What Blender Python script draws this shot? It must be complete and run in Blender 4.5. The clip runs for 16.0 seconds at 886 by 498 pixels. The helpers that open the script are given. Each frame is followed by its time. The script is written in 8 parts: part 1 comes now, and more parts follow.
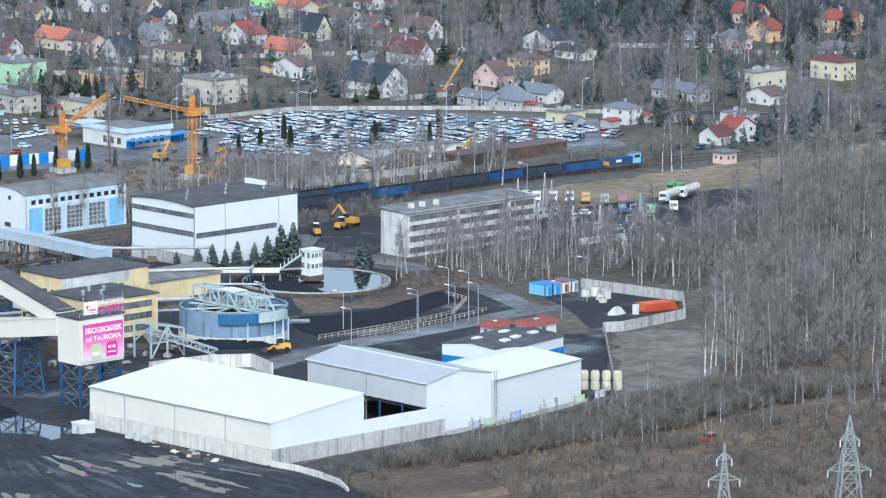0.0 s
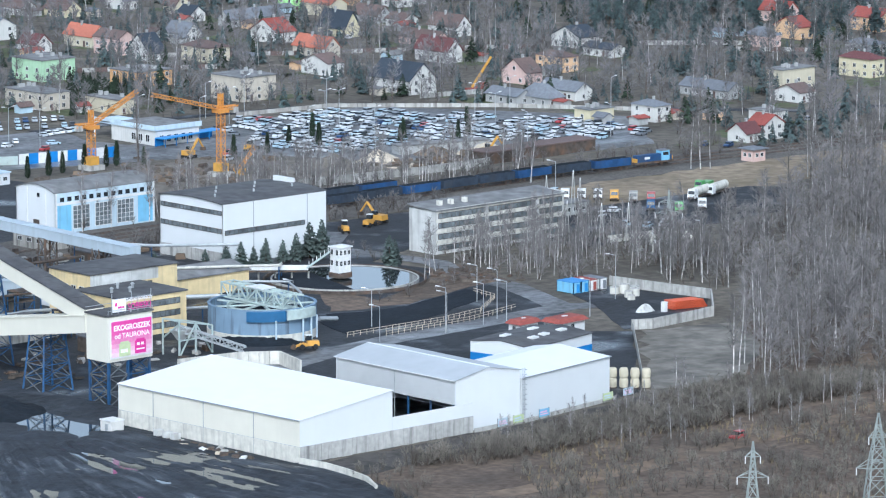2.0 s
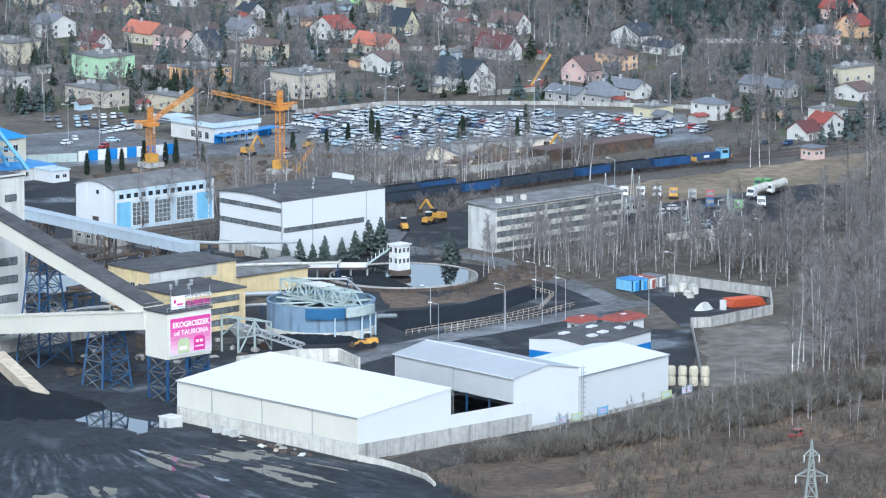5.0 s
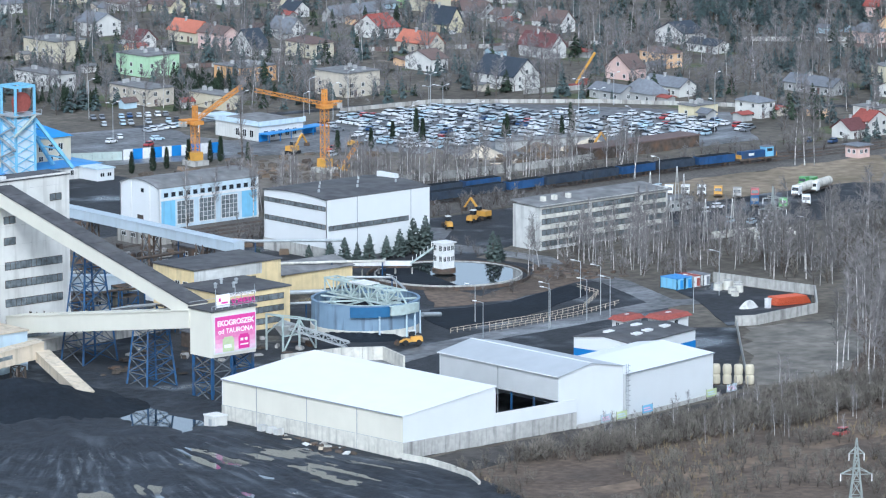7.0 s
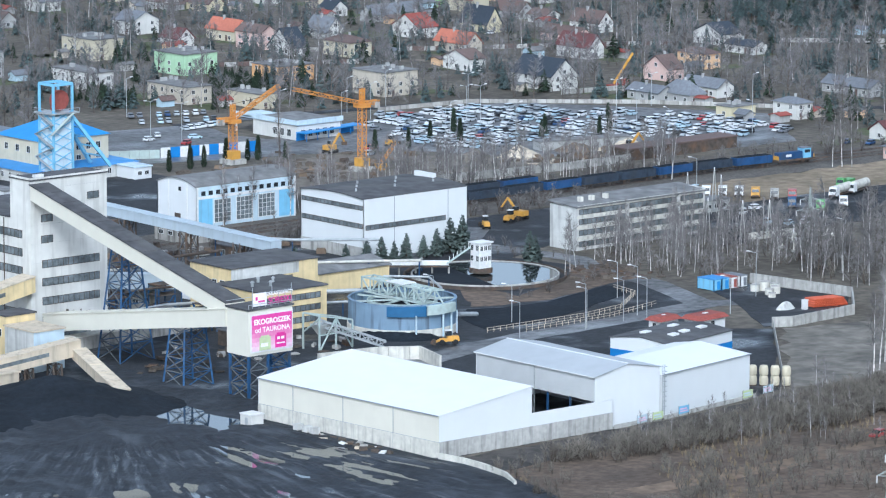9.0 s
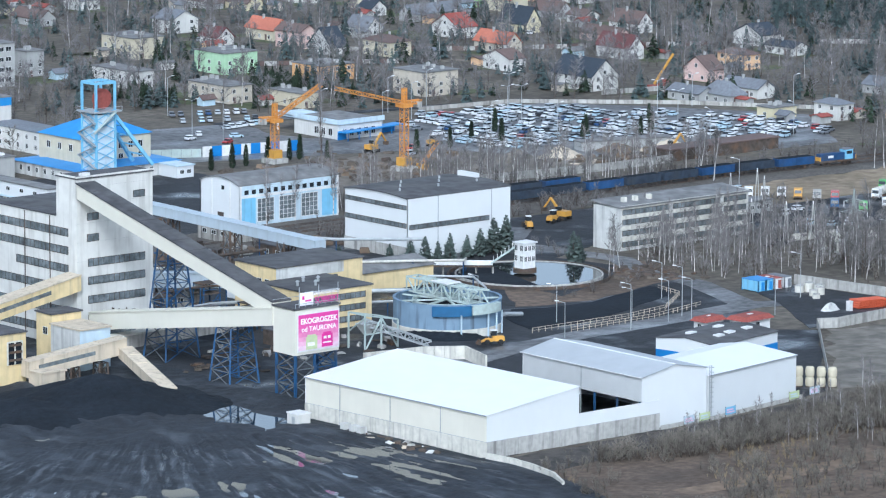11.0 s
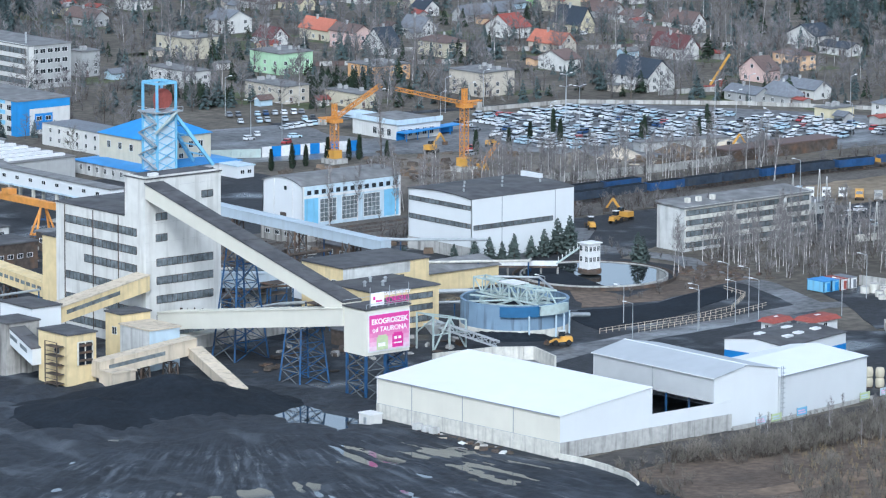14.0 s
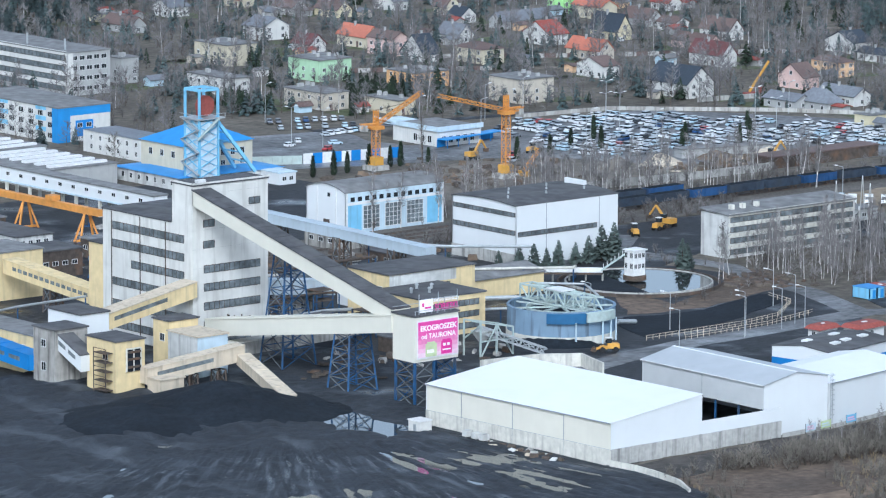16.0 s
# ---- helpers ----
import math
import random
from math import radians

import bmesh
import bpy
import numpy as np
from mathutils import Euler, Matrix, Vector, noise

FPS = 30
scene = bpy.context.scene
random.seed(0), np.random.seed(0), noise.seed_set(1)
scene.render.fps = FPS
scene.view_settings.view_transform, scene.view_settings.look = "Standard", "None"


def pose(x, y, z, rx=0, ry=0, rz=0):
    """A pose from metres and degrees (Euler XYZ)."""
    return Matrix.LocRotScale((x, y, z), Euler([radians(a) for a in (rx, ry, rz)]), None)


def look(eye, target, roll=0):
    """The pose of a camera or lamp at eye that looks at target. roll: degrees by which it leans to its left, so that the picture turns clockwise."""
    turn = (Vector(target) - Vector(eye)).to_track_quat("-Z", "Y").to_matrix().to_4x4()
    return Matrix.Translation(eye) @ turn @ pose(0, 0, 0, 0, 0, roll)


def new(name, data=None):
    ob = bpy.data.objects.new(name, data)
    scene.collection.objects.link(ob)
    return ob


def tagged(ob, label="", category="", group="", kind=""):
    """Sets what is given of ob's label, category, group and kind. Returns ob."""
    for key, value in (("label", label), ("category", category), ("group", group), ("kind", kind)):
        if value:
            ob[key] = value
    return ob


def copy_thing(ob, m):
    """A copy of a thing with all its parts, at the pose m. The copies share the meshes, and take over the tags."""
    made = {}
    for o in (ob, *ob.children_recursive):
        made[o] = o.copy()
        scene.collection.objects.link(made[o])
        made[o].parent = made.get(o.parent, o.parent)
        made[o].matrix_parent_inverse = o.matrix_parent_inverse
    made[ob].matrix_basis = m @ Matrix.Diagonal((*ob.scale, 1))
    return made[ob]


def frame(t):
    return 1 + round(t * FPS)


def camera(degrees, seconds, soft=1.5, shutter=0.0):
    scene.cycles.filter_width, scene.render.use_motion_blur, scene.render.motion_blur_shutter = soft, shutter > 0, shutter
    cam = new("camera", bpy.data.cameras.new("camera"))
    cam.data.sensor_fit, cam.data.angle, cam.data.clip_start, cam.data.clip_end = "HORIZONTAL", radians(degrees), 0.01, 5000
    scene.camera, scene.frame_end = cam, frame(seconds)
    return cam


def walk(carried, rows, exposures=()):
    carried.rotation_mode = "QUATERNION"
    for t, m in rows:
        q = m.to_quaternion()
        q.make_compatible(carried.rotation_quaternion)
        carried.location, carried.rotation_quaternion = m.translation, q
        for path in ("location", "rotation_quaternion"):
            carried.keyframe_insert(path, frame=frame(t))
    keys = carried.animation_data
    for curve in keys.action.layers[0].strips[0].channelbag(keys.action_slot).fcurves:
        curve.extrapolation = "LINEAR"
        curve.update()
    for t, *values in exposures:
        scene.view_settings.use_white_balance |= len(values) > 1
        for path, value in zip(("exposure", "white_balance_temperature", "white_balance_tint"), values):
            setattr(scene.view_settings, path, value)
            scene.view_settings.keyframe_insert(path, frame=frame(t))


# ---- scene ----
cam = camera(10.0, 16.0, soft=1.2)
# seconds, place, heading to the right of +y, depression, roll
PATH = [
    (0, -679.79, -787.94, 218.99, 42.7662, 9.4234, 0.0236),
    (0.5, -679.79, -787.94, 218.99, 42.7036, 9.4272, -0.0027),
    (1, -679.79, -787.94, 218.99, 42.6099, 9.4357, 0.0005),
    (1.5, -679.79, -787.94, 218.99, 42.5253, 9.4418, -0.0467),
    (2, -679.79, -787.94, 218.99, 42.4399, 9.4539, -0.0232),
    (2.5, -679.79, -787.94, 218.99, 42.3563, 9.4601, -0.0256),
    (3, -679.79, -787.94, 218.99, 42.2651, 9.4619, -0.0108),
    (3.5, -679.79, -787.94, 218.99, 42.1561, 9.4716, -0.0193),
    (4, -679.79, -787.94, 218.99, 42.0308, 9.4753, -0.0135),
    (6.5, -679.79, -787.94, 218.99, 41.3661, 9.4987, -0.1056),
    (7, -679.79, -787.94, 218.99, 41.2524, 9.4990, -0.1202),
    (7.5, -679.79, -787.94, 218.99, 41.1557, 9.4800, -0.0084),
    (8, -679.79, -787.94, 218.99, 41.0489, 9.4990, -0.0150),
    (8.5, -679.79, -787.94, 218.99, 40.9439, 9.4995, 0.0355),
    (9, -679.86, -787.88, 218.99, 40.8324, 9.5027, 0.0886),
    (11.5, -685.09, -783.42, 218.99, 40.5171, 9.5036, 0.2824),
    (12, -686.41, -782.29, 218.99, 40.4774, 9.5027, 0.2938),
    (12.5, -687.74, -781.16, 218.99, 40.4272, 9.5060, 0.3075),
    (13, -689.06, -780.03, 218.99, 40.3816, 9.5057, 0.3083),
    (13.5, -690.38, -778.90, 218.99, 40.3334, 9.5066, 0.2861),
    (14, -691.71, -777.77, 218.99, 40.2876, 9.5043, 0.2778),
    (14.5, -693.03, -776.64, 218.99, 40.2530, 9.4801, 0.3892),
    (15, -694.36, -775.51, 218.99, 40.2072, 9.4513, 0.3660),
    (15.5, -695.68, -774.38, 218.99, 40.1502, 9.4354, 0.3233),
    (16, -697.01, -773.25, 218.99, 40.0871, 9.4306, 0.2619),
]


def aim(x, y, z, heading, down, roll):
    return pose(x, y, z, 90 - down, 0, -heading) @ pose(0, 0, 0, 0, 0, roll)


walk(cam, [(t, aim(*r)) for t, *r in PATH], exposures=[(0, 0.6, 5340, 5), (9, 0.55, 5300, 5), (16, 0.48, 5290, 5)])

# ---- light: an overcast winter day ----
SUN_UP, SUN_ROUND = 36.0, 224.0
world = bpy.data.worlds.new("sky")
scene.world = world
world.use_nodes = True
wn, wl = world.node_tree.nodes, world.node_tree.links
sky = wn.new("ShaderNodeTexSky")
sky.sky_type, sky.sun_disc = "NISHITA", False
sky.sun_elevation, sky.sun_rotation = radians(SUN_UP), radians(SUN_ROUND)
sky.air_density, sky.dust_density = 1.0, 3.0
pale = wn.new("ShaderNodeHueSaturation")
pale.inputs["Saturation"].default_value = 0.45
wl.new(sky.outputs["Color"], pale.inputs["Color"])
wl.new(pale.outputs["Color"], wn["Background"].inputs["Color"])
wn["Background"].inputs["Strength"].default_value = 0.155
sun = new("sun", bpy.data.lights.new("sun", "SUN"))
sun.data.energy, sun.data.angle, sun.data.color = 1.15, radians(14), (1.0, 0.96, 0.9)
# the light comes from behind the camera
sun.matrix_world = look((-330, -340, 340), (0, 0, 0))


# ---- materials ----
def mat(name, base, rough=0.8, metal=0.0, vary=0.25, grain=0.6, big=0.06, bump=0.0, stain=None, stain_scale=0.15,
        streak=False, rnd=0.0, spec=0.3, coat=0.0):
    """A paint, stone, earth or bark: base colour broken up at two scales, with stains (colour, amount)."""
    m = bpy.data.materials.new(name)
    m.use_nodes = True
    n, l = m.node_tree.nodes, m.node_tree.links
    b = n["Principled BSDF"]
    b.inputs["Roughness"].default_value, b.inputs["Metallic"].default_value = rough, metal
    b.inputs["Specular IOR Level"].default_value = spec
    b.inputs["Coat Weight"].default_value = coat
    geo = n.new("ShaderNodeNewGeometry")
    where = geo.outputs["Position"]

    def noise_at(scale, detail, stretch=None):
        t = n.new("ShaderNodeTexNoise")
        t.inputs["Scale"].default_value, t.inputs["Detail"].default_value = scale, detail
        src = where
        if stretch:
            mp = n.new("ShaderNodeMapping")
            mp.inputs["Scale"].default_value = stretch
            l.new(src, mp.inputs["Vector"])
            src = mp.outputs["Vector"]
        l.new(src, t.inputs["Vector"])
        return t.outputs["Fac"]

    def mix(kind, fac, a, c):
        x = n.new("ShaderNodeMix")
        x.data_type, x.blend_type = "RGBA", kind
        for sock, val in ((x.inputs[0], fac), (x.inputs[6], a), (x.inputs[7], c)):
            if hasattr(val, "links"):
                l.new(val, sock)
            else:
                sock.default_value = val
        return x.outputs[2]

    def ramp(fac, lo, hi, a, c):
        r = n.new("ShaderNodeMapRange")
        for k, val in ((1, lo), (2, hi), (3, a), (4, c)):
            r.inputs[k].default_value = val
        l.new(fac, r.inputs[0])
        return r.outputs[0]

    col = (*base, 1)
    f1 = ramp(noise_at(grain, 5), 0.3, 0.7, 1 - vary, 1 + vary)
    f2 = ramp(noise_at(big, 3), 0.3, 0.7, 1 - vary * 0.8, 1 + vary * 0.8)
    mul = n.new("ShaderNodeMath")
    mul.operation = "MULTIPLY"
    l.new(f1, mul.inputs[0]), l.new(f2, mul.inputs[1])
    comb = n.new("ShaderNodeCombineColor")
    for k in range(3):
        l.new(mul.outputs[0], comb.inputs[k])
    out = mix("MULTIPLY", 1.0, col, comb.outputs[0])
    if stain:
        sc, amount = stain
        f = noise_at(stain_scale, 6, (6, 6, 0.5) if streak else None)
        out = mix("MIX", ramp(f, 0.5, 0.72, 0.0, amount), out, (*sc, 1))
    if rnd:
        info = n.new("ShaderNodeObjectInfo")
        hs = n.new("ShaderNodeHueSaturation")
        l.new(ramp(info.outputs["Random"], 0, 1, 1 - rnd, 1 + rnd), hs.inputs["Value"])
        l.new(out, hs.inputs["Color"])
        out = hs.outputs["Color"]
    l.new(out, b.inputs["Base Color"])
    if bump:
        bp = n.new("ShaderNodeBump")
        bp.inputs["Strength"].default_value, bp.inputs["Distance"].default_value = 0.8, bump
        l.new(noise_at(grain * 2, 6), bp.inputs["Height"])
        l.new(bp.outputs["Normal"], b.inputs["Normal"])
    return m


def wet(name, base, shine, dry_rough=0.9, scale=0.05, stretch=(1, 1, 1), lo=0.52, hi=0.6):
    """Trodden ground with puddles: smooth where water stands."""
    m = mat(name, base, dry_rough, vary=0.45, grain=0.5, big=0.05, bump=0.25, stain=(tuple(k * 1.9 for k in base), 0.55), stain_scale=0.09)
    n, l = m.node_tree.nodes, m.node_tree.links
    geo, mp, t, r = (n.new("ShaderNode" + k) for k in ("NewGeometry", "Mapping", "TexNoise", "MapRange"))
    mp.inputs["Scale"].default_value = stretch
    t.inputs["Scale"].default_value, t.inputs["Detail"].default_value = scale, 7
    l.new(geo.outputs["Position"], mp.inputs["Vector"]), l.new(mp.outputs["Vector"], t.inputs["Vector"])
    for k, val in ((1, lo), (2, hi), (3, dry_rough), (4, shine)):
        r.inputs[k].default_value = val
    l.new(t.outputs["Fac"], r.inputs[0])
    l.new(r.outputs[0], n["Principled BSDF"].inputs["Roughness"])
    n["Principled BSDF"].inputs["Specular IOR Level"].default_value = 0.5
    return m


def plain(name, base, rough=0.5, metal=0.0, spec=0.5):
    return mat(name, base, rough, metal, vary=0.08, grain=1.5, big=0.3, spec=spec)


WHITE = mat("white_cladding", (0.66, 0.675, 0.68), 0.45, vary=0.02, grain=0.2, stain=((0.6, 0.6, 0.58), 0.1), stain_scale=0.12, streak=True)
WHITE_ROOF = mat("white_roof_sheet", (0.74, 0.75, 0.76), 0.4, vary=0.02, grain=0.2)
CREAM = mat("cream_cladding", (0.64, 0.615, 0.53), 0.5, vary=0.03, grain=0.2, stain=((0.55, 0.52, 0.46), 0.12), streak=True)
GREY_CLAD = mat("grey_cladding", (0.5, 0.51, 0.51), 0.5, vary=0.04, grain=0.3)
SILVER = mat("silver_roof_sheet", (0.42, 0.44, 0.46), 0.55, 0.0, vary=0.05, grain=0.25)
TRIM = plain("grey_flashing", (0.3, 0.32, 0.34), 0.5)
CONCRETE = mat("old_concrete", (0.42, 0.41, 0.385), 0.9, vary=0.15, grain=0.8, bump=0.02, stain=((0.13, 0.125, 0.12), 0.75), stain_scale=0.12, streak=True)
CONCRETE_PALE = mat("pale_concrete", (0.58, 0.56, 0.5), 0.9, vary=0.12, grain=0.8, bump=0.02, stain=((0.25, 0.24, 0.22), 0.6), streak=True)
PLANT_WHITE = mat("weathered_white_render", (0.61, 0.6, 0.565), 0.85, vary=0.08, grain=0.3, stain=((0.3, 0.285, 0.26), 0.45), stain_scale=0.12, streak=True)
PANEL_GREY = mat("weathered_grey_panel", (0.53, 0.53, 0.51), 0.9, vary=0.14, grain=0.4, stain=((0.2, 0.19, 0.18), 0.7), stain_scale=0.1, streak=True)
SOOTY = mat("sooty_concrete", (0.34, 0.325, 0.3), 0.9, vary=0.2, grain=0.5, bump=0.02, stain=((0.07, 0.066, 0.062), 0.85), stain_scale=0.14, streak=True)
FELT = mat("roofing_felt", (0.085, 0.085, 0.09), 0.9, vary=0.25, grain=0.35, big=0.12, stain=((0.15, 0.145, 0.14), 0.6), stain_scale=0.1)
FELT_PALE = mat("worn_pale_felt", (0.2, 0.2, 0.2), 0.9, vary=0.25, grain=0.35, big=0.12, stain=((0.09, 0.09, 0.09), 0.6), stain_scale=0.12)
YELLOW = mat("yellow_render", (0.66, 0.53, 0.3), 0.9, vary=0.1, grain=0.4, stain=((0.32, 0.27, 0.19), 0.5), stain_scale=0.12, streak=True)
BEIGE = mat("beige_sheet", (0.56, 0.48, 0.37), 0.8, vary=0.1, grain=0.4, stain=((0.25, 0.22, 0.18), 0.6), stain_scale=0.14, streak=True)
PALE_BLUE = mat("pale_blue_paint", (0.52, 0.62, 0.69), 0.7, vary=0.08, grain=0.3, stain=((0.3, 0.36, 0.4), 0.5), stain_scale=0.12, streak=True)
SKY_BLUE = mat("sky_blue_paint", (0.22, 0.48, 0.68), 0.7, vary=0.08, grain=0.4, stain=((0.16, 0.27, 0.36), 0.5), streak=True)
BLUE = mat("strong_blue_sheet", (0.03, 0.19, 0.5), 0.5, vary=0.1, grain=0.4)
BLUE_ROOF = mat("blue_sheet_roof", (0.05, 0.25, 0.58), 0.45, vary=0.08, grain=0.4)
PALE_SHEET = mat("pale_sheet_cladding", (0.42, 0.48, 0.53), 0.6, vary=0.05, grain=0.3, stain=((0.34, 0.37, 0.39), 0.5), stain_scale=0.12, streak=True)
BLUE_STEEL = mat("blue_painted_steel", (0.024, 0.075, 0.17), 0.6, vary=0.2, grain=0.8, stain=((0.08, 0.07, 0.06), 0.6), stain_scale=0.3)
TANK_BLUE = mat("faded_blue_tank_paint", (0.19, 0.27, 0.36), 0.75, vary=0.12, grain=0.25, big=0.1, stain=((0.08, 0.095, 0.12), 0.8), stain_scale=0.14, streak=True)
STEEL_DARK = mat("dull_grey_steel", (0.13, 0.14, 0.15), 0.7, vary=0.2, grain=0.8, stain=((0.07, 0.06, 0.05), 0.6), stain_scale=0.3)
STEEL_PALE = mat("pale_green_grey_steel", (0.4, 0.47, 0.45), 0.7, vary=0.12, grain=0.7, stain=((0.3, 0.28, 0.24), 0.4), stain_scale=0.3)
GALV = mat("galvanised_steel", (0.42, 0.44, 0.45), 0.5, 0.4, vary=0.12, grain=0.8)
PYLON_STEEL = mat("dull_grey_green_steel", (0.3, 0.325, 0.31), 0.6, 0.2, vary=0.12, grain=0.8)
DARK_MUD = mat("dark_churned_mud", (0.05, 0.046, 0.043), 0.9, vary=0.4, grain=0.4, big=0.07, bump=0.25, stain=((0.11, 0.1, 0.09), 0.6), stain_scale=0.09)
SOIL = mat("bare_reddish_soil", (0.17, 0.125, 0.09), 0.95, vary=0.3, grain=0.35, big=0.05, bump=0.2, stain=((0.08, 0.065, 0.05), 0.7), stain_scale=0.08)
DEEP_BLUE = mat("deep_blue_plate", (0.03, 0.11, 0.23), 0.6, vary=0.12, grain=0.4)
RUST = mat("rusty_dark_steel", (0.08, 0.065, 0.055), 0.85, vary=0.3, grain=0.8, stain=((0.2, 0.11, 0.06), 0.5), stain_scale=0.3)
ORANGE = mat("orange_crane_paint", (0.58, 0.26, 0.06), 0.55, vary=0.12, grain=0.8, stain=((0.4, 0.2, 0.07), 0.4), stain_scale=0.3)
MACHINE = mat("yellow_machine_paint", (0.55, 0.3, 0.06), 0.5, vary=0.12, grain=0.8)
RUBBER = plain("black_rubber", (0.015, 0.015, 0.016), 0.85)
GLASS = plain("dark_window_glass", (0.025, 0.03, 0.035), 0.1, spec=0.8)
GLASS_DIRTY = mat("dirty_strip_glazing", (0.13, 0.15, 0.16), 0.45, vary=0.45, grain=0.8, big=0.3, spec=0.5)
WHITE_PAINT = plain("white_paint", (0.68, 0.68, 0.67), 0.5)
RED_ROOF = mat("red_roof_tiles", (0.27, 0.075, 0.06), 0.75, vary=0.15, grain=1.5)
ORANGE_ROOF = mat("orange_roof_tiles", (0.42, 0.15, 0.1), 0.75, vary=0.15, grain=1.5)
MAROON_ROOF = mat("maroon_roof_tiles", (0.13, 0.055, 0.055), 0.75, vary=0.15, grain=1.5)
BROWN_ROOF = mat("brown_roof_tiles", (0.14, 0.1, 0.09), 0.75, vary=0.15, grain=1.5)
DARK_ROOF = mat("graphite_roof_tiles", (0.04, 0.05, 0.065), 0.6, vary=0.15, grain=1.5)
GREY_ROOF = mat("grey_roof_sheet", (0.17, 0.18, 0.2), 0.7, vary=0.15, grain=1.0)
ROOFS = dict(red=RED_ROOF, orange=ORANGE_ROOF, maroon=MAROON_ROOF, brown=BROWN_ROOF, dark=DARK_ROOF, grey=GREY_ROOF, felt=FELT_PALE)


def render_coat(name, c):
    return mat(name + "_render", c, 0.9, vary=0.06, grain=0.5, stain=(tuple(k * 0.7 for k in c), 0.35), stain_scale=0.2, streak=True)


COATS = dict(white=render_coat("white", (0.6, 0.59, 0.56)), cream=render_coat("cream", (0.55, 0.5, 0.38)), pink=render_coat("pink", (0.62, 0.45, 0.4)),
             salmon=render_coat("salmon", (0.62, 0.4, 0.26)), green=render_coat("green", (0.42, 0.6, 0.4)), orange=render_coat("orange", (0.62, 0.37, 0.18)),
             grey=render_coat("grey", (0.38, 0.38, 0.37)), yellow=render_coat("yellow", (0.6, 0.54, 0.37)), beige=render_coat("beige", (0.52, 0.47, 0.39)),
             blue=render_coat("blue", (0.45, 0.58, 0.66)), lime=render_coat("lime", (0.4, 0.72, 0.28)), peach=render_coat("peach", (0.68, 0.46, 0.28)))

EARTH = mat("winter_grass_and_earth", (0.125, 0.11, 0.09), 0.95, vary=0.35, grain=0.35, big=0.03, bump=0.2, stain=((0.05, 0.045, 0.035), 0.8), stain_scale=0.06)
SCRUB = mat("dry_brown_scrub_ground", (0.12, 0.09, 0.068), 0.95, vary=0.35, grain=0.5, big=0.04, bump=0.3, stain=((0.065, 0.055, 0.045), 0.8), stain_scale=0.07)
LAWN = mat("winter_lawn", (0.085, 0.1, 0.05), 0.95, vary=0.35, grain=0.4, big=0.08, bump=0.1, stain=((0.13, 0.11, 0.07), 0.7), stain_scale=0.12)
STRAW = mat("pale_dead_grass", (0.23, 0.185, 0.13), 0.95, vary=0.3, grain=0.3, big=0.05, bump=0.15, stain=((0.15, 0.12, 0.075), 0.8), stain_scale=0.06)
PLOT = mat("bare_grey_plot", (0.19, 0.175, 0.15), 0.95, vary=0.3, grain=0.25, big=0.05, bump=0.15, stain=((0.07, 0.065, 0.06), 0.85), stain_scale=0.08)
COAL = mat("piled_coal_dust", (0.013, 0.017, 0.023), 0.9, vary=0.3, grain=0.8, big=0.1, bump=0.12, spec=0.2)


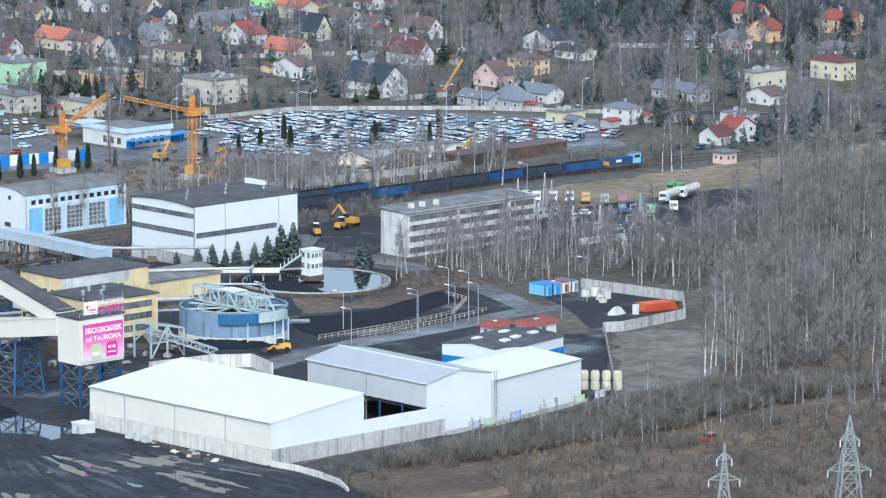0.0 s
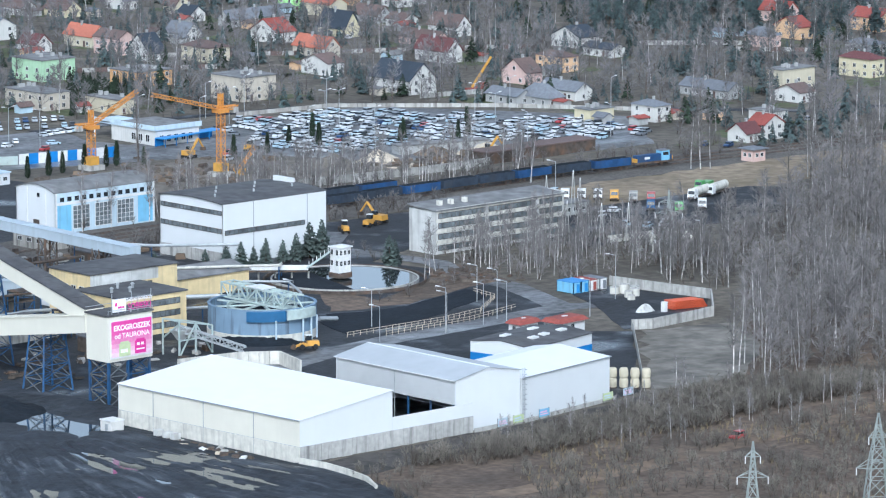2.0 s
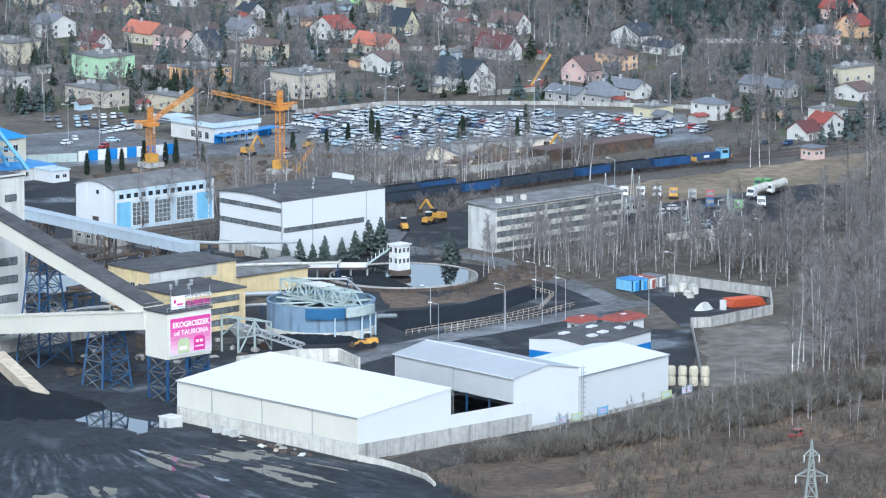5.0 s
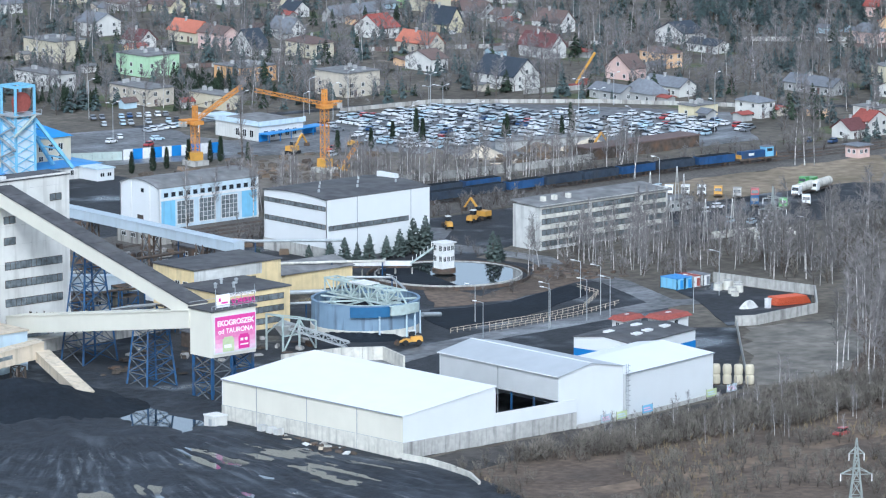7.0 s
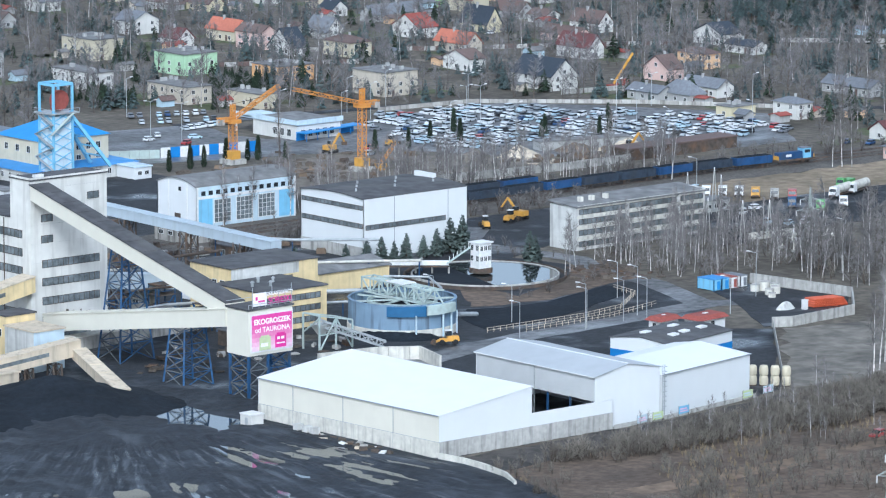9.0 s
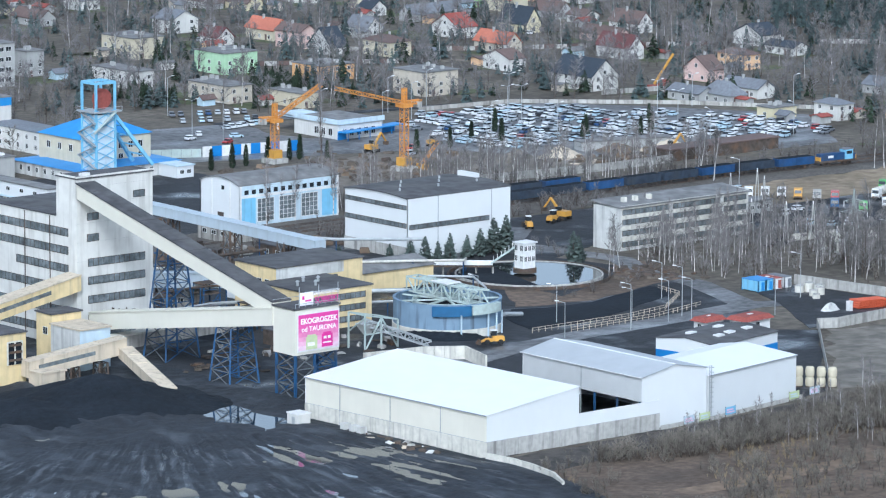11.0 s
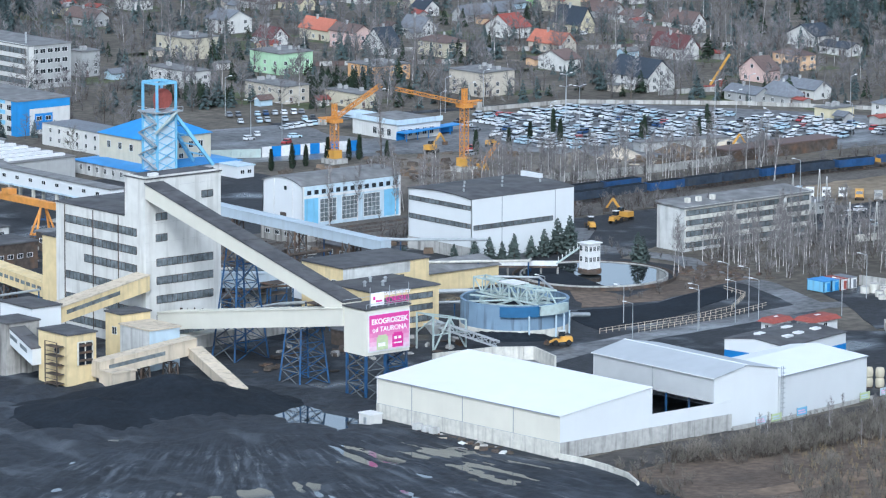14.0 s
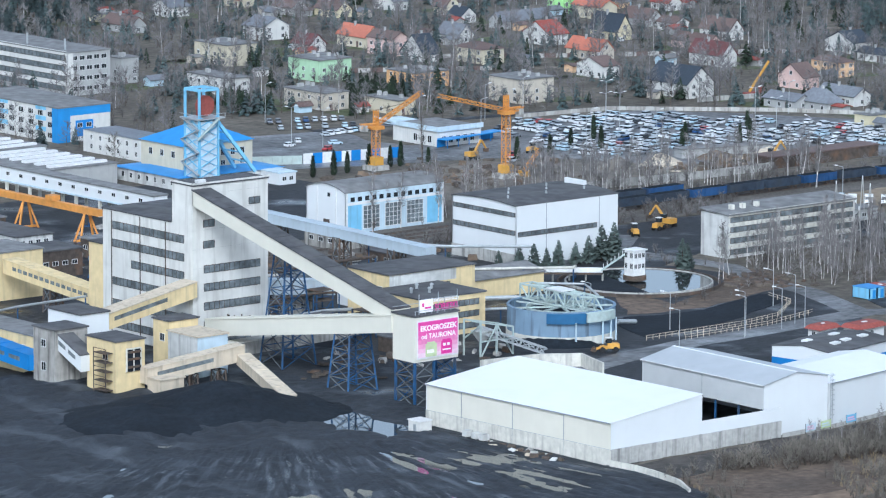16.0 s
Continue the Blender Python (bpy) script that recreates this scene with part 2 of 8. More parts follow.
def coal_mud(name, focus):
    """Black coal mud: wheel tracks fanning out from a point, pale drying silt, wet glossy streaks."""
    m = mat(name, (0.02, 0.024, 0.031), 0.85, vary=0.4, grain=0.45, big=0.06, bump=0.3)
    n, l = m.node_tree.nodes, m.node_tree.links
    b = n["Principled BSDF"]
    base = b.inputs["Base Color"].links[0].from_socket

    def op(kind, a, c=None, d=None):
        x = n.new("ShaderNodeMath")
        x.operation = kind
        for k, val in enumerate((a, c, d)):
            if val is None:
                continue
            if hasattr(val, "links"):
                l.new(val, x.inputs[k])
            else:
                x.inputs[k].default_value = val
        return x.outputs[0]

    def ramp(fac, lo, hi, a, c):
        r = n.new("ShaderNodeMapRange")
        for k, val in ((1, lo), (2, hi), (3, a), (4, c)):
            r.inputs[k].default_value = val
        l.new(fac, r.inputs[0])
        return r.outputs[0]

    def noise_of(x, y, detail=5):
        v, t = n.new("ShaderNodeCombineXYZ"), n.new("ShaderNodeTexNoise")
        l.new(x, v.inputs[0]), l.new(y, v.inputs[1])
        t.inputs["Scale"].default_value, t.inputs["Detail"].default_value = 1.0, detail
        l.new(v.outputs[0], t.inputs["Vector"])
        return t.outputs["Fac"]

    geo, sep = n.new("ShaderNodeNewGeometry"), n.new("ShaderNodeSeparateXYZ")
    l.new(geo.outputs["Position"], sep.inputs[0])
    dx, dy = op("SUBTRACT", sep.outputs[0], focus[0]), op("SUBTRACT", focus[1], sep.outputs[1])
    r = op("SQRT", op("ADD", op("MULTIPLY", dx, dx), op("MULTIPLY", dy, dy)))
    a = op("ARCTAN2", dx, dy)
    tracks = noise_of(op("MULTIPLY", a, 34.0), op("MULTIPLY", r, 0.05))
    fan = op("MULTIPLY", op("MULTIPLY", ramp(r, 38, 56, 0, 1), ramp(dy, 20, 40, 0, 1)), ramp(noise_of(op("MULTIPLY", sep.outputs[0], 0.05), op("MULTIPLY", sep.outputs[1], 0.05), 3), 0.4, 0.56, 0.15, 1.0))
    silt = noise_of(op("MULTIPLY", sep.outputs[0], 0.11), op("MULTIPLY", sep.outputs[1], 0.06), 8)
    pale = op("MAXIMUM", op("MULTIPLY", ramp(tracks, 0.53, 0.7, 0, 1), op("MULTIPLY", fan, 0.8)), op("MULTIPLY", ramp(silt, 0.54, 0.72, 0, 1), 0.65))
    mx = n.new("ShaderNodeMix")
    mx.data_type = "RGBA"
    l.new(pale, mx.inputs[0]), l.new(base, mx.inputs[6])
    mx.inputs[7].default_value = (0.1, 0.112, 0.13, 1)
    l.new(mx.outputs[2], b.inputs["Base Color"])
    wet_track = ramp(noise_of(op("MULTIPLY", a, 40.0), op("MULTIPLY", r, 0.06)), 0.5, 0.66, 0.0, 1.0)
    gloss = op("MULTIPLY", wet_track, fan)
    l.new(ramp(gloss, 0.0, 1.0, 0.88, 0.24), b.inputs["Roughness"])
    b.inputs["Specular IOR Level"].default_value = 0.45
    return m


FAN = (-16.0, 92.0)
COAL_YARD = coal_mud("coal_black_ground", FAN)
ASPHALT = wet("damp_asphalt", (0.13, 0.132, 0.136), 0.3, 0.85, 0.05, (0.5, 1, 1), 0.5, 0.66)
ASPHALT_DARK = wet("dirty_dark_asphalt", (0.019, 0.021, 0.025), 0.25, 0.85, 0.06, (1, 1, 1), 0.5, 0.66)
DIRT_ROAD = mat("dirt_track", (0.17, 0.15, 0.125), 0.95, vary=0.25, grain=0.3, big=0.06, bump=0.1, stain=((0.08, 0.07, 0.06), 0.7), stain_scale=0.1)
WATER = plain("still_water", (0.03, 0.035, 0.037), 0.04, spec=0.7)
BALLAST = mat("railway_ballast", (0.11, 0.1, 0.09), 0.95, vary=0.35, grain=1.2, big=0.1)
BARK = mat("dark_bark", (0.09, 0.075, 0.062), 0.95, vary=0.3, grain=2.0, rnd=0.25)
BIRCH = mat("birch_bark", (0.5, 0.48, 0.46), 0.9, vary=0.3, grain=2.0, big=0.6, stain=((0.06, 0.055, 0.05), 0.8), stain_scale=0.9, rnd=0.2)
TWIG = mat("bare_twigs", (0.182, 0.17, 0.166), 0.95, vary=0.25, grain=0.4, rnd=0.2)
TWIG_RED = mat("reddish_bare_twigs", (0.178, 0.16, 0.138), 0.95, vary=0.3, grain=0.3, rnd=0.2)
TWIG_DARK = mat("dark_bare_twigs", (0.158, 0.15, 0.152), 0.95, vary=0.3, grain=0.4, rnd=0.2)
# for the far trees: distance haze put into the colour, paler and bluer than NEEDLE
NEEDLE_HAZY = mat("haze_tinted_needles", (0.072, 0.098, 0.098), 0.9, vary=0.35, grain=0.8, rnd=0.25)
NEEDLE = mat("dark_green_needles", (0.032, 0.05, 0.03), 0.9, vary=0.35, grain=0.8, rnd=0.25)
NEEDLE_GREY = mat("grey_green_needles", (0.085, 0.108, 0.098), 0.9, vary=0.3, grain=0.8, rnd=0.25)
REED = mat("dry_reeds", (0.24, 0.19, 0.12), 0.95, vary=0.3, grain=0.6)


# ---- mesh helpers ----
def mesh_of(name, verts, faces, material):
    me = bpy.data.meshes.new(name)
    me.from_pydata([tuple(p) for p in verts], [], [tuple(f) for f in faces])
    for m in (material if isinstance(material, (list, tuple)) else [material]):
        me.materials.append(m)
    return me


def thing(name, label, category, at=(0, 0, 0), turn=0.0, group="", kind=""):
    ob = new(name)
    ob.matrix_basis = pose(*at, 0, 0, turn)
    ob.empty_display_size = 0.1
    return tagged(ob, label, category, group, kind)


class Form:
    """Verts and faces gathered into one mesh."""

    def __init__(self):
        self.v, self.f = [], []

    def add(self, verts, faces):
        k = len(self.v)
        self.v += [tuple(p) for p in verts]
        self.f += [tuple(k + i for i in f) for f in faces]
        return self

    def box(self, x0, x1, y0, y1, z0, z1):
        return self.add([(x, y, z) for z in (z0, z1) for x, y in ((x0, y0), (x1, y0), (x1, y1), (x0, y1))],
                        [(3, 2, 1, 0), (4, 5, 6, 7), (0, 1, 5, 4), (1, 2, 6, 5), (2, 3, 7, 6), (3, 0, 4, 7)])

    def slab(self, poly, z0, z1):
        """An upright prism over a plan; z0 and z1 may be lists, a height a corner."""
        n = len(poly)
        lo = z0 if isinstance(z0, (list, tuple)) else [z0] * n
        hi = z1 if isinstance(z1, (list, tuple)) else [z1] * n
        vs = [(x, y, z) for (x, y), z in zip(poly, lo)] + [(x, y, z) for (x, y), z in zip(poly, hi)]
        return self.add(vs, [tuple(range(n))[::-1], tuple(range(n, 2 * n))] + [(i, (i + 1) % n, n + (i + 1) % n, n + i) for i in range(n)])

    def sheet(self, quad, thick):
        """A plate of that thickness below a quad."""
        a, b, c = (Vector(q) for q in quad[:3])
        nrm = (b - a).cross(c - a).normalized() * thick
        if nrm.z < 0:
            nrm = -nrm
        n = len(quad)
        vs = [Vector(q) for q in quad] + [Vector(q) - nrm for q in quad]
        return self.add(vs, [tuple(range(n)), tuple(range(n, 2 * n))[::-1]] + [(i, n + i, n + (i + 1) % n, (i + 1) % n) for i in range(n)])

    def beam(self, p, q, w, h=None):
        """A square bar from p to q."""
        h = h or w
        p, q = Vector(p), Vector(q)
        d = (q - p).normalized()
        s = d.cross(Vector((0, 0, 1)))
        s = Vector((1, 0, 0)) if s.length < 1e-4 else s.normalized()
        t = s.cross(d)
        vs = [e + a * s * w / 2 + b * t * h / 2 for e in (p, q) for a, b in ((-1, -1), (1, -1), (1, 1), (-1, 1))]
        return self.add(vs, [(0, 1, 2, 3), (7, 6, 5, 4), (0, 4, 5, 1), (1, 5, 6, 2), (2, 6, 7, 3), (3, 7, 4, 0)])

    def tube(self, p, q, r0, r1=None, n=8, caps=True):
        r1 = r0 if r1 is None else r1
        p, q = Vector(p), Vector(q)
        d = (q - p).normalized()
        s = d.cross(Vector((0.3, 0.1, 1)))
        s = (d.cross(Vector((1, 0, 0))) if s.length < 1e-3 else s).normalized()
        t = s.cross(d)
        vs = [e + (s * math.cos(a) + t * math.sin(a)) * r for e, r in ((p, r0), (q, r1)) for a in [2 * math.pi * k / n for k in range(n)]]
        fs = [(k, (k + 1) % n, n + (k + 1) % n, n + k) for k in range(n)]
        return self.add(vs, fs + ([tuple(range(n))[::-1], tuple(range(n, 2 * n))] if caps else []))

    def ring(self, c, r_in, r_out, z0, z1, n=48, a0=0.0, a1=2 * math.pi):
        """A round wall."""
        full = abs(a1 - a0 - 2 * math.pi) < 1e-6
        m = n if full else n + 1
        vs = []
        for k in range(m):
            a = a0 + (a1 - a0) * k / n
            for r, z in ((r_in, z0), (r_out, z0), (r_out, z1), (r_in, z1)):
                vs.append((c[0] + r * math.cos(a), c[1] + r * math.sin(a), z))
        fs = []
        for k in range(n):
            i, j = 4 * k, 4 * ((k + 1) % m)
            fs += [(i + a, i + (a + 1) % 4, j + (a + 1) % 4, j + a) for a in range(4)]
        return self.add(vs, fs)

    def truss(self, p, q, width, height, bays, bar):
        """An open lattice girder from p to q."""
        p, q = Vector(p), Vector(q)
        d = (q - p)
        s = d.cross(Vector((0, 0, 1)))
        s = (Vector((1, 0, 0)) if s.length < 1e-4 else s.normalized()) * width / 2
        t = s.cross(d).normalized()
        t = (-t if t.z < 0 else t) * height / 2
        cs = [s + t, -s + t, -s - t, s - t]
        for c in cs:
            self.beam(p + c, q + c, bar * 1.4)
        for k in range(bays):
            a, b = p + d * k / bays, p + d * (k + 1) / bays
            for i in range(4):
                c, e = cs[i], cs[(i + 1) % 4]
                self.beam(a + c, a + e, bar)
                self.beam(a + (c if k % 2 else e), b + (e if k % 2 else c), bar)
        return self

    def mesh(self, name, material):
        return mesh_of(name, self.v, self.f, material)


def part(name, form, material, parent=None, label="", at=None):
    """Links a form as one mesh under a thing or a part; a mesh may be shared."""
    me = form if isinstance(form, bpy.types.Mesh) else form.mesh(name, material)
    ob = new(name, me)
    ob.parent = parent
    if at is not None:
        ob.matrix_basis = at
    if label:
        ob["label"] = label
    return ob


def setting(name, form, material, label="", category=""):
    ob = part(name, form, material)
    return tagged(ob, label, category, "", "structure")


def soft_edge(poly, step=6.0, jitter=1.0, seed=1):
    """A plan with its sides broken up and wavering."""
    rnd = random.Random(seed)
    out = []
    for (x0, y0), (x1, y1) in zip(poly, poly[1:] + poly[:1]):
        n = max(1, int(math.hypot(x1 - x0, y1 - y0) / step))
        for k in range(n):
            j = jitter if k else 0.0
            out.append((x0 + (x1 - x0) * k / n + rnd.uniform(-j, j), y0 + (y1 - y0) * k / n + rnd.uniform(-j, j)))
    return out


def patch(name, poly, z, material, label, category, jitter=1.0, step=6.0, thick=0.3, seed=1):
    p = soft_edge(poly, step, jitter, seed) if jitter else poly
    area = sum(a[0] * b[1] - a[1] * b[0] for a, b in zip(p, p[1:] + p[:1]))
    if area < 0:
        p = p[::-1]
    return setting(name, Form().slab(p, z - thick, z), material, label, category)


def strip(line, width):
    """The plan of a road along a line."""
    left, right = [], []
    for i, (x, y) in enumerate(line):
        a, b = line[max(i - 1, 0)], line[min(i + 1, len(line) - 1)]
        d = Vector((b[0] - a[0], b[1] - a[1])).normalized()
        left.append((x - d.y * width / 2, y + d.x * width / 2))
        right.append((x + d.y * width / 2, y - d.x * width / 2))
    return right + left[::-1]


SHARED = {}


def window_mesh(w, h):
    """A frame with a crossbar, and its pane, facing -y, standing on the origin."""
    key = (round(w, 2), round(h, 2))
    if key not in SHARED:
        f, b = Form(), 0.09
        f.box(-w / 2, w / 2, -0.08, 0.04, 0, b).box(-w / 2, w / 2, -0.08, 0.04, h - b, h)
        f.box(-w / 2, -w / 2 + b, -0.08, 0.04, b, h - b).box(w / 2 - b, w / 2, -0.08, 0.04, b, h - b)
        for k in range(1, max(2, round(w / 0.9))):
            x = -w / 2 + w * k / max(2, round(w / 0.9))
            f.box(x - 0.035, x + 0.035, -0.06, 0.03, b, h - b)
        SHARED[key] = (f.mesh("window", WHITE_PAINT), Form().box(-w / 2 + b, w / 2 - b, -0.03, 0.0, b, h - b).mesh("pane", GLASS))
    return SHARED[key]


def window(parent, x, y, z, w, h, turn=0.0, label=""):
    """A window on a wall that faces -y turned by turn degrees."""
    fr, pa = window_mesh(w, h)
    ob = part("window", fr, None, parent, label, pose(x, y, z, 0, 0, turn))
    part("pane", pa, None, ob)
    return ob


def glazing_band(parent, p, q, h, label="band of dirty glazing", bays=None):
    """A long strip of glazing on a wall from p to q (facing the right hand of p to q), with mullions."""
    p, q = Vector(p), Vector(q)
    L = (q - p).length
    turn = math.degrees(math.atan2(q.y - p.y, q.x - p.x))
    n = bays or max(2, round(L / 1.5))
    f = Form().box(0, L, -0.1, 0.05, -0.1, 0).box(0, L, -0.1, 0.05, h, h + 0.1)
    for k in range(n + 1):
        f.box(L * k / n - 0.05, L * k / n + 0.05, -0.08, 0.05, 0, h)
    ob = part("window", f, RUST, parent, label, pose(p.x, p.y, p.z, 0, 0, turn))
    part("pane", Form().box(0.05, L - 0.05, -0.04, 0.02, 0, h), GLASS_DIRTY, ob)
    return ob


# ---- ground ----
setting("ground", Form().add([(-3000, -3000, 0), (4000, -3000, 0), (4000, 4000, 0), (-3000, 4000, 0)], [(0, 1, 2, 3)]), EARTH,
        "brown winter grass and bare earth", "ground")


HOLLOWS = ((-10, 77, 6, 6, 0.9), (-15.5, 66, 7, 7, 0.95), (-11, 60, 6, 6, 0.85), (-20, 54, 5, 6, 0.75), (-25.8, 39, 3.5, 8, 0.65), (-32, 28, 4, 6, 0.75), (-28, 21, 6, 4, 0.55), (-34, 4, 5, 4, 0.6),
           (-17, 22, 6, 5, 0.36), (-58, 14, 3, 7, 0.5), (-71, 14, 5, 6, 0.85), (-8.5, 89, 5, 6, 0.6), (-24, 6, 7, 6, 0.34), (-71, 40, 8, 5, 0.4), (-27, -6, 7, 6, 0.32), (-47, -8, 8, 6, 0.3), (-84, 62, 6, 5, 0.6), (-96, 40, 7, 4, 0.6), (-60, 74, 5, 3, 0.5))

def yard_height(x, y):
    """Trodden coal: broad swells, wheel ruts fanning out from the tip, hollows where water stands."""
    h = 0.72 + 0.26 * noise.noise((x * 0.045, y * 0.045, 0)) + 0.3 * noise.noise((x * 0.13, y * 0.13, 3)) + 0.22 * noise.noise((x * 0.38, y * 0.38, 5))
    dx, dy = x - FAN[0], y - FAN[1]
    r = math.hypot(dx, dy) + 0.01
    a = math.atan2(dx, -dy)
    ease = min(1.0, max(0.0, (r - 34) / 16)) * min(1.0, max(0.0, (70 - y) / 18))
    worn = 0.5 + 0.5 * noise.noise((x * 0.03, y * 0.03, 9))
    h += ease * (0.35 + 0.5 * worn) * (0.6 * noise.noise((a * 9, r * 0.02, 7)) + 0.9 * noise.noise((a * 34, r * 0.035, 8)) + 0.4 * noise.noise((a * 80, r * 0.05, 6)))
    lump = min(1.0, max(0.0, (-x - 14) / 14)) * min(1.0, max(0.0, (y - 28) / 20))
    h += lump * (1.5 * max(0.0, noise.noise((x * 0.1, y * 0.075, 12))) + 0.9 * max(0.0, noise.noise((x * 0.24, y * 0.2, 13))))
    for cx, cy, rx, ry, d in HOLLOWS:
        q = ((x - cx) / rx) ** 2 + ((y - cy) / ry) ** 2
        if q < 6:
            h -= 0.8 * d * math.exp(-q * 0.8)
    k = min(1.0, max(0.0, (-x - 1) / 6)) if y < 70 else 1.0
    return max(0.08, 0.36 + (h - 0.36) * k)


def coal_yard():
    """Uneven black ground."""
    xs, ys = np.arange(-170, 9, 0.85), np.arange(-75, 160, 0.85)
    n, m = len(xs), len(ys)
    vs = []
    for x in xs:
        for y in ys:
            edge = 1.0 if y > 0 else -2.0 + 6.0 * max(0.0, (-y - 14) / 20)
            xx = min(x, -edge) if y < 62 else x
            vs.append((xx, y, yard_height(xx, y)))
    fs = [(i * m + j, (i + 1) * m + j, (i + 1) * m + j + 1, i * m + j + 1) for i in range(n - 1) for j in range(m - 1)]
    return setting("coal_yard_ground", Form().add(vs, fs), COAL_YARD, "uneven black coal yard with wheel ruts and wet hollows", "ground")


patch("works_yard", [(0, 0), (50, 1), (66, 1), (98, 6), (108, 8), (160, 63), (150, 72), (175, 105), (186, 150), (180, 180), (262, 215), (255, 235), (120, 238),
                     (205, 330), (190, 372), (20, 372), (-60, 300), (-180, 200), (-180, 100), (-4, 100)], 0.06, ASPHALT_DARK,
      "dirty damp yard between the works buildings", "yard", 1.2)
coal_yard()
setting("standing_water", Form().add([(-168, -14, 0.26), (-3, -14, 0.26), (-3, 60, 0.26), (4, 96, 0.26), (-168, 96, 0.26)], [(0, 1, 2, 3, 4)]), WATER, "still grey water in the hollows and ruts of the coal yard", "water")
patch("scrub_belt", [(-8, -32), (0, -14), (1, -3), (60, -3), (104, 3), (125, 2), (135, 5), (190, 55), (240, 30), (300, -20), (300, -160), (-60, -160), (-40, -60)], 0.05, SCRUB,
      "brown scrubland strip below the halls", "ground", 2.0)
patch("bare_plot", [(111, 9), (162, 62), (186, 56), (170, 30), (140, 6), (125, 3)], 0.1, PLOT, "bare grey plot with pale wheel marks", "ground", 1.5)
patch("dirt_track", strip([(9, -50), (30, -51), (54, -50), (97, -46), (125, -42), (150, -37)], 6.0), 0.09, SOIL, "rutted reddish dirt track through the scrub", "road", 0.8)
patch("wall_side_track", [(-2, -2), (30, -1.5), (66, -1), (104, 4), (108, -3), (66, -13), (30, -16), (0, -17)], 0.1, DARK_MUD, "dark churned mud beside the halls", "ground", 1.2)
patch("bare_bank", [(135, -9), (164, 2), (205, 13), (183, -7), (147, -20), (130, -24)], 0.08, SOIL, "bare reddish soil bank in the scrub", "ground", 2.5)
patch("works_road", strip([(62, 84), (89, 91), (108, 94), (133, 95), (158, 97), (172, 98), (184, 92), (178, 76), (166, 68)], 8.5), 0.12, ASPHALT, "damp grey works road", "road", 0.3)
patch("branch_road", strip([(170, 98), (182, 128), (184, 152), (192, 168), (186, 205), (205, 222)], 7.5), 0.13, ASPHALT, "damp grey asphalt road", "road", 0.3)
patch("pond_bank", [(145, 162), (124, 132), (132, 129), (146, 127), (173, 135), (188, 137), (193, 153), (194, 170), (165, 144), (143, 136)], 0.1, SCRUB, "brown grassy bank round the settling pond", "ground", 1.5)
patch("storage_yard", [(160, 66), (187, 65), (205, 82), (199, 113), (186, 112), (178, 95)], 0.14, ASPHALT_DARK, "dark storage yard behind a concrete wall", "yard", 0.5)
patch("railway_bed", [(60, 240), (375, 236), (520, 232), (520, 247), (375, 262), (60, 272)], 0.1, BALLAST, "railway ballast with dry weeds", "ground", 1.0)
patch("dead_grass_field", [(255, 205), (330, 200), (420, 206), (520, 215), (520, 233), (380, 237), (262, 238)], 0.11, STRAW, "pale dead grass beside the railway", "ground", 2.0)
patch("truck_yard", [(235, 158), (330, 168), (352, 195), (345, 204), (262, 208), (240, 190)], 0.12, ASPHALT_DARK, "dark parking yard for lorries", "yard", 1.0)
patch("car_park", [(262, 385), (296, 318), (330, 285), (385, 282), (420, 330), (396, 372), (372, 402), (330, 402)], 0.1, ASPHALT, "large grey asphalt car park", "car park", 0.6)
patch("gate_road", [(205, 372), (240, 360), (268, 352), (296, 330), (290, 345), (270, 376), (262, 400), (270, 425), (238, 432), (225, 440), (205, 420)], 0.11, ASPHALT, "wet asphalt forecourt by the gatehouse", "road", 0.6)
patch("scrap_ground", [(190, 300), (290, 280), (335, 275), (300, 315), (262, 350), (215, 350)], 0.09, DIRT_ROAD, "muddy ground of the scrap yard", "ground", 1.5)
patch("house_street", strip([(262, 428), (300, 425), (372, 412), (430, 350), (470, 300), (520, 285), (600, 270)], 5.5), 0.12, ASPHALT_DARK, "narrow asphalt street along the houses", "road", 0.3)


# ---- coal store: halls on a wall of concrete panels ----
def concrete_panel_wall(name, line, height, label, width=2.4, thick=0.3, material=CONCRETE):
    """A wall of upright concrete panels along a line, each a piece of its own."""
    w = thing(name, label, "wall", (*line[0], 0), kind="structure")
    x0, y0 = line[0]
    for (ax, ay), (bx, by) in zip(line, line[1:]):
        L = math.hypot(bx - ax, by - ay)
        n = max(1, round(L / width))
        me = Form().add(*bevelled(L / n - 0.06, thick, height)).mesh("panel", material)
        a = math.degrees(math.atan2(by - ay, bx - ax))
        for k in range(n):
            part("panel", me, None, w, "", pose(ax - x0 + (bx - ax) * k / n, ay - y0 + (by - ay) * k / n, 0, 0, random.uniform(-0.15, 0.15), a))
    return w


def bevelled(L, t, h, b=0.05):
    """A panel with bevelled upright edges."""
    plan = [(b, -t / 2), (L - b, -t / 2), (L, -t / 2 + b), (L, t / 2), (0, t / 2), (0, -t / 2 + b)]
    f = Form().slab(plan, 0, h)
    return f.v, f.f


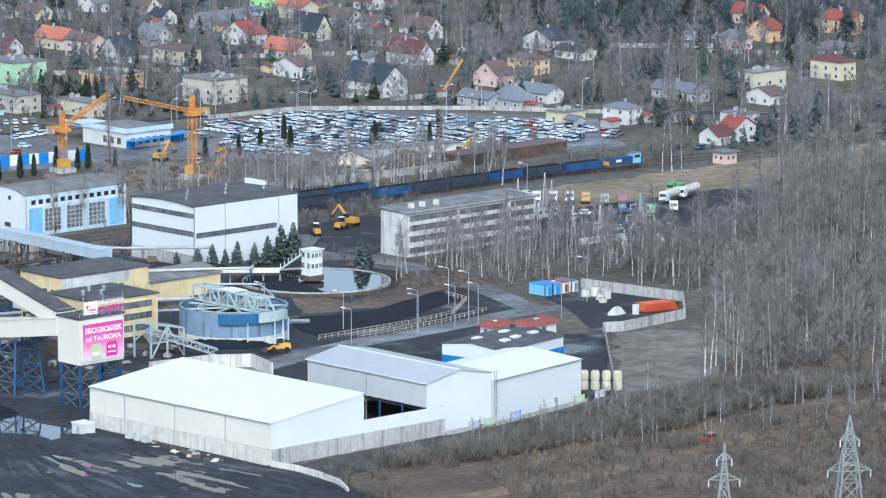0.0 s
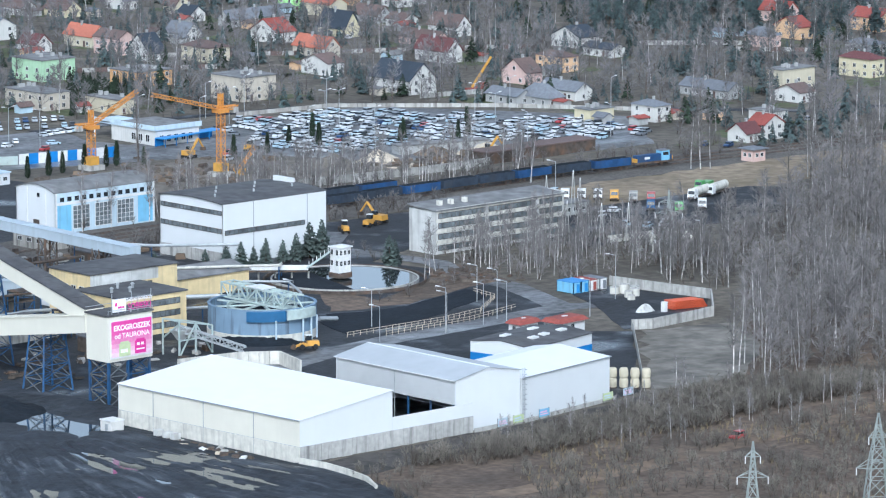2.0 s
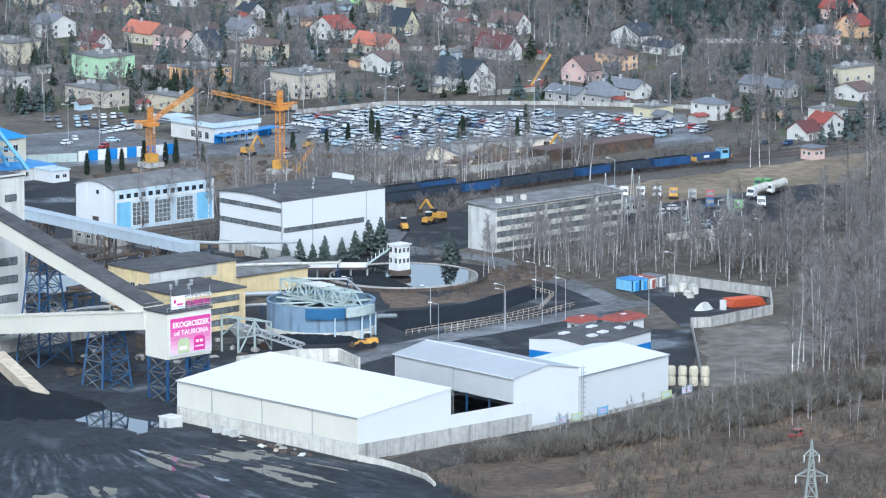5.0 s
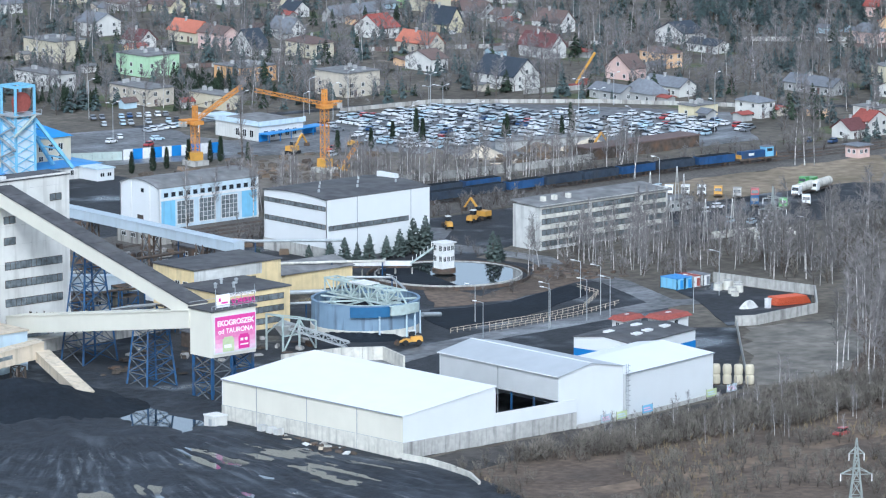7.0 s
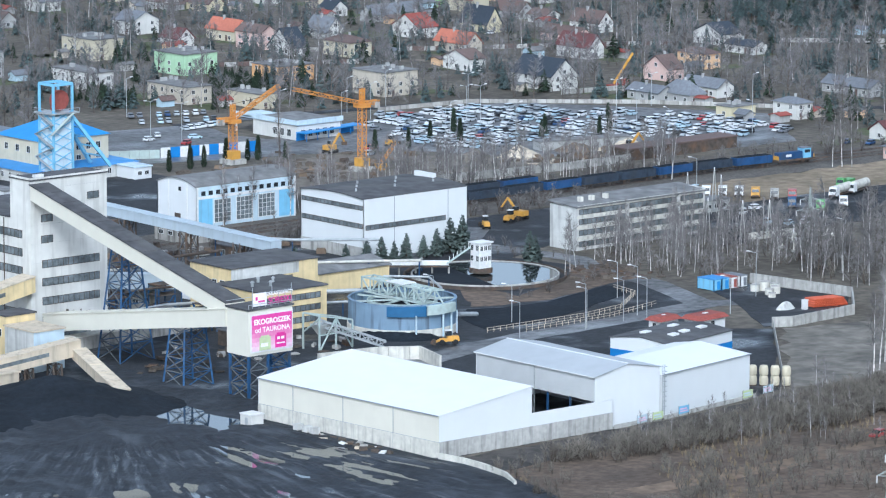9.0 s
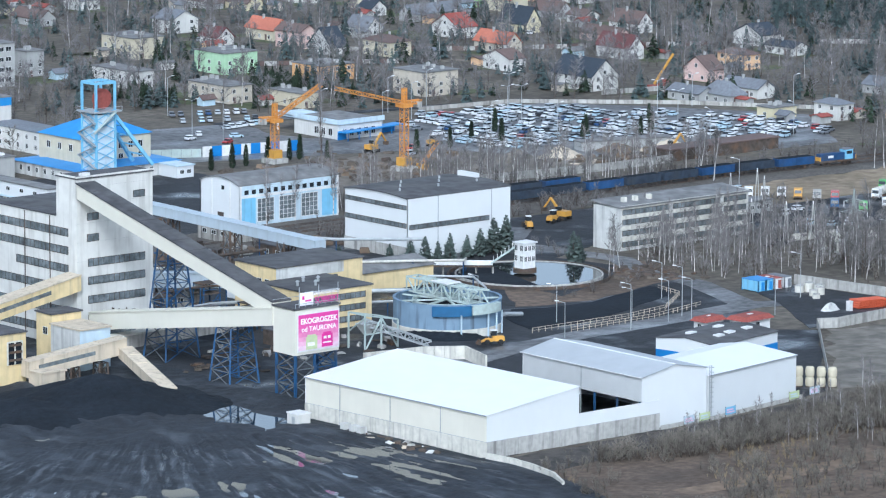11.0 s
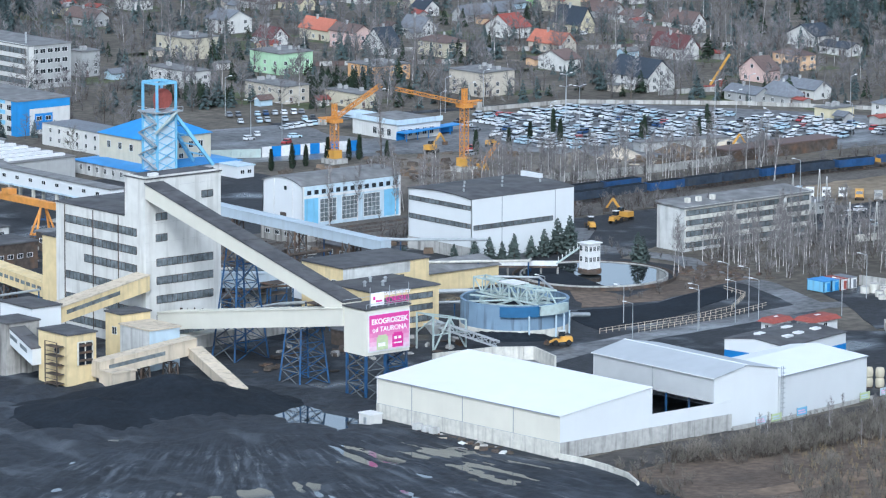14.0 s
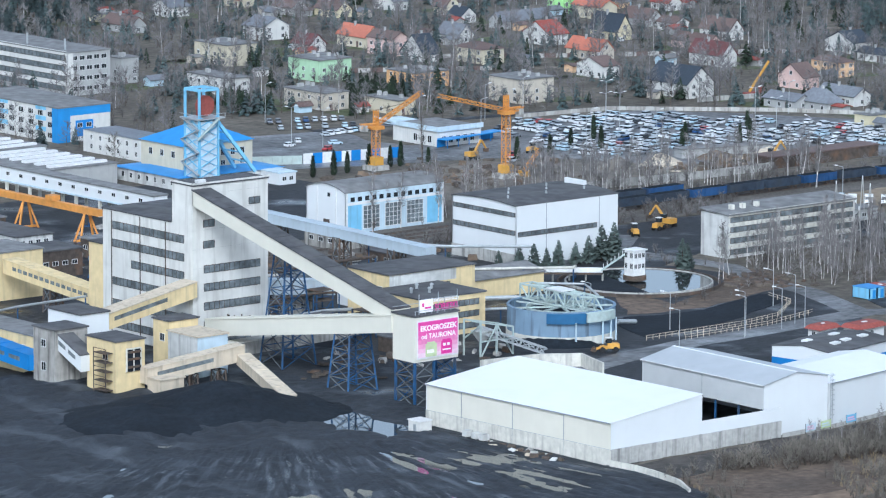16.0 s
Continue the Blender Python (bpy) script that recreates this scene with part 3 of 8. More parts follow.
def coal_shed():
    s = thing("coal_shed", "white sheet-metal coal shed on a concrete panel base", "shed")
    A, Bc, C, D = (-2.4, 57.5), (0, 0), (26.1, 0), (24.0, 57.5)
    base = thing("retaining_wall", "stained concrete panels under the white shed", "wall", kind="structure")
    for name, p, q in (("panel", Bc, A), ("panel", (49.4, 0), Bc)):
        L = math.hypot(q[0] - p[0], q[1] - p[1])
        n = round(L / 2.9)
        me = Form().add(*bevelled(L / n - 0.07, 0.4, 3.6)).mesh("panel", CONCRETE if p[0] else CONCRETE_PALE)
        a = math.degrees(math.atan2(q[1] - p[1], q[0] - p[0]))
        for k in range(n):
            part(name, me, None, base, "", pose(p[0] + (q[0] - p[0]) * k / n, p[1] + (q[1] - p[1]) * k / n, 0.0 if p[0] == 0 else 0.05 * (k % 3), 0, 0, a))
    # same cladding as the other walls; CREAM puts this side's warm light into colour
    part("wall", Form().slab([A, (A[0] + 0.3, A[1]), (0.3, 0.3), Bc], 3.6, 9.3), CREAM, s, "white sheet cladding with the light's warm tint painted in")
    part("wall", Form().slab([Bc, C, (26.1, 0.25), (0.3, 0.25)], 3.6, [9.3, 12.3, 12.3, 9.3]), WHITE, s)
    part("wall", Form().slab([A, D, (D[0], D[1] - 0.25), (A[0], A[1] - 0.25)][::-1], 0.2, [9.3, 12.3, 12.3, 9.3][::-1]), WHITE, s)
    part("wall", Form().slab([(25.9, 0.25), (26.1, 0.25), D, (D[0] - 0.2, D[1])], 7.5, 12.25), WHITE, s)
    part("low_wall", Form().box(26.1, 49.4, -0.02, 0.24, 3.6, 6.5), WHITE, s, "low white sheet parapet")
    part("low_wall", Form().box(49.15, 49.4, 0.24, 4, 3.6, 6.5), WHITE, s)
    part("roof", Form().sheet([(A[0] - 0.25, A[1] + 0.2, 9.42), (-0.25, -0.2, 9.42), (26.2, -0.2, 12.45), (24.1, 57.7, 12.45)], 0.16), WHITE_ROOF, s)
    f = Form().beam((A[0] - 0.3, A[1], 9.28), (-0.3, 0, 9.28), 0.22)
    part("gutter", f, TRIM, s)
    for k in range(1, 4):
        y = 57.5 * (0, 0.245, 0.52, 0.8)[k]
        part("downpipe", Form().tube((-0.14 - 2.4 * y / 57.5, y, 0.2), (-0.14 - 2.4 * y / 57.5, y, 9.2), 0.09), TRIM, s)
    part("flashing", Form().beam((-0.05, -0.05, 3.6), (49.4, -0.05, 3.6), 0.14).beam((-0.05, 0, 3.6), (A[0] - 0.05, A[1], 3.6), 0.14), TRIM, s)
    for y in range(6, 58, 9):
        part("column", Form().beam((25.6 - 2.1 * y / 57.5, y, 0.2), (25.6 - 2.1 * y / 57.5, y, 12.1), 0.35), BLUE_STEEL, s)
    return s


def open_hall():
    s = thing("storage_hall", "grey-roofed storage hall with one open side", "hall", (45.1, 0.8, 0))
    W, L, e, r = 19.0, 39.0, 11.9, 13.6
    part("wall", Form().add([(0, 0, 0.2), (W, 0, 0.2), (W, 0, e), (W / 2, 0, r), (0, 0, e), (0, 0.25, 0.2), (W, 0.25, 0.2), (W, 0.25, e), (W / 2, 0.25, r), (0, 0.25, e)],
                            [(0, 1, 2, 3, 4), (9, 8, 7, 6, 5), (0, 5, 6, 1), (1, 6, 7, 2), (2, 7, 8, 3), (3, 8, 9, 4), (4, 9, 5, 0)]), WHITE, s, "white sheet gable")
    part("wall", Form().add([(0, L, 0.2), (W, L, 0.2), (W, L, e), (W / 2, L, r), (0, L, e), (0, L - 0.25, 0.2), (W, L - 0.25, 0.2), (W, L - 0.25, e), (W / 2, L - 0.25, r), (0, L - 0.25, e)],
                            [(4, 3, 2, 1, 0), (5, 6, 7, 8, 9), (0, 1, 6, 5), (1, 2, 7, 6), (2, 3, 8, 7), (3, 4, 9, 8), (4, 0, 5, 9)]), WHITE, s)
    part("wall", Form().box(0, 0.2, 0.25, L - 0.25, 6.4, e), GREY_CLAD, s, "grey cladding hung over the open side")
    part("wall", Form().box(W - 0.2, W, 0.25, L - 0.25, 0.2, e), WHITE, s)
    roof = part("roof", Form().sheet([(-0.5, -0.3, e - 0.02), (W / 2, -0.3, r + 0.12), (W / 2, L + 0.3, r + 0.12), (-0.5, L + 0.3, e - 0.02)], 0.15)
                .sheet([(W / 2, -0.3, r + 0.12), (W + 0.3, -0.3, e), (W + 0.3, L + 0.3, e), (W / 2, L + 0.3, r + 0.12)], 0.15), SILVER, s, "silver-grey sheet roof")
    part("ridge_cap", Form().beam((W / 2, -0.3, r + 0.14), (W / 2, L + 0.3, r + 0.14), 0.5, 0.1), WHITE_ROOF, roof)
    part("gutter", Form().beam((-0.5, -0.2, e - 0.12), (-0.5, L + 0.2, e - 0.12), 0.2), WHITE_PAINT, s)
    part("downpipe", Form().tube((-0.2, 19.5, 0.2), (-0.2, 19.5, e - 0.2), 0.1), GALV, s)
    for k in range(6):
        part("column", Form().beam((0.3, 1 + 7.3 * k, 0.1), (0.3, 1 + 7.3 * k, e - 0.3), 0.35), BLUE_STEEL, s)
    part("inner_rail", Form().beam((-6, 9, 1.6), (-6, 22, 1.6), 0.15).beam((-6, 9, 0.1), (-6, 9, 1.6), 0.15).beam((-6, 22, 0.1), (-6, 22, 1.6), 0.15), GALV, s)
    # outside ladder with a safety cage
    lad = part("ladder", Form().beam((19.6, -0.35, 1), (19.6, -0.35, 12.2), 0.08).beam((20.2, -0.35, 1), (20.2, -0.35, 12.2), 0.08), GALV, s)
    for k in range(18):
        part("rung", Form().beam((19.6, -0.35, 1.2 + 0.6 * k), (20.2, -0.35, 1.2 + 0.6 * k), 0.05), GALV, lad)
    for k in range(9):
        part("cage_hoop", Form().beam((19.5, -0.35, 3 + 1.1 * k), (19.5, -1.0, 3 + 1.1 * k), 0.07).beam((19.5, -1.0, 3 + 1.1 * k), (20.3, -1.0, 3 + 1.1 * k), 0.07)
             .beam((20.3, -1.0, 3 + 1.1 * k), (20.3, -0.35, 3 + 1.1 * k), 0.07), GALV, lad)
    return s


def white_hall():
    s = thing("white_hall", "white sheet-metal hall with a shallow bright roof", "hall", (65.0, 1.0, 0), 9.6)
    L, W, R, e, r = 32.4, 21.0, 14.0, 9.8, 10.9
    part("wall", Form().slab([(0, 0), (L, 0), (L, 0.25), (0, 0.25)], 0.6, e), WHITE, s)
    for x in (0, L - 0.25):
        part("wall", Form().slab([(x, 0.25), (x + 0.25, 0.25), (x + 0.25, R), (x + 0.25, W), (x, W), (x, R)], 0.3, [e, e, r, e, e, r]), WHITE, s)
    part("wall", Form().box(0.25, L - 0.25, W - 0.25, W, 0.3, e), WHITE, s)
    part("plinth", Form().box(0.05, L - 0.05, -0.06, 0.2, 0, 0.6), CONCRETE, s)
    part("roof", Form().sheet([(-0.2, -0.3, e + 0.05), (L + 0.2, -0.3, e + 0.05), (L + 0.2, R, r + 0.15), (-0.2, R, r + 0.15)], 0.15)
         .sheet([(-0.2, R, r + 0.15), (L + 0.2, R, r + 0.15), (L + 0.2, W + 0.3, e + 0.05), (-0.2, W + 0.3, e + 0.05)], 0.15), WHITE_ROOF, s, "bright white roof sheet")
    part("flashing", Form().beam((-0.2, -0.32, e), (L + 0.2, -0.32, e), 0.16), TRIM, s)
    return s


def dark_roof_hall():
    s = thing("workshop_hall", "low white workshop with a black felt roof and blue base band", "hall", (109.9, 46.0, 0), 11.0)
    L, W, e, r = 25, 17, 4.6, 5.5
    for name, pl, z in (("wall", [(0, 0), (L, 0), (L, 0.3), (0, 0.3)], e), ("wall", [(0, W - 0.3), (L, W - 0.3), (L, W), (0, W)], e)):
        part(name, Form().slab(pl, 0.2, z), WHITE, s)
    for x in (0, L - 0.3):
        part("wall", Form().slab([(x, 0.3), (x + 0.3, 0.3), (x + 0.3, W / 2), (x + 0.3, W - 0.3), (x, W - 0.3), (x, W / 2)], 0.2, [e, e, r, e, e, r]), WHITE, s)
    part("base_band", Form().box(-0.05, L + 0.05, -0.05, 0.0, 0.1, 1.9).box(L, L + 0.05, 0, W, 0.1, 1.9).box(-0.05, 0, 7, W, 0.1, 1.9), BLUE, s, "blue sheet band")
    roof = part("roof", Form().sheet([(-0.2, -0.3, e), (L + 0.2, -0.3, e), (L + 0.2, W / 2, r + 0.1), (-0.2, W / 2, r + 0.1)], 0.2)
                .sheet([(-0.2, W / 2, r + 0.1), (L + 0.2, W / 2, r + 0.1), (L + 0.2, W + 0.3, e), (-0.2, W + 0.3, e)], 0.2), FELT, s, "black roofing felt")
    for x, y, z in ((7, 5, 5.1), (12, 5.5, 5.15), (16, 11.5, 5.2), (5, 11.5, 5.2), (19, 5.5, 5.15)):
        part("skylight", Form().box(x, x + 2.6, y - 0.8, y + 0.8, z - 0.2, z + 0.45), WHITE_PAINT, roof)
    return s


coal_shed(), open_hall(), white_hall(), dark_roof_hall()


# ---- washing plant: main building, galleries and transfer tower ----
def main_building():
    s = thing("washing_plant", "tall weathered white coal washing plant with strip windows", "industrial building", (8.1, 155, 0))
    tw, td, th, wl, wh = 22.2, 8.0, 40.0, 35.4, 30.6
    wall = part("wall", Form().box(0, tw, 0, td, 0, th), PLANT_WHITE, s)
    part("wall", Form().box(0, tw, td, wl, 0, wh), PLANT_WHITE, s)
    part("roof", Form().box(-0.2, tw + 0.2, -0.2, td + 0.2, th, th + 0.35), FELT, s)
    part("roof", Form().box(-0.2, tw + 0.2, td + 0.2, wl + 0.2, wh, wh + 0.3), FELT, s)
    part("parapet", Form().box(-0.25, tw + 0.25, -0.25, 0.05, th + 0.35, th + 0.75).box(-0.25, 0.05, 0.05, td, th + 0.35, th + 0.75), PLANT_WHITE, s)
    part("roof_box", Form().box(3, 5.4, 2, 3.2, th + 0.35, th + 1.0), WHITE_PAINT, s)
    # strip windows on the long side, which looks to -x
    for k, (z, y0, y1) in enumerate(((27.3, 31.5, 0), (23.0, 31.5, 0), (18.7, 24, 0), (13.9, 31.5, 0), (8.6, 31.5, 4), (3.6, 31.5, 8))):
        glazing_band(s, (-0.02, y0, z - 1.0), (-0.02, max(y1, 3.4), z - 1.0), 1.7)
    # and on the narrow side, which looks to -y
    for z in (34.6, 30.2, 25.2):
        glazing_band(s, (3.0, -0.02, z), (6.3, -0.02, z), 1.6)
    glazing_band(s, (16.5, -0.02, 34.4), (19.8, -0.02, 34.4), 1.5)
    for z, x1 in ((19.3, 19.8), (15.0, 19.8), (10.5, 19.8), (6.0, 17.0), (1.6, 17.0)):
        glazing_band(s, (3.2, -0.02, z), (x1, -0.02, z), 1.7)
    for y in (10.5, 20.5, 31.8):
        part("downpipe", Form().tube((-0.12, y, 0), (-0.12, y, wh - 0.2), 0.12), RUST, s)
    for z in (38.0, 34.0, 29.5, 25.0, 20.5):
        part("panel_joint", Form().box(0.0, tw, -0.025, 0.0, z, z + 0.06), PANEL_GREY, s)
    # sooty balcony
    b = part("balcony", Form().box(10.0, 14.6, -0.9, 0, 5.0, 5.2).box(10.0, 10.1, -0.9, 0, 5.2, 8.8).box(14.5, 14.6, -0.9, 0, 5.2, 7.2), RUST, s, "sooty steel balcony")
    for k in range(7):
        part("rail_post", Form().beam((10.1 + 0.72 * k, -0.85, 5.2), (10.1 + 0.72 * k, -0.85, 6.9 + (k % 3) * 0.8), 0.22), RUST, b)
    return s


def gallery(name, label, p, q, w, h, wall, roof, win=0, trim=None):
    """A roofed conveyor bridge from p to q (floor level)."""
    s = thing(name, label, "conveyor bridge", p)
    P, Q = Vector((0, 0, 0)), Vector(q) - Vector(p)
    d = Q.normalized()
    side = d.cross(Vector((0, 0, 1))).normalized() * w / 2
    up = Vector((0, 0, h))
    f = Form().add([P - side, P + side, Q + side, Q - side, P - side + up, P + side + up, Q + side + up, Q - side + up],
                   [(3, 2, 1, 0), (4, 5, 6, 7), (0, 1, 5, 4), (1, 2, 6, 5), (2, 3, 7, 6), (3, 0, 4, 7)])
    part("wall", f, wall, s)
    o = side * 1.1
    up2 = up + Vector((0, 0, 0.3))
    part("roof", Form().sheet([P - o + up2, P + o + up2, Q + o + up2, Q - o + up2], 0.26), roof, s)
    n = max(2, int(Q.length / 6))
    for k in range(1, n):
        a = P + Q * k / n
        part("roof_batten", Form().beam(a - o + up2 + Vector((0, 0, 0.05)), a + o + up2 + Vector((0, 0, 0.05)), 0.12), roof, s)
    for sgn in ((-1, 1) if win else ()):
        for k in range(win):
            a, b = P + Q * (0.1 + 0.8 * k / win), P + Q * (0.1 + 0.8 * (k + 0.72) / win)
            c = side * sgn * 1.006
            z0, z1 = up * 0.45, up * 0.72
            part("window", Form().add([a + c + z0, b + c + z0, b + c + z1, a + c + z1, a + c * 0.97 + z0, b + c * 0.97 + z0, b + c * 0.97 + z1, a + c * 0.97 + z1],
                                      [(0, 1, 2, 3), (7, 6, 5, 4), (0, 4, 5, 1), (1, 5, 6, 2), (2, 6, 7, 3), (3, 7, 4, 0)]), GLASS_DIRTY, s)
    return s


def trestle(name, label, at, wx, wy, top, bays, material=None, taper=0.6):
    """A four-legged lattice support."""
    material = material or BLUE_STEEL
    s = thing(name, label, "trestle", at)
    legs = [Vector((a * wx / 2, b * wy / 2, 0)) for a, b in ((-1, -1), (1, -1), (1, 1), (-1, 1))]
    tops = [Vector((p.x * taper, p.y * taper, top)) for p in legs]
    for p, q in zip(legs, tops):
        part("leg", Form().beam(p, q, 0.42), material, s)
    pale = STEEL_DARK
    for i in range(4):
        for k in range(bays):
            j = (i + 1) % 4
            a0, a1 = legs[i].lerp(tops[i], k / bays), legs[i].lerp(tops[i], (k + 1) / bays)
            b0, b1 = legs[j].lerp(tops[j], k / bays), legs[j].lerp(tops[j], (k + 1) / bays)
            for u, w, g in ((a0, b1, 0.18), (b0, a1, 0.18), (a1, b1, 0.2)):
                part("brace", Form().beam(u, w, g), pale if i % 2 else material, s)
    return s


def transfer_tower():
    s = thing("transfer_tower", "white sheet-clad transfer tower on blue steel legs with a pink billboard", "industrial building", (8.1, 74.1, 0))
    part("wall", Form().slab([(0, 0), (12.6, 0), (12.6, 7.6), (0, 7.6)], [10.2, 10.2, 10.2, 10.2], [20.3, 20.5, 20.5, 20.3]), CREAM, s)
    part("roof", Form().box(-0.3, 12.9, -0.3, 7.9, 20.5, 20.9), FELT, s)
    for x, y in ((0.5, 0.5), (6, 0.5), (12.1, 0.5), (0.5, 7.1), (6, 7.1), (12.1, 7.1)):
        part("leg", Form().beam((x, y, 0), (x, y, 10.2), 0.5), BLUE_STEEL, s)
    for (x0, y0), (x1, y1), m in (((0.5, 0.5), (6, 0.5), STEEL_DARK), ((6, 0.5), (12.1, 0.5), BLUE_STEEL), ((0.5, 0.5), (0.5, 7.1), STEEL_DARK), ((0.5, 7.1), (6, 7.1), BLUE_STEEL), ((12.1, 0.5), (12.1, 7.1), BLUE_STEEL)):
        for k in range(3):
            z0, z1 = 10.2 * k / 3, 10.2 * (k + 1) / 3
            for a, b in ((z0, z1), (z1, z0), (z1, z1)):
                part("brace", Form().beam((x0, y0, a), (x1, y1, b), 0.2), m, s)
    part("roof_rail", Form().beam((0, -0.2, 21.8), (12.6, -0.2, 21.8), 0.1).beam((0, 7.8, 21.8), (12.6, 7.8, 21.8), 0.1).beam((0, -0.2, 20.9), (0, -0.2, 21.8), 0.1)
         .beam((12.6, -0.2, 20.9), (12.6, -0.2, 21.8), 0.1).beam((6.3, -0.2, 20.9), (6.3, -0.2, 21.8), 0.1), GALV, s)
    return s


def words(name, text, size, material, parent, at, bold=0.0, wide=1.0):
    """Lettering on a board that faces -y."""
    cu = bpy.data.curves.new(name, "FONT")
    cu.body, cu.size, cu.extrude, cu.offset = text, size, 0.02, bold
    cu.align_x = "CENTER"
    tmp = bpy.data.objects.new(name, cu)
    scene.collection.objects.link(tmp)
    me = bpy.data.meshes.new_from_object(tmp.evaluated_get(bpy.context.evaluated_depsgraph_get()))
    bpy.data.objects.remove(tmp)
    me.materials.append(material)
    ob = part(name, me, None, parent)
    ob.matrix_basis = at @ pose(0, 0, 0, 90, 0, 0) @ Matrix.Diagonal((wide, 1, 1, 1))
    return ob


MAGENTA = plain("magenta_print", (0.62, 0.03, 0.27), 0.5)
PINK = plain("pale_pink_print", (0.8, 0.5, 0.66), 0.5)
LIME = plain("lime_print", (0.52, 0.6, 0.34), 0.5)
PRINT_WHITE = plain("white_print", (0.85, 0.83, 0.84), 0.5)


def billboard():
    s = thing("billboard", "pink advertising billboard with white lettering, fixed to the white tower", "billboard", (14.6, 73.95, 10.9))
    part("frame", Form().box(-6.0, 6.0, -0.12, 0.0, 0.0, 8.7), WHITE_PAINT, s)
    W, H = 11.4, 8.0
    for k in range(8):
        t = k / 7
        m = plain("pink_print_tone", (0.66 - 0.02 * t + 0.1 * (1 - t) ** 2, 0.05 + 0.5 * (1 - t) ** 2, 0.3 + 0.35 * (1 - t) ** 2), 0.5)
        part("print", Form().box(-W / 2, W / 2, -0.17, -0.12, 0.35 + H * k / 8, 0.35 + H * (k + 1) / 8), m, s)
    words("lettering", "EKOGROSZEK", 1.66, PRINT_WHITE, s, pose(0.1, -0.2, 6.3), 0.05, 0.98)
    words("lettering", "od TAURONA", 1.6, PRINT_WHITE, s, pose(0.1, -0.2, 4.5), 0.02, 1.0)
    part("product_picture", Form().box(-3.6, -0.4, -0.24, -0.17, 0.4, 3.3).box(-3.2, -0.8, -0.24, -0.17, 3.3, 3.7), LIME, s, "green package")
    part("product_picture", Form().box(0.9, 4.0, -0.24, -0.17, 0.6, 3.5).box(1.3, 3.6, -0.24, -0.17, 3.5, 3.9), MAGENTA, s, "magenta package")
    part("product_label", Form().box(-3.2, -1.2, -0.27, -0.24, 1.2, 2.0).box(1.3, 3.6, -0.27, -0.24, 1.4, 1.7).box(1.4, 2.2, -0.27, -0.24, 2.4, 3.0).box(2.6, 3.4, -0.27, -0.24, 2.4, 3.0), PRINT_WHITE, s)
    return s


def roof_sign():
    s = thing("roof_sign", "white logo board and pink letters on a steel frame", "sign", (9.5, 74.3, 20.9))
    f = Form()
    for k in range(7):
        f.beam((1.85 * k, 0, 0), (1.85 * k, 0, 4.6 if k in (0, 3, 6) else 3.4), 0.12)
    f.beam((0, 0, 0.4), (11.1, 0, 0.4), 0.12).beam((0, 0, 3.2), (11.1, 0, 3.2), 0.12)
    part("frame", f, GALV, s)
    part("logo_board", Form().box(0.1, 3.9, -0.2, -0.08, 0.4, 3.3), PRINT_WHITE, s)
    part("logo", Form().box(0.7, 1.3, -0.24, -0.2, 1.7, 2.5).box(1.5, 3.3, -0.24, -0.2, 1.2, 1.6), MAGENTA, s)
    words("lettering", "SOBIESKI", 2.0, MAGENTA, s, pose(7.7, -0.2, 0.6), 0.03, 0.84)
    words("lettering", "ZAKLAD GORNICZY", 0.95, PRINT_WHITE, s, pose(7.7, -0.2, 2.5), 0.02, 0.84)
    return s


main_building()
gallery("inclined_gallery", "long cream conveyor gallery sloping down from the plant", (10.6, 81.7, 17.6), (10.6, 155.2, 35.6), 5.0, 3.5, CREAM, FELT)
gallery("lower_gallery", "cream conveyor gallery on blue trestles", (10.0, 81.7, 16.0), (10.0, 150.0, 5.4), 4.6, 3.9, CREAM, CREAM)
transfer_tower()
billboard(), roof_sign()
trestle("trestle", "tall blue lattice trestle under the galleries", (18.5, 132.5, 0), 10, 8.5, 27.0, 6, taper=0.45)
trestle("trestle", "blue and grey lattice trestle under the lower gallery", (11.0, 99.5, 0), 8.5, 7.5, 13.0, 4, taper=0.7)
gallery("pale_gallery", "pale blue conveyor gallery between the halls", (106.5, 186, 9.0), (107.0, 268, 9.9), 3.4, 2.3, PALE_SHEET, PALE_SHEET)
for y in (200, 222, 248):
    trestle("trestle", "dark steel trestle under the pale gallery", (106.8, y, 0), 4, 3, 9.5, 2, RUST, 0.9)


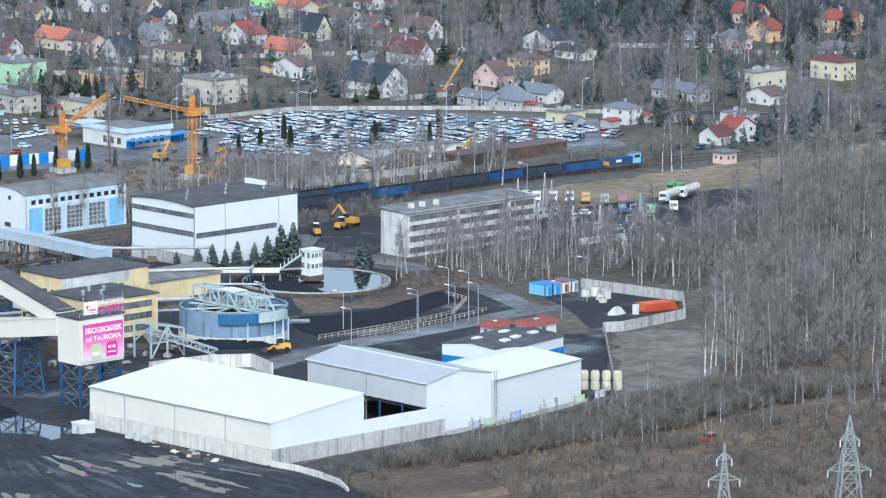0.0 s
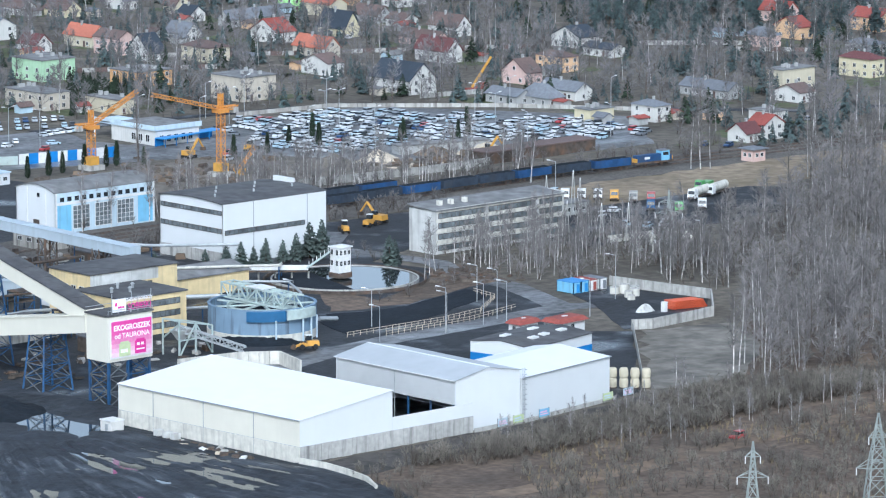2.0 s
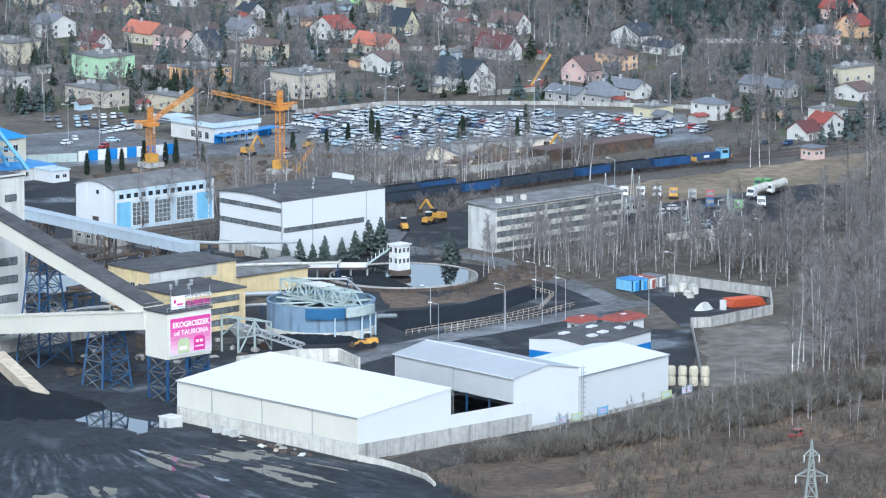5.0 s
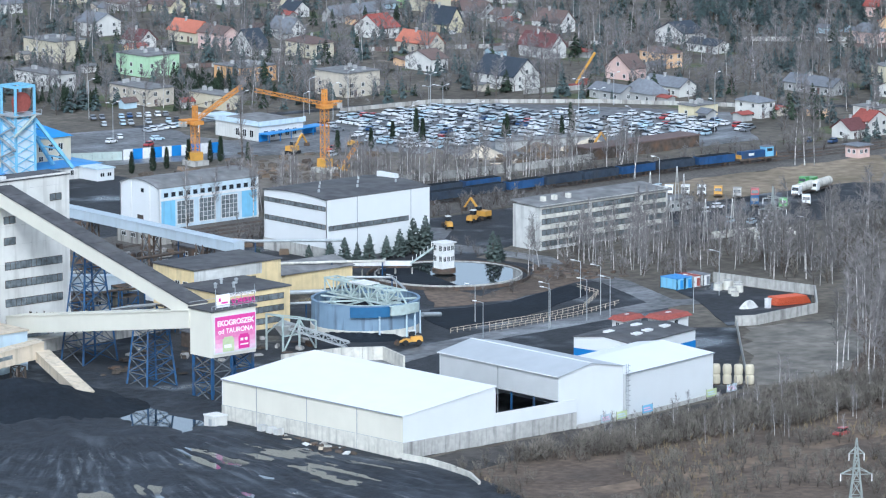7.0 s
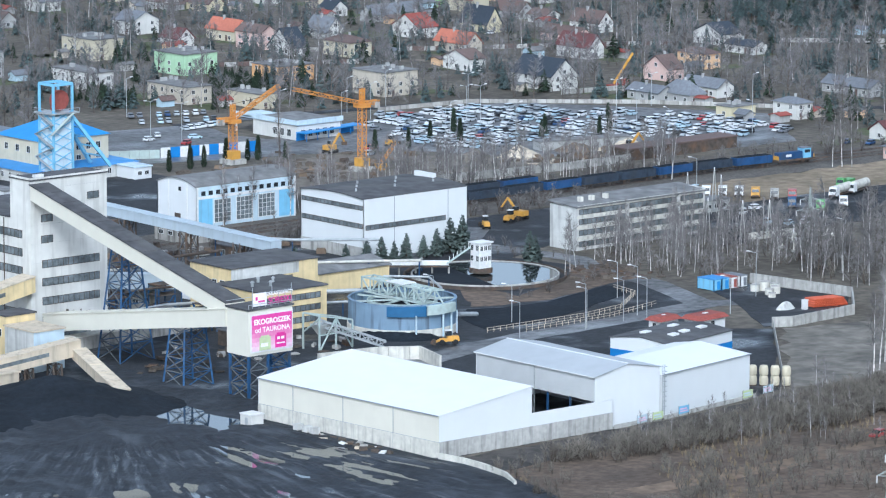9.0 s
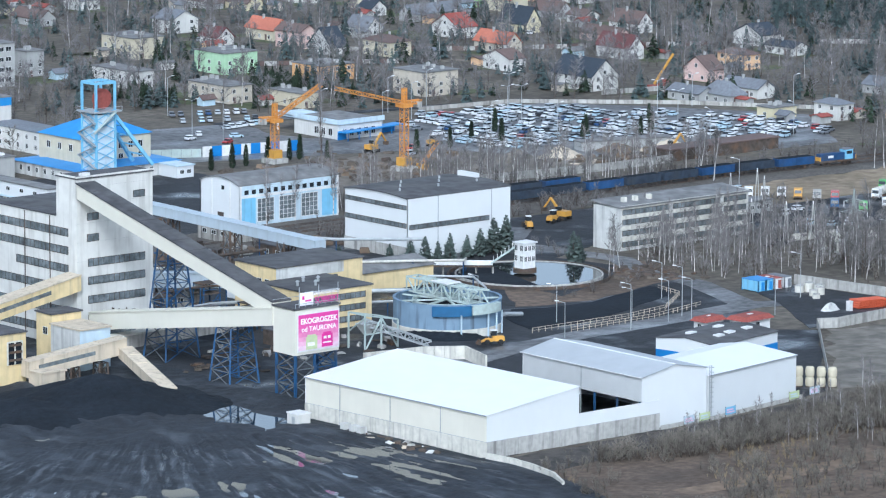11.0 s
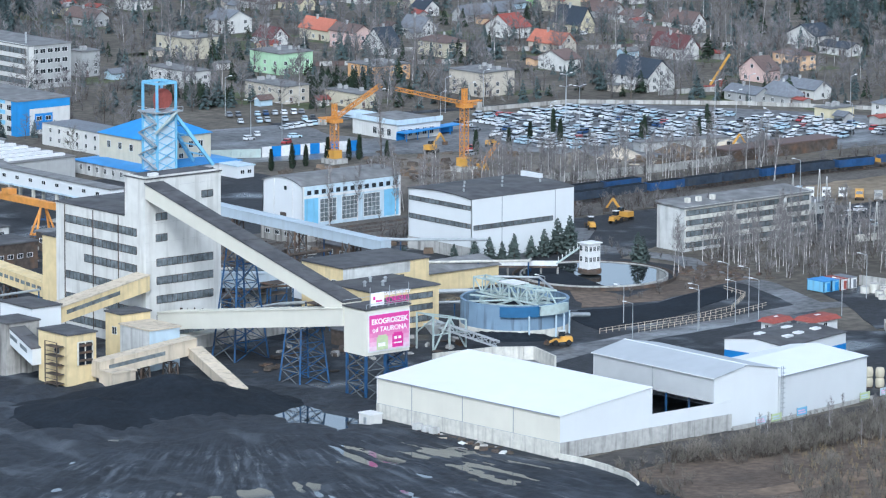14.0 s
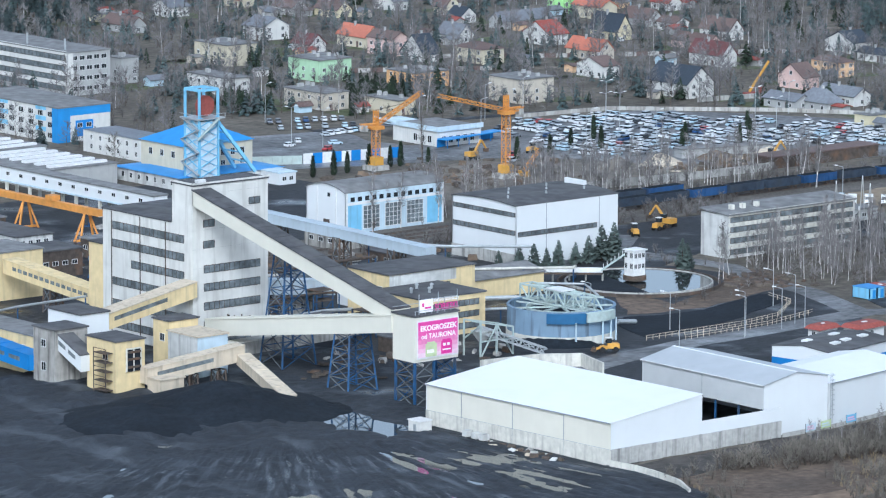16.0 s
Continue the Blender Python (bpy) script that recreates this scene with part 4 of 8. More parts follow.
# ---- halls behind ----
def arched_hall(name, label, at, L, W, e, rise, wall, gable, roof):
    """A hall with a shallow barrel roof; its gables look to -x and +x."""
    s = thing(name, label, "hall", at)
    n = 10
    arc = [(W * k / n, e + rise * (1 - (2 * k / n - 1) ** 2)) for k in range(n + 1)]
    part("wall", Form().box(0, L, 0, 0.3, 0, e), wall, s)
    part("wall", Form().box(0, L, W - 0.3, W, 0, e), wall, s)
    for x in (0, L - 0.3):
        f = Form()
        lo = [(x, y, 0) for y, _ in arc] + [(x + 0.3, y, 0) for y, _ in arc]
        hi = [(x, y, z) for y, z in arc] + [(x + 0.3, y, z) for y, z in arc]
        m = n + 1
        f.add(lo + hi, [(k, 2 * m + k, 2 * m + k + 1, k + 1) for k in range(n)] + [(m + k, m + k + 1, 3 * m + k + 1, 3 * m + k) for k in range(n)])
        part("wall", f, gable, s)
    f = Form()
    m = n + 1
    f.v = [(x, y, z + dz) for dz in (0.25, -0.02) for x in (-0.4, L + 0.4) for y, z in arc]
    f.f = [(k, m + k, m + k + 1, k + 1) for k in range(n)] + [(2 * m + k, 2 * m + k + 1, 3 * m + k + 1, 3 * m + k) for k in range(n)]
    f.f += [(k, k + 1, 2 * m + k + 1, 2 * m + k) for k in range(n)] + [(m + k, 3 * m + k, 3 * m + k + 1, m + k + 1) for k in range(n)]
    f.f += [(0, 2 * m, 3 * m, m), (n, m + n, 3 * m + n, 2 * m + n)]
    part("roof", f, roof, s)
    return s


hall = arched_hall("machine_hall", "large white machine hall with a black roof and strip windows", (148.4, 201.8, 0), 35.2, 25.8, 15.8, 0.75, WHITE, WHITE, FELT)
glazing_band(hall, (-0.04, 25.2, 13.0), (-0.04, 0.5, 13.0), 1.0)
glazing_band(hall, (-0.04, 25.2, 8.2), (-0.04, 0.5, 8.2), 1.1)
glazing_band(hall, (0.6, -0.04, 7.8), (27.8, -0.04, 7.8), 1.1)
part("seam", Form().box(10.2, 10.4, -0.05, 0, 0, 15.8), TRIM, hall)
part("seam", Form().box(28.6, 28.8, -0.05, 0, 0, 15.8), TRIM, hall)
part("base_band", Form().box(-0.06, 0, 0, 25.8, 0, 3.2), CONCRETE, hall)
for k in range(7):
    part("roof_vent", Form().tube((4 + 4.4 * k, 8 + (k % 3) * 5, 16.2), (4 + 4.4 * k, 8 + (k % 3) * 5, 17.4), 0.28), GALV, hall)
part("roof_house", Form().box(33.8, 35.0, 12.2, 19.7, 16.2, 17.9), WHITE, hall, "white parapet box on the roof")

bl = arched_hall("blue_hall", "pale blue hall with big grid windows and a barrel roof", (147.0, 270.0, 0), 34.0, 17.2, 11.0, 1.8, PALE_BLUE, WHITE, FELT_PALE)
for k in range(13):
    part("window", Form().box(1.6 + 2.5 * k, 3.0 + 2.5 * k, -0.06, 0.02, 8.6, 9.8), GLASS, bl)
for k in range(3):
    x = 6.0 + 7.6 * k
    w = part("window", Form().box(x - 0.15, x + 5.8, -0.12, 0.0, 0.9, 1.05).box(x - 0.15, x + 5.8, -0.12, 0.0, 7.1, 7.25), WHITE_PAINT, bl, "tall grid window")
    part("pane", Form().box(x, x + 5.65, -0.05, 0.02, 1.05, 7.1), GLASS_DIRTY, w)
    for j in range(5):
        part("mullion", Form().box(x - 0.06 + 1.41 * j, x + 0.06 + 1.41 * j, -0.1, 0.0, 1.05, 7.1), WHITE_PAINT, w)
    for j in range(1, 5):
        part("mullion", Form().box(x, x + 5.65, -0.09, 0.0, 1.05 + 1.21 * j - 0.05, 1.05 + 1.21 * j + 0.05), WHITE_PAINT, w)
for x0, x1 in ((0.4, 5.4), (28.4, 33.6)):
    part("corner_panel", Form().box(x0, x1, -0.05, 0, 0.4, 7.6), SKY_BLUE, bl, "sky blue painted panel")
for q in ((-0.06, 0.5, -0.2, 0.0, 0, 11), (-0.12, 0, 4, 4.5, 0, 12), (-0.12, 0, 12, 12.5, 0, 12), (33.5, 34.05, -0.2, 0, 0, 11)):
    part("pilaster", Form().box(*q), WHITE_PAINT, bl)
part("eaves_band", Form().box(0.5, 33.5, -0.1, 0.0, 7.7, 8.4), WHITE_PAINT, bl)
part("window", Form().box(-0.06, 0.02, 6.8, 7.9, 9.4, 10.5), GLASS, bl)
part("door", Form().box(-0.08, 0.02, 7, 9.6, 0, 3.2), RUST, bl)


def office_block():
    s = thing("office_block", "grey concrete panel office block with bands of windows", "office building", (199.8, 176.9, 0))
    L, W, h = 46.5, 10.2, 11.4
    part("wall", Form().box(0, L, 0, W, 0, h), PANEL_GREY, s)
    part("roof", Form().sheet([(-0.4, -0.5, h + 0.3), (L + 0.4, -0.5, h + 0.3), (L + 0.4, W + 0.5, h + 1.1), (-0.4, W + 0.5, h + 1.1)], 0.35), FELT_PALE, s)
    part("parapet", Form().box(L - 0.2, L + 0.2, 0, W, h, h + 0.8), PANEL_GREY, s)
    for k, z in enumerate((1.0, 4.0, 6.9, 9.5)):
        for a, b in ((1.0, 17.5), (19.0, 35.5), (37.5, 45.6)):
            glazing_band(s, (a, -0.03, z), (b, -0.03, z), 1.25)
    for z in (2.7, 5.6, 8.4, 10.9):
        part("spandrel", Form().box(0.3, L - 0.3, -0.12, 0, z, z + 0.9), CONCRETE_PALE, s)
    for x in (5, 9, 14):
        part("roof_vent", Form().box(x, x + 1.2, 4, 5.2, h + 0.5, h + 1.9), CONCRETE_PALE, s)
    return s


office_block()


def flat_block(name, label, category, at, L, W, h, wall, roof=FELT, windows=(), turn=0.0, over=0.3):
    """A flat-roofed box building; windows: rows of (side, from, to, z, height, count or 0 for a band)."""
    s = thing(name, label, category, at, turn)
    part("wall", Form().box(0, L, 0, W, 0, h), wall, s)
    part("roof", Form().box(-over, L + over, -over, W + over, h, h + 0.35), roof, s)
    for side, a, b, z, hh, n in windows:
        if n == 0:
            glazing_band(s, (a, -0.03, z) if side == "y" else (-0.03, b, z), (b, -0.03, z) if side == "y" else (-0.03, a, z), hh)
            continue
        step = (b - a) / n
        for k in range(n):
            c = a + step * (k + 0.5)
            window(s, c if side == "y" else -0.01, -0.01 if side == "y" else c, z, min(step * 0.6, 1.9), hh, 0 if side == "y" else -90)
    return s


# yellow buildings behind the billboard
yb = flat_block("yellow_works_building", "yellow works building with a flat black roof", "industrial building", (67.5, 155.0, 0), 27, 16, 12.6, YELLOW, FELT,
                [("y", 3, 19, 7.5, 1.8, 0), ("y", 3, 19, 3.0, 1.8, 0), ("x", 2, 14, 8.0, 1.6, 4)])
part("upper_wall", Form().box(-0.04, 21, -0.05, 0, 9.8, 12.5), PANEL_GREY, yb, "grey upper wall strip")
flat_block("yellow_annex", "lower yellow building with three window bands and roof vents", "industrial building", (62.5, 137.0, 0), 20, 17.8, 9.6, YELLOW, FELT,
           [("y", 4, 18, 7.0, 1.3, 0), ("y", 4, 18, 4.2, 1.3, 0), ("y", 4, 18, 1.4, 1.3, 0)])
for x, y in ((66, 145), (70, 143), (74, 147), (71, 149)):
    v = thing("roof_vent", "grey round roof vent", "vent", (x, y, 9.95), group="vents on the yellow annex")
    part("pipe", Form().tube((0, 0, 0), (0, 0, 1.0), 0.35), GALV, v)
    part("cap", Form().tube((0, 0, 1.0), (0, 0, 1.4), 0.6, 0.2), GALV, v)


def gabled(name, label, category, at, L, W, e, r, wall, roof, turn=0.0, windows=(), chimney=(), group="", balcony=False, half=False, dormer=None):
    """A house with its ridge along x; windows: (side, place, z, w, h) with side y0, y1, x0 or x1."""
    s = thing(name, label, category, at, turn, group)
    g = Form()
    for x in (0.0, L):
        g.add([(x, 0, 0), (x, W, 0), (x, W, e), (x, W / 2, r), (x, 0, e)], [(0, 1, 2, 3, 4) if x else (4, 3, 2, 1, 0)])
    g.add([(0, 0, 0), (L, 0, 0), (L, 0, e), (0, 0, e)], [(0, 1, 2, 3)]).add([(0, W, 0), (L, W, 0), (L, W, e), (0, W, e)], [(3, 2, 1, 0)])
    part("wall", g, wall, s)
    o, k = 0.55, (r - e) / (W / 2)
    rf = part("roof", Form().sheet([(-o, -o, e - o * k + 0.22), (L + o, -o, e - o * k + 0.22), (L + o, W / 2, r + 0.22), (-o, W / 2, r + 0.22)], 0.2)
              .sheet([(-o, W / 2, r + 0.22), (L + o, W / 2, r + 0.22), (L + o, W + o, e - o * k + 0.22), (-o, W + o, e - o * k + 0.22)], 0.2), roof, s)
    for cx, cy in chimney:
        part("chimney", Form().box(cx - 0.35, cx + 0.35, cy - 0.3, cy + 0.3, e, r + 1.0).box(cx - 0.45, cx + 0.45, cy - 0.4, cy + 0.4, r + 1.0, r + 1.15), COATS["grey"], rf)
    for side, c, z, w, h in windows:
        if side == "y0":
            window(s, c, -0.01, z, w, h, 0)
        elif side == "y1":
            window(s, c, W + 0.01, z, w, h, 180)
        elif side == "x0":
            window(s, -0.01, c, z, w, h, -90)
        else:
            window(s, L + 0.01, c, z, w, h, 90)
    if balcony:
        b = part("balcony", Form().box(-1.2, 0, W * 0.3, W * 0.7, 2.7, 2.9), COATS["grey"], s)
        part("railing", Form().box(-1.2, -1.12, W * 0.3, W * 0.7, 2.9, 3.8), RUST, b)
    return s


gabled("yellow_gabled_store", "small yellow store with a pale gabled roof", "store", (106.5, 170.5, 0), 24, 15, 5.0, 6.6, YELLOW, FELT_PALE, windows=(("x0", 4, 1.5, 1.4, 1.6), ("x0", 10, 1.5, 1.4, 1.6)))


# ---- round tank, settling pond ----
def round_tank():
    cx, cy, R = 92.3, 120.5, 13.0
    s = thing("round_tank", "round faded blue steel thickener tank on a concrete ring", "tank", (cx, cy, 0))
    part("base_ring", Form().ring((0, 0), R - 1.0, R + 0.25, 0, 2.0, 64), CONCRETE_PALE, s, "stained concrete ring")
    part("shell", Form().ring((0, 0), R - 0.25, R, 2.0, 7.7, 64), TANK_BLUE, s)
    part("rim", Form().ring((0, 0), R - 0.55, R + 0.12, 7.7, 7.95, 64), TANK_BLUE, s)
    part("floor", Form().tube((0, 0, 5.2), (0, 0, 5.4), R - 0.3, n=64), COAL, s, "black slurry surface")
    a = math.radians(-92)
    d = Vector((math.cos(a), math.sin(a), 0))
    part("bridge", Form().truss(-d * (R + 0.5) + Vector((0, 0, 9.4)), d * (R + 0.5) + Vector((0, 0, 9.4)), 3.6, 3.4, 8, 0.28), STEEL_PALE, s, "pale green lattice bridge")
    part("cover", Form().beam(-d * 3.4 + Vector((0, 0, 11.4)), d * 2.6 + Vector((0, 0, 11.4)), 4.4, 0.25), WHITE_PAINT, s, "white sheet over the drive")
    for k in range(8):
        b = 2 * math.pi * k / 8 + 0.3
        part("launder_beam", Form().beam((0, 0, 7.2), ((R - 0.4) * math.cos(b), (R - 0.4) * math.sin(b), 7.2), 0.5, 0.35), STEEL_PALE, s)
    part("inner_ring", Form().ring((0, 0), 8.2, 8.5, 6.6, 7.4, 48), STEEL_PALE, s)
    a0 = math.atan2(-0.754, -0.657)
    part("launder_box", Form().ring((0, 0), R, R + 0.9, 5.3, 7.75, 16, a0 - 0.26, a0 + 0.44), DEEP_BLUE, s, "deep blue overflow box")
    part("launder_box", Form().ring((0, 0), R, R + 1.4, 5.6, 7.8, 10, a0 + 0.44, a0 + 1.1), STEEL_PALE, s, "pale overflow box")
    for k in (0.25, 0.78, 1.0, 1.2):
        part("post", Form().beam(((R + 1) * math.cos(a0 + k), (R + 1) * math.sin(a0 + k), 0), ((R + 1) * math.cos(a0 + k), (R + 1) * math.sin(a0 + k), 5.6), 0.3), PALE_BLUE, s)
    part("pipe", Form().tube((R * 0.86, -R * 0.6, 3.4), (R + 4.5, -R * 0.55, 2.6), 0.55), GALV, s)
    pile = Form()
    n = 40
    for k in range(n + 1):
        b = a0 - 1.0 + 1.7 * k / n
        h = 1.7 * math.sin(math.pi * k / n) ** 0.5 + 0.35 * noise.noise((k * 0.4, 0, 0))
        pile.v += [((R + 0.2) * math.cos(b), (R + 0.2) * math.sin(b), max(0.1, h)), ((R + 1.6) * math.cos(b), (R + 1.6) * math.sin(b), max(0.05, h * 0.55)), ((R + 4.0) * math.cos(b), (R + 4.0) * math.sin(b), 0.02)]
    for k in range(n):
        pile.f += [(3 * k, 3 * k + 1, 3 * k + 4, 3 * k + 3), (3 * k + 1, 3 * k + 2, 3 * k + 5, 3 * k + 4)]
    ob = part("coal_heap", pile, COAL)
    ob.matrix_basis = pose(cx, cy, 0.05)
    tagged(ob, "black coal heaped against the tank foot", "coal heap")


def settling_pond():
    cx, cy, R = 156.0, 163.0, 18.5
    s = thing("settling_pond", "round concrete settling pond full of still water", "pond", (cx, cy, 0))
    part("rim", Form().ring((0, 0), R, R + 0.4, 0, 1.0, 72), CONCRETE, s)
    part("outer_ring", Form().ring((0, 0), R + 1.9, R + 2.3, 0, 0.9, 72), RUST, s)
    part("water", Form().tube((0, 0, 0.2), (0, 0, 0.8), R + 0.05, n=72), WATER, s, "still grey water")
    # thin black sheet just above the water, on the -x half of the pond
    part("scum", Form().slab([((R - 0.1) * math.cos(t), (R - 0.1) * math.sin(t)) for t in [math.radians(88 + 6.5 * k) for k in range(24)]], 0.75, 0.83), COAL, s, "flat black sheet over half the pond")
    b = thing("pond_cabin", "white control cabin on the pond pier", "cabin", (cx - 1, cy + 0.5, 1.2))
    part("pier", Form().tube((0, 0, 0), (0, 0, 1.2), 3.0, n=16), RUST, b)
    part("wall", Form().box(-2.0, 2.0, -1.7, 1.7, 1.1, 7.6), WHITE_PAINT, b)
    part("roof", Form().box(-2.4, 2.4, -2.1, 2.1, 7.6, 7.9), WHITE_PAINT, b)
    for z in (3.0, 5.7):
        for x in (-1.3, 0, 1.3):
            window(b, x, -1.71, z, 1.0, 1.3)
        for y in (-1, 1):
            window(b, -2.01, y, z, 1.1, 1.5, -90)
    stairs = part("stairs", Form().beam((-2.4, 1.2, 6.6), (-7.0, 5.0, 2.4), 1.4, 0.3), STEEL_PALE, b)
    for k in range(6):
        part("stair_post", Form().beam((-2.9 - 0.75 * k, 1.4 + 0.62 * k, 6.2 - 0.68 * k), (-2.9 - 0.75 * k, 1.4 + 0.62 * k, 7.6 - 0.68 * k), 0.12), WHITE_PAINT, stairs)
    br = thing("pond_bridge", "white rail footbridge to the pond cabin", "footbridge", (cx - 7, cy + 6, 1.5))
    part("deck", Form().beam((0, 0, 1.2), (-13.5, 11.5, 1.2), 2.0, 0.4), RUST, br)
    part("side_panel", Form().beam((-0.65, -0.75, 2.2), (-14.1, 10.8, 2.2), 0.1, 1.3), WHITE_PAINT, br)
    for k in range(5):
        part("support", Form().beam((-3.2 * k, 2.75 * k, -1.4), (-3.2 * k, 2.75 * k, 1.0), 0.35), CONCRETE, br)


round_tank(), settling_pond()
patch("slurry_basin", [(107, 107), (125, 106), (156, 117), (171, 125), (170, 133), (152, 128), (143, 125), (130, 126), (121, 130), (112, 122)], 0.16, COAL, "black slurry basin", "basin", 0.8)


# ---- loading station west of the plant ----
flat_block("yellow_loading_tower", "stained yellow loading tower with a flat roof", "industrial building", (-36, 125.5, 0), 8, 11, 12.5, YELLOW, FELT, [("x", 2, 6, 8, 1.6, 1)])
bay = thing("sooty_bay", "sooty opening, its inner shade a flat black slab, with steel platforms on the yellow tower", "platform", (-31.5, 125.3, 5.5))
# the wall behind is solid: the shade inside the opening is this black slab
part("opening", Form().box(-1.8, 2.2, -0.1, 0.15, 0, 5.2), COAL, bay)
part("frame", Form().beam((-1.8, -0.15, 5.2), (2.2, -0.15, 5.2), 0.3).beam((-1.8, -0.15, 0), (-1.8, -0.15, 5.2), 0.3).beam((2.2, -0.15, 0), (2.2, -0.15, 5.2), 0.3).beam((0.2, -0.15, 0), (0.2, -0.15, 5.2), 0.25), CONCRETE_PALE, bay)
for z in (0.8, 2.6, 4.2):
    part("ledge", Form().box(-1.6, 2.0, -0.5, -0.1, z, z + 0.5), RUST, bay)
steps = thing("outside_stairs", "rusty outside steel stairs on the yellow tower", "stairs", (-37.4, 126.5, 0))
for k in range(5):
    part("landing", Form().box(-0.8, 1.2, 0, 4.5, 1.4 + 2.1 * k, 1.6 + 2.1 * k), RUST, steps)
    part("railing", Form().beam((-0.8, 0, 2.6 + 2.1 * k), (-0.8, 4.5, 2.6 + 2.1 * k), 0.12).beam((-0.8, 0, 1.6 + 2.1 * k), (-0.8, 0, 2.6 + 2.1 * k), 0.12).beam((-0.8, 4.5, 1.6 + 2.1 * k), (-0.8, 4.5, 2.6 + 2.1 * k), 0.12), RUST, steps)
for y in (0, 4.5):
    part("post", Form().beam((-0.8, y, 0), (-0.8, y, 11), 0.2), RUST, steps)
flat_block("grey_tower", "dirty grey concrete loading tower", "industrial building", (-39.3, 144.1, 0), 9, 8.5, 12.8, SOOTY, FELT, [("x", 3, 6, 8.6, 1.8, 1), ("x", 3, 6, 3.2, 2, 1)])
flat_block("white_block", "white sheet-clad block with a flat grey roof", "industrial building", (-27, 151.5, 0), 8.2, 12.5, 14, WHITE, FELT)
gallery("white_link", "short white sloping conveyor link", (-36.5, 145.0, 8.6), (-36.5, 135.5, 4.6), 4.0, 3.6, WHITE, FELT, 2)
flat_block("small_yellow_house", "small yellow machine house with a dark roof", "industrial building", (-9.3, 141.3, 0), 8.4, 6, 12, YELLOW, FELT, [("x", 1, 4, 7.2, 1.8, 1)])
bb = flat_block("blue_grey_box", "blue-grey sheet-clad box with a rusty beige roof", "industrial building", (-10, 129.5, 0), 8.6, 11.2, 10, PALE_BLUE, BEIGE)
part("side_cladding", Form().box(-0.05, 0, 0.1, 11.1, 0.2, 9.9), PANEL_GREY, bb)
part("white_sheet", Form().box(2.4, 6.4, -0.06, 0, 2.0, 5.0), WHITE_PAINT, bb)
gallery("beige_gallery", "beige conveyor gallery to the coal pile", (-29.5, 124.0, 2.6), (-3.5, 122.0, 5.4), 3.6, 3.4, BEIGE, BEIGE, 1)
for x in (-24, -17, -9):
    trestle("trestle", "short steel trestle under the beige gallery", (x, 123, 0), 2.5, 2.5, 3.6, 1, RUST, 0.9)
gallery("coal_chute", "closed beige chute sloping down to the coal pile", (-4.0, 120.5, 4.6), (-13.0, 92.0, 0.4), 3.2, 2.2, BEIGE, BEIGE)
gallery("yellow_gallery", "yellow conveyor gallery rising into the plant", (-19.5, 154.5, 9.4), (8.2, 156.0, 14.0), 4.6, 3.6, YELLOW, BEIGE, 1)
flat_block("chute_foot", "low cream hut at the foot of the gallery", "hut", (-29.5, 117.5, 0), 6.5, 5.0, 4.2, BEIGE, BEIGE)
flat_block("yellow_lean_to", "tall plain yellow annex behind the plant", "industrial building", (10, 190.7, 0), 12, 8, 21.4, YELLOW, FELT)
flat_block("yellow_bunker", "big yellow bunker building", "industrial building", (-12, 243, 0), 40, 16, 12, YELLOW, FELT_PALE)
gallery("yellow_sloping_gallery", "yellow conveyor gallery with a row of small windows", (16, 240, 7.6), (16, 200, 4.6), 4.4, 3.4, YELLOW, YELLOW, 14)
flat_block("corrugated_shed", "long yellow shed with a pale corrugated roof", "shed", (-35, 158, 0), 9, 42, 9.0, YELLOW, FELT_PALE, [("x", 2, 38, 5, 1.6, 7)])
gallery("blue_gallery", "bright blue conveyor gallery", (-38.5, 152.5, 2.6), (-38.5, 190, 5.0), 4.2, 3.4, BLUE, BLUE, 5)
gallery("under_gallery", "low grey conveyor gallery under the trestles", (-1, 140, 2.0), (46, 142, 2.6), 3.4, 3.0, SOOTY, CONCRETE_PALE)
trestle("trestle", "dark trestle under the pale link", (50, 176, 0), 4, 3, 7.0, 2, RUST, 0.9)
trestle("trestle", "dark trestle under the yellow gallery", (16, 222, 0), 4, 3, 6.0, 2, RUST, 0.9)
gallery("pale_link", "pale blue conveyor link behind the plant", (31, 176, 9.5), (66, 176, 5.5), 4, 3.4, PALE_SHEET, PALE_SHEET)
flat_block("white_control_house", "low white control house with a felt roof", "industrial building", (78, 178, 0), 20, 10, 7.5, WHITE, FELT_PALE, [("y", 2, 18, 4, 1.4, 6)])
flat_block("green_hut", "brown wooden hut with a dark roof by the yard", "hut", (-84, 112, 0), 6, 12, 2.6, BEIGE, FELT)


def coal_pile(at, rx, ry, h, seed, label, surface=None):
    f = Form()
    n, m = 56, 14
    for j in range(m + 1):
        r = j / m
        for k in range(n):
            a = 2 * math.pi * k / n
            wob = 1 + 0.16 * noise.noise((math.cos(a) * 1.6, math.sin(a) * 1.6, seed))
            z = h * (1 - r) ** 1.05 + 0.14 * h * noise.noise((math.cos(a) * 6 * r, math.sin(a) * 6 * r, seed + 9)) * (1 - r) + 0.5 * noise.noise((math.cos(a) * 3 * r, math.sin(a) * 3 * r, seed + 5)) * r * (1 - r) * 4
            f.v.append((rx * r * wob * math.cos(a), ry * r * wob * math.sin(a), max(z, 0) if j < m else -0.1))
    for j in range(m):
        f.f += [(j * n + k, (j + 1) * n + k, (j + 1) * n + (k + 1) % n, j * n + (k + 1) % n) for k in range(n)]
    ob = part("coal_pile", f, surface or COAL)
    ob.matrix_basis = pose(*at)
    return tagged(ob, label, "coal pile")


